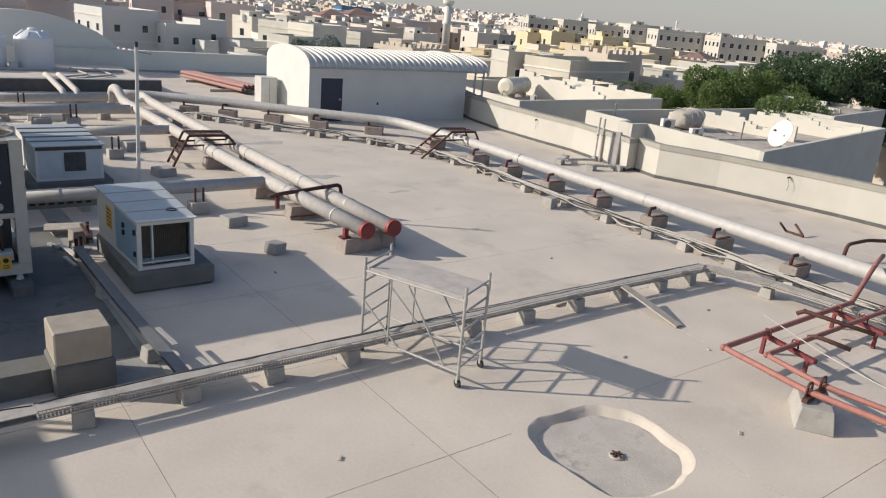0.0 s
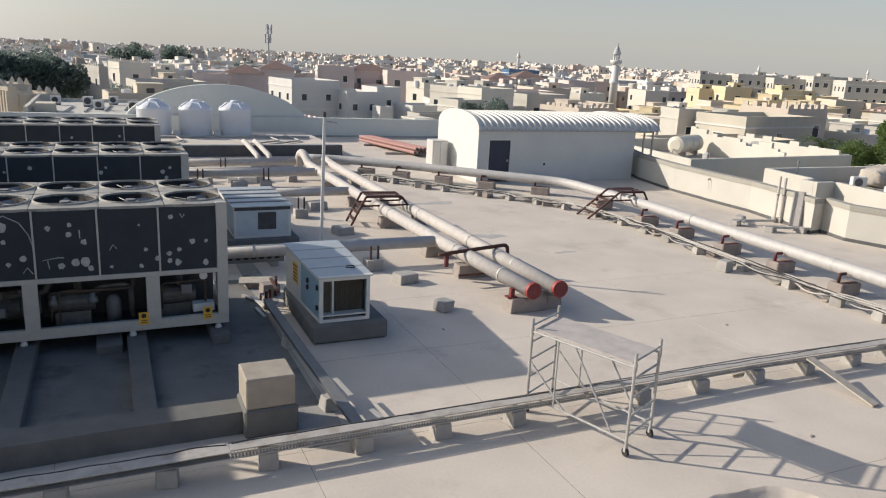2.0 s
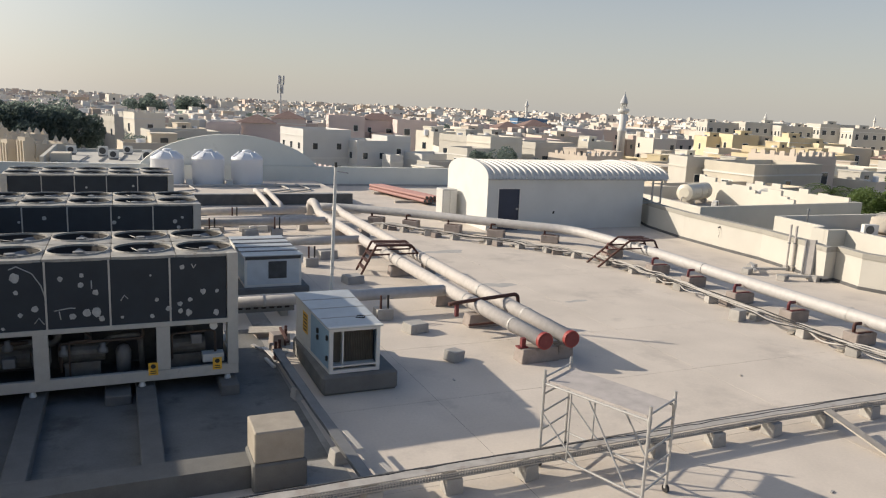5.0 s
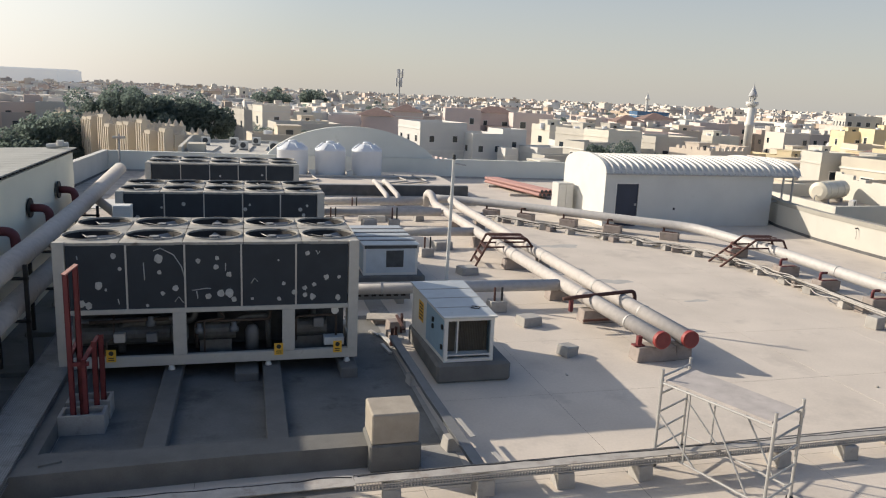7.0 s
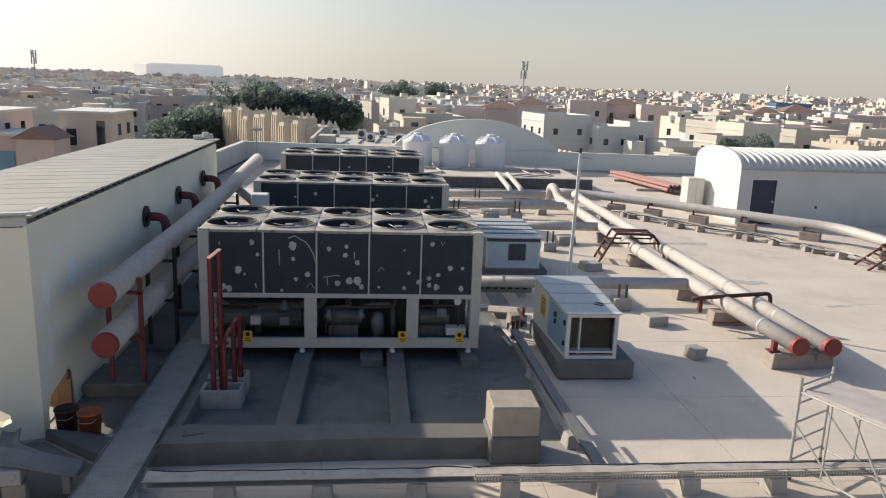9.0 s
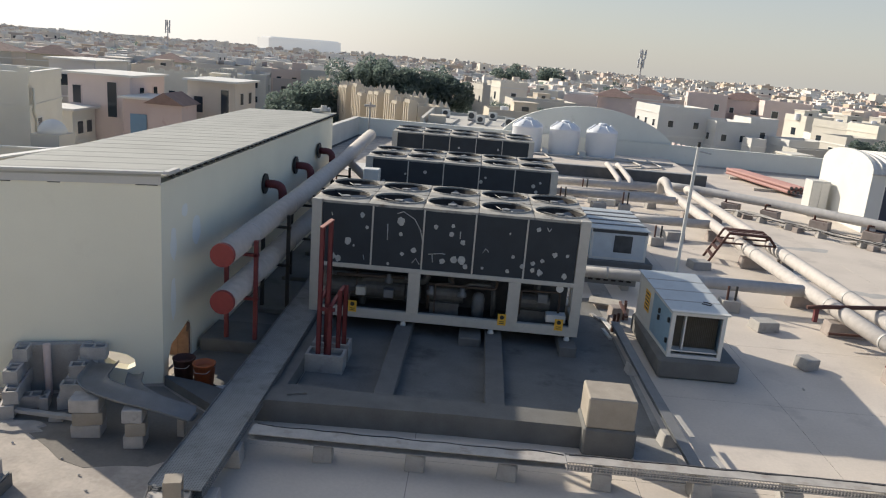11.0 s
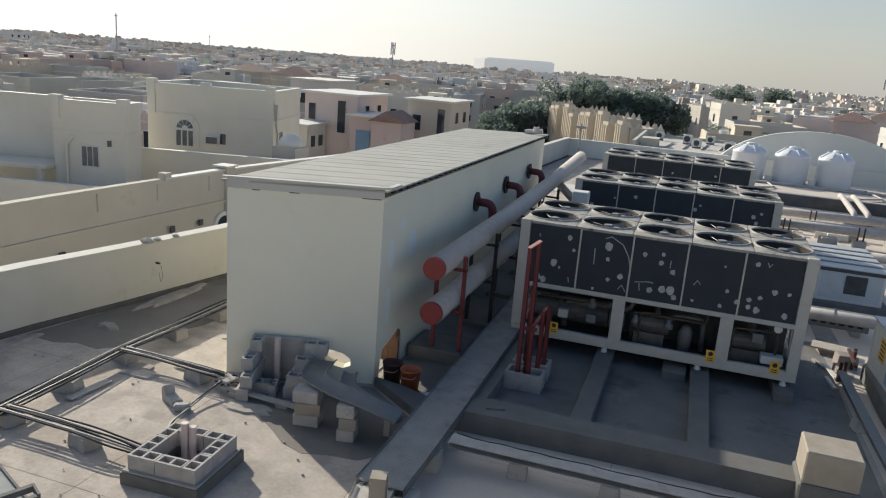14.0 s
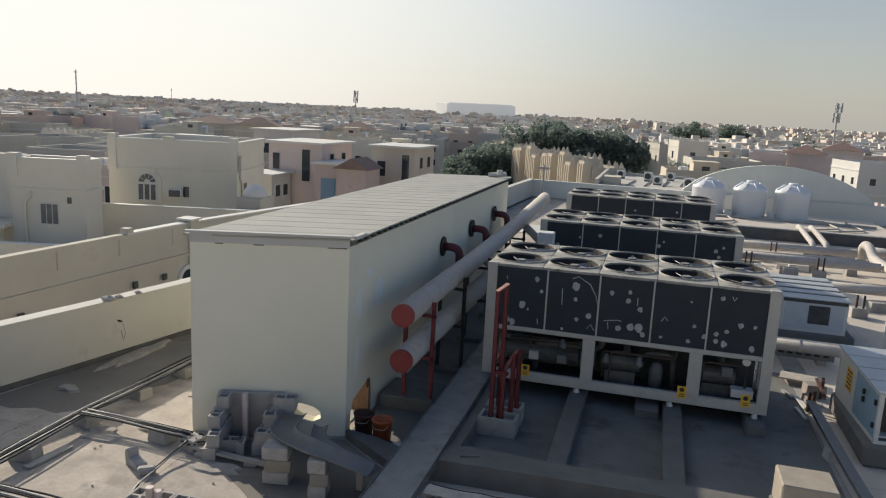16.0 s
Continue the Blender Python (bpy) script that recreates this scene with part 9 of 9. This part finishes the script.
for k in range(5):
    part("roof_pipe", rod(B(), (-4.5 + 1.4 * k, 60.0 + k, 0.42), (-4.0 + 1.4 * k, 66.0 + k, 0.42), 0.06, 6), PVC, root)
part("roof_hut", box(B(), -4.9, -3.6, 61.5, 63.5, 0.352, 1.0), PLASTERS[1], root)


# ---- trees ----
def tree(x, y, h, spread, leaf, seed, fine=1.0, base=GROUND_Z, label="broad tree with dense dark green crown"):
    rnd = random.Random(seed)
    root = thing("tree", (x, y, base), label, "tree", "trees")
    bm = B()
    rod(bm, (x, y, base), (x + 0.1, y, base + h * 0.45), 0.28, 8, 0.17)
    for k in range(6):
        a = k * 1.05 + rnd.uniform(0, 0.5)
        rod(bm, (x + 0.1, y, base + h * rnd.uniform(0.32, 0.45)), (x + spread * 0.55 * math.cos(a), y + spread * 0.55 * math.sin(a), base + h * rnd.uniform(0.6, 0.8)), 0.12, 6, 0.04)
    part("trunk", bm, BARK, root)
    verts, faces = [], []
    lumps = [(rnd.gauss(0, 0.45) * spread, rnd.gauss(0, 0.45) * spread, h * (0.62 + rnd.uniform(-0.18, 0.26)), rnd.uniform(0.28, 0.5) * spread) for _ in range(16)]
    for cx, cy, cz, r in lumps:
        for _ in range(int(170 / fine ** 2)):
            d = Vector((rnd.gauss(0, 1), rnd.gauss(0, 1), rnd.gauss(0, 0.85))).normalized() * r * rnd.uniform(0.7, 1.06)
            p = Vector((cx, cy, cz)) + d
            s = rnd.uniform(0.055, 0.105) * spread * fine
            u = Vector((rnd.gauss(0, 1), rnd.gauss(0, 1), rnd.gauss(0, 1))).normalized()
            v = u.orthogonal().normalized()
            w = u.cross(v)
            i = len(verts)
            verts += [p + v * s, p + w * s * 0.7 + u * s * 0.2, p - v * s, p - w * s * 0.7 + u * s * 0.2]
            faces.append((i, i + 1, i + 2, i + 3))
    me = bpy.data.meshes.new("crown")
    me.from_pydata([tuple(q) for q in verts], [], faces)
    me.materials.append(leaf)
    ob = new("crown", me)
    ob.parent = root
    BASE[ob.name] = BASE[root.name]
    return root


for k, (b, d, h, s, lf) in enumerate(((53.4, 66, 10.6, 2.3, LEAF), (55.0, 64, 11.9, 2.8, LEAF), (57.4, 65, 12.6, 3.1, LEAF), (60.0, 64, 13.0, 3.3, LEAF), (62.3, 80, 14.0, 3.8, LEAF_DARK), (65.4, 82, 14.4, 3.8, LEAF_DARK), (68.6, 84, 14.6, 3.9, LEAF_DARK), (58.8, 71, 11.4, 3.2, LEAF), (60.6, 76, 13.4, 3.6, LEAF_DARK))):
    tree(d * math.sin(radians(b)), d * math.cos(radians(b)), h + 0.6, s, lf, 100 + k, 0.42)
for k, (b, d, h, s) in enumerate(((-9.6, 150, 12.3, 5), (-8.0, 148, 13.0, 5.5), (-6.2, 150, 12.6, 5.5), (-4.4, 146, 12.4, 5.5), (-2.8, 148, 11.2, 4.5), (2, 300, 14, 7), (4.5, 300, 14, 7), (-13.6, 93, 10.6, 4.0), (-12.0, 95, 11.2, 3.8), (-15.4, 92, 9.2, 3.0), (7, 130, 8, 4), (14, 75, 6.8, 3), (26.8, 100, 10.2, 2.6), (28.9, 82, 9.8, 2.2), (3.4, 104, 9.6, 2.4), (1.6, 108, 9.3, 2.2), (30.5, 96, 8.6, 2.2))):
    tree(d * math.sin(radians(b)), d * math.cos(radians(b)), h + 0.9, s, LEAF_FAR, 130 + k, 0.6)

def palm(x, y, h, seed, base=GROUND_Z):
    """A date palm: ringed trunk and arching fronds with leaflets."""
    rnd = random.Random(seed)
    root = thing("palm_tree", (x, y, base), "date palm with dusty arching fronds between the houses", "palm", "palms")
    top = base + h
    part("trunk", lathe(B(), [(0.26 - 0.08 * k / 24 + (0.03 if k % 2 else 0), h * k / 24) for k in range(25)], (x, y, base), 10), BARK, root)
    for q in range(22):
        a, lift = q * 2.4 + rnd.uniform(-0.2, 0.2), rnd.uniform(0.15, 1.25)
        ln = rnd.uniform(2.2, 2.9)
        u = Vector((math.cos(a), math.sin(a), 0))
        side = Vector((-u.y, u.x, 0))
        spine = [Vector((x, y, top)) + u * (ln * t * math.cos(lift * (1 - 0.5 * t))) + Vector((0, 0, ln * (math.sin(lift) * t - 0.75 * t * t))) for t in (k / 9 for k in range(10))]
        bm = tube(B(), spine, 0.025, 5)
        for k in range(1, 10):
            for sgn in (-1, 1):
                p = spine[k]
                tip = p + side * sgn * (0.5 - 0.03 * k) + u * 0.28 - Vector((0, 0, 0.14))
                w = u * 0.045
                bm.faces.new([bm.verts.new(c) for c in (p - w, p + w, tip)])
        part("frond", bm, LEAF, root)
    return root


palm(54.6, 44.7, 9.3, 5)
palm(57.4, 45.4, 8.8, 6)

# ---- minaret and masts ----
mx, my = 142.8, 192.8
mn = thing("minaret", (mx, my, GROUND_Z), "tall slim white minaret with balconies", "minaret")
part("shaft", lathe(B(), [(1.25, 0), (1.2, 9.5), (1.45, 9.8), (1.45, 10.4), (1.1, 10.7), (1.05, 15.4), (0.1, 15.5)], (mx, my, GROUND_Z), 16), WHITE_TRIM, mn)
part("balcony", lathe(B(), [(1.05, 0), (1.75, 0.7), (1.75, 1.5), (1.6, 1.55), (1.6, 0.9), (0.2, 0.9)], (mx, my, GROUND_Z + 15.2), 16), WHITE_TRIM, mn)
for q in range(8):
    part("lantern_column", rod(B(), (mx + 0.85 * math.cos(q * 0.785), my + 0.85 * math.sin(q * 0.785), GROUND_Z + 16.1), (mx + 0.85 * math.cos(q * 0.785), my + 0.85 * math.sin(q * 0.785), GROUND_Z + 18.2), 0.14, 6), WHITE_TRIM, mn)
part("cap", lathe(B(), [(1.15, 0), (1.2, 0.4), (0.95, 1.2), (0.4, 2.4), (0.12, 3.1), (0.2, 3.3), (0.05, 3.6), (0.03, 4.2)], (mx, my, GROUND_Z + 18.2), 12), HAZE_GREY, mn)
for sx, sy, sh in ((186.4, 330, 16.6), (345, 330, 16.0), (436.5, 330, 17.4)):
    far_mn = thing("minaret", (sx, sy, GROUND_Z), "thin distant white minaret over the roofs", "minaret")
    part("shaft", rod(B(), (sx, sy, GROUND_Z), (sx, sy, GROUND_Z + sh), 0.8, 10, 0.6), WHITE_TRIM, far_mn)
    part("cap", lathe(B(), [(1.1, 0), (0.9, 0.8), (0.1, 3.2), (0.04, 4.0)], (sx, sy, GROUND_Z + sh), 10), WHITE_TRIM, far_mn)


def mast(x, y, h, label, r=0.35):
    root = thing("radio_mast", (x, y, GROUND_Z), label, "mast", "radio masts")
    part("shaft", rod(B(), (x, y, GROUND_Z), (x, y, GROUND_Z + h), r, 8, r * 0.7), HAZE_GREY, root)
    if r < 0.32:
        part("tip_ring", rod(B(), (x, y, GROUND_Z + h - 1.0), (x, y, GROUND_Z + h - 0.7), r * 2, 8), HAZE_GREY, root)
        return root
    for k, z in enumerate((h - 1.2, h - 4.2)):
        for q in range(3):
            a = q * 2.1 + k
            part("antenna_panel", box(B(), x + 1.0 * math.cos(a) - 0.25, x + 1.0 * math.cos(a) + 0.25, y + 1.0 * math.sin(a) - 0.2, y + 1.0 * math.sin(a) + 0.2, GROUND_Z + z - 1.5, GROUND_Z + z + 1.5), HAZE_GREY, root)
        part("platform_ring", rod(B(), (x, y, GROUND_Z + z - 0.1), (x, y, GROUND_Z + z + 0.1), 1.15, 10), HAZE_GREY, root)
    return root


mast(51, 260, 22.6, "grey radio mast with antenna panels over the roofs")
mast(-152, 360, 22, "grey radio mast with antenna panels in the haze")
mast(-210, 233, 23.0, "thin grey radio mast in the haze", 0.3)
mast(-235, 324, 19, "thin grey radio mast in the haze", 0.16)

# ---- streets of further houses ----
rnd = random.Random(77)
taken = [(4, 86, 9), (4, 142, 9), (44, 100, 12), (28, 112, 14), (40, 112, 12), (-1.5, 66, 18), (56, 55, 10), (67, 58, 10), (53, 65, 8), (32, 100, 7), (134, 148, 7), (-29, 42, 10), (-34, 32, 9), (mx, my, 8)]
made = 0
for row in range(10):
    dist = 68 + row * 11
    n = int(2.5 * dist / 12.5)
    for k in range(n):
        b = -72 + 144 * (k + 0.5) / n + rnd.uniform(-0.25, 0.25) * 144 / n
        dd = dist + rnd.uniform(-3, 3)
        x, y = dd * math.sin(radians(b)), dd * math.cos(radians(b))
        if y < 56 and -14 < x < 60:
            continue
        if any((x - tx) ** 2 + (y - ty) ** 2 < (tr * 0.5 + 6.5) ** 2 for tx, ty, tr in taken):
            continue
        if (-18 < b < 2 and dd < 165 and dd > 66) or (y < 84 and -8 < x < 8):
            continue
        if (50 < b < 82 and dd < 90) or (-36 < b < -14 and dd < 84):
            continue
        if (42 < b < 55 and dd > 160) or (6 < b < 22 and 122 < dd < 178) or (25 < b < 37 and dd > 174):
            continue
        low = 22 < b < 60 and dd < 110
        top = (rnd.uniform(-1.6, 0.4) if dd < 110 else rnd.uniform(-2.0, 1.2)) if not low else rnd.uniform(-2.0, -0.4)
        if 8 < b < 25 and dd < 112:
            top = rnd.uniform(-3.2, -2.0)
        if 35 < b < 43 and 78 < dd:
            top = rnd.uniform(-2.8, -1.4)
        p = PLASTERS[rnd.choice((0, 1, 2, 2, 0, 4, 3, 6) if b < 22 else (0, 2, 2, 1, 4, 0, 3))]
        if 36 < b < 52 and 130 < dd < 200:
            p = PLASTERS[rnd.choice((5, 5, 1, 0))]
        house(x, y, rnd.uniform(5.5, 9.5), rnd.uniform(6, 8.5), top, rnd.choice((-8, 8, 12, 16)) + rnd.uniform(-3, 3), p, rnd.choice(("flat-roofed villa with a plain parapet and small windows", "two-storey plastered villa with roof clutter")), 2, True, rnd.random() < 0.08, rnd.random() < 0.5, 500 + made, trims=dd < 90, roof="hip" if dd > 130 and rnd.random() < 0.06 else "")
        made += 1

# far town: too many to count
verts, faces = [], []


def far_box(x, y, w, d, z0, z1, turn):
    c, s = math.cos(turn), math.sin(turn)
    i = len(verts)
    for z in (z0, z1):
        for a, b in ((-1, -1), (1, -1), (1, 1), (-1, 1)):
            px, py = a * w / 2, b * d / 2
            verts.append((x + px * c - py * s, y + px * s + py * c, z))
    faces.extend([(i, i + 1, i + 5, i + 4), (i + 1, i + 2, i + 6, i + 5), (i + 2, i + 3, i + 7, i + 6), (i + 3, i, i + 4, i + 7), (i + 4, i + 5, i + 6, i + 7)])


rnd = random.Random(9)
glazing = []
for k in range(9500):
    b = radians(rnd.uniform(-75, 85))
    dd = 175 + 2400 * rnd.random() ** 1.75
    x, y = dd * math.sin(b), dd * math.cos(b)
    if abs(x - mx) + abs(y - my) < 9 or (dd < 282 and 0.72 < b < 1.08) or (dd < 250 and 0.6 < b < 0.68) or (dd < 215 and 0.6 < b < 0.76):
        continue
    h = GROUND_Z + rnd.choice((6.5, 7.0, 8.0, 8.5, 9, 10)) + (rnd.uniform(1, 5) if rnd.random() < (0.08 if dd > 420 else 0.0) else 0)
    w, d = rnd.uniform(5, 12), rnd.uniform(6, 10)
    t = rnd.choice((0.1, 0.25, -0.15)) + rnd.uniform(-0.05, 0.05)
    far_box(x, y, w, d, GROUND_Z, h, t)
    if rnd.random() < 0.5:
        far_box(x + rnd.uniform(-2, 2), y + rnd.uniform(-2, 2), w * 0.3, d * 0.35, h, h + rnd.uniform(0.8, 1.6), t)
    if dd < 700:
        for q in range(2):
            far_box(x + rnd.uniform(-0.4, 0.4) * w, y + rnd.uniform(-0.4, 0.4) * d, 1.2, 1.0, h, h + rnd.uniform(0.5, 1.1), t)
    if dd < 520:
        glazing.append((x, y, w, d, h, t))
me = bpy.data.meshes.new("far_town")
me.from_pydata(verts, [], faces)
me.materials.append(CITY_STUFF)
tagged(new("far_town", me), "distant low town of pale flat-roofed houses", "town", kind="stuff")
verts, faces = [], []
for x, y, w, d, h, t in glazing:
    c, s = math.cos(t), math.sin(t)
    for floor_no in range(2):
        zc = h - 2.3 - 3.1 * floor_no
        for face in (0, 1, 2):
            length = w if face == 0 else d
            for q in range(max(1, int(length / 3.2))):
                if rnd.random() < 0.3:
                    continue
                u = -length / 2 + (q + 0.5) * length / max(1, int(length / 3.2))
                lx, ly = (u, -d / 2) if face == 0 else ((w / 2, u) if face == 1 else (-w / 2, u))
                sx, sy = (1.0, 0.12) if face == 0 else (0.12, 1.0)
                far_box(x + lx * c - ly * s, y + lx * s + ly * c, sx, sy, zc - 0.65, zc + 0.65, t)
me = bpy.data.meshes.new("far_windows")
me.from_pydata(verts, [], faces)
me.materials.append(GLASS)
tagged(new("far_windows", me), "dark small windows of the distant houses", "windows", kind="stuff")
verts, faces = [], []
for k in range(600):
    b = radians(rnd.uniform(-75, 85))
    dd = 220 + 1300 * rnd.random() ** 1.4
    x, y = dd * math.sin(b), dd * math.cos(b)
    hgt, sp = rnd.uniform(5, 10), rnd.uniform(2, 4)
    for _ in range(26):
        p = Vector((x + rnd.gauss(0, 0.5) * sp, y + rnd.gauss(0, 0.5) * sp, GROUND_Z + hgt * rnd.uniform(0.5, 1.0)))
        s = rnd.uniform(0.5, 1.3)
        u = Vector((rnd.gauss(0, 1), rnd.gauss(0, 1), rnd.gauss(0, 1))).normalized()
        v = u.orthogonal().normalized() * s
        w = u.cross(v)
        i = len(verts)
        verts += [tuple(p + v), tuple(p + w), tuple(p - v), tuple(p - w)]
        faces.append((i, i + 1, i + 2, i + 3))
me = bpy.data.meshes.new("far_trees")
me.from_pydata(verts, [], faces)
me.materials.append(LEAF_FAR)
tagged(new("far_trees", me), "distant scattered dark trees among the houses", "trees", kind="stuff")
# wide low stadium-like hall on the horizon
root = thing("backdrop_hall", (-304, 1250, GROUND_Z), "very wide pale hall on the hazy horizon", "backdrop", kind="structure")
part("wall", prism(B(), [(-372, 1235), (-345, 1205), (-262, 1205), (-236, 1235), (-262, 1290), (-345, 1290)], GROUND_Z, 15.5), BACKDROP, root)
part("roof_rim", prism(B(), [(-366, 1236), (-342, 1209), (-264, 1209), (-240, 1236), (-264, 1286), (-342, 1286)], 15.5, 17.4), BACKDROP, root)
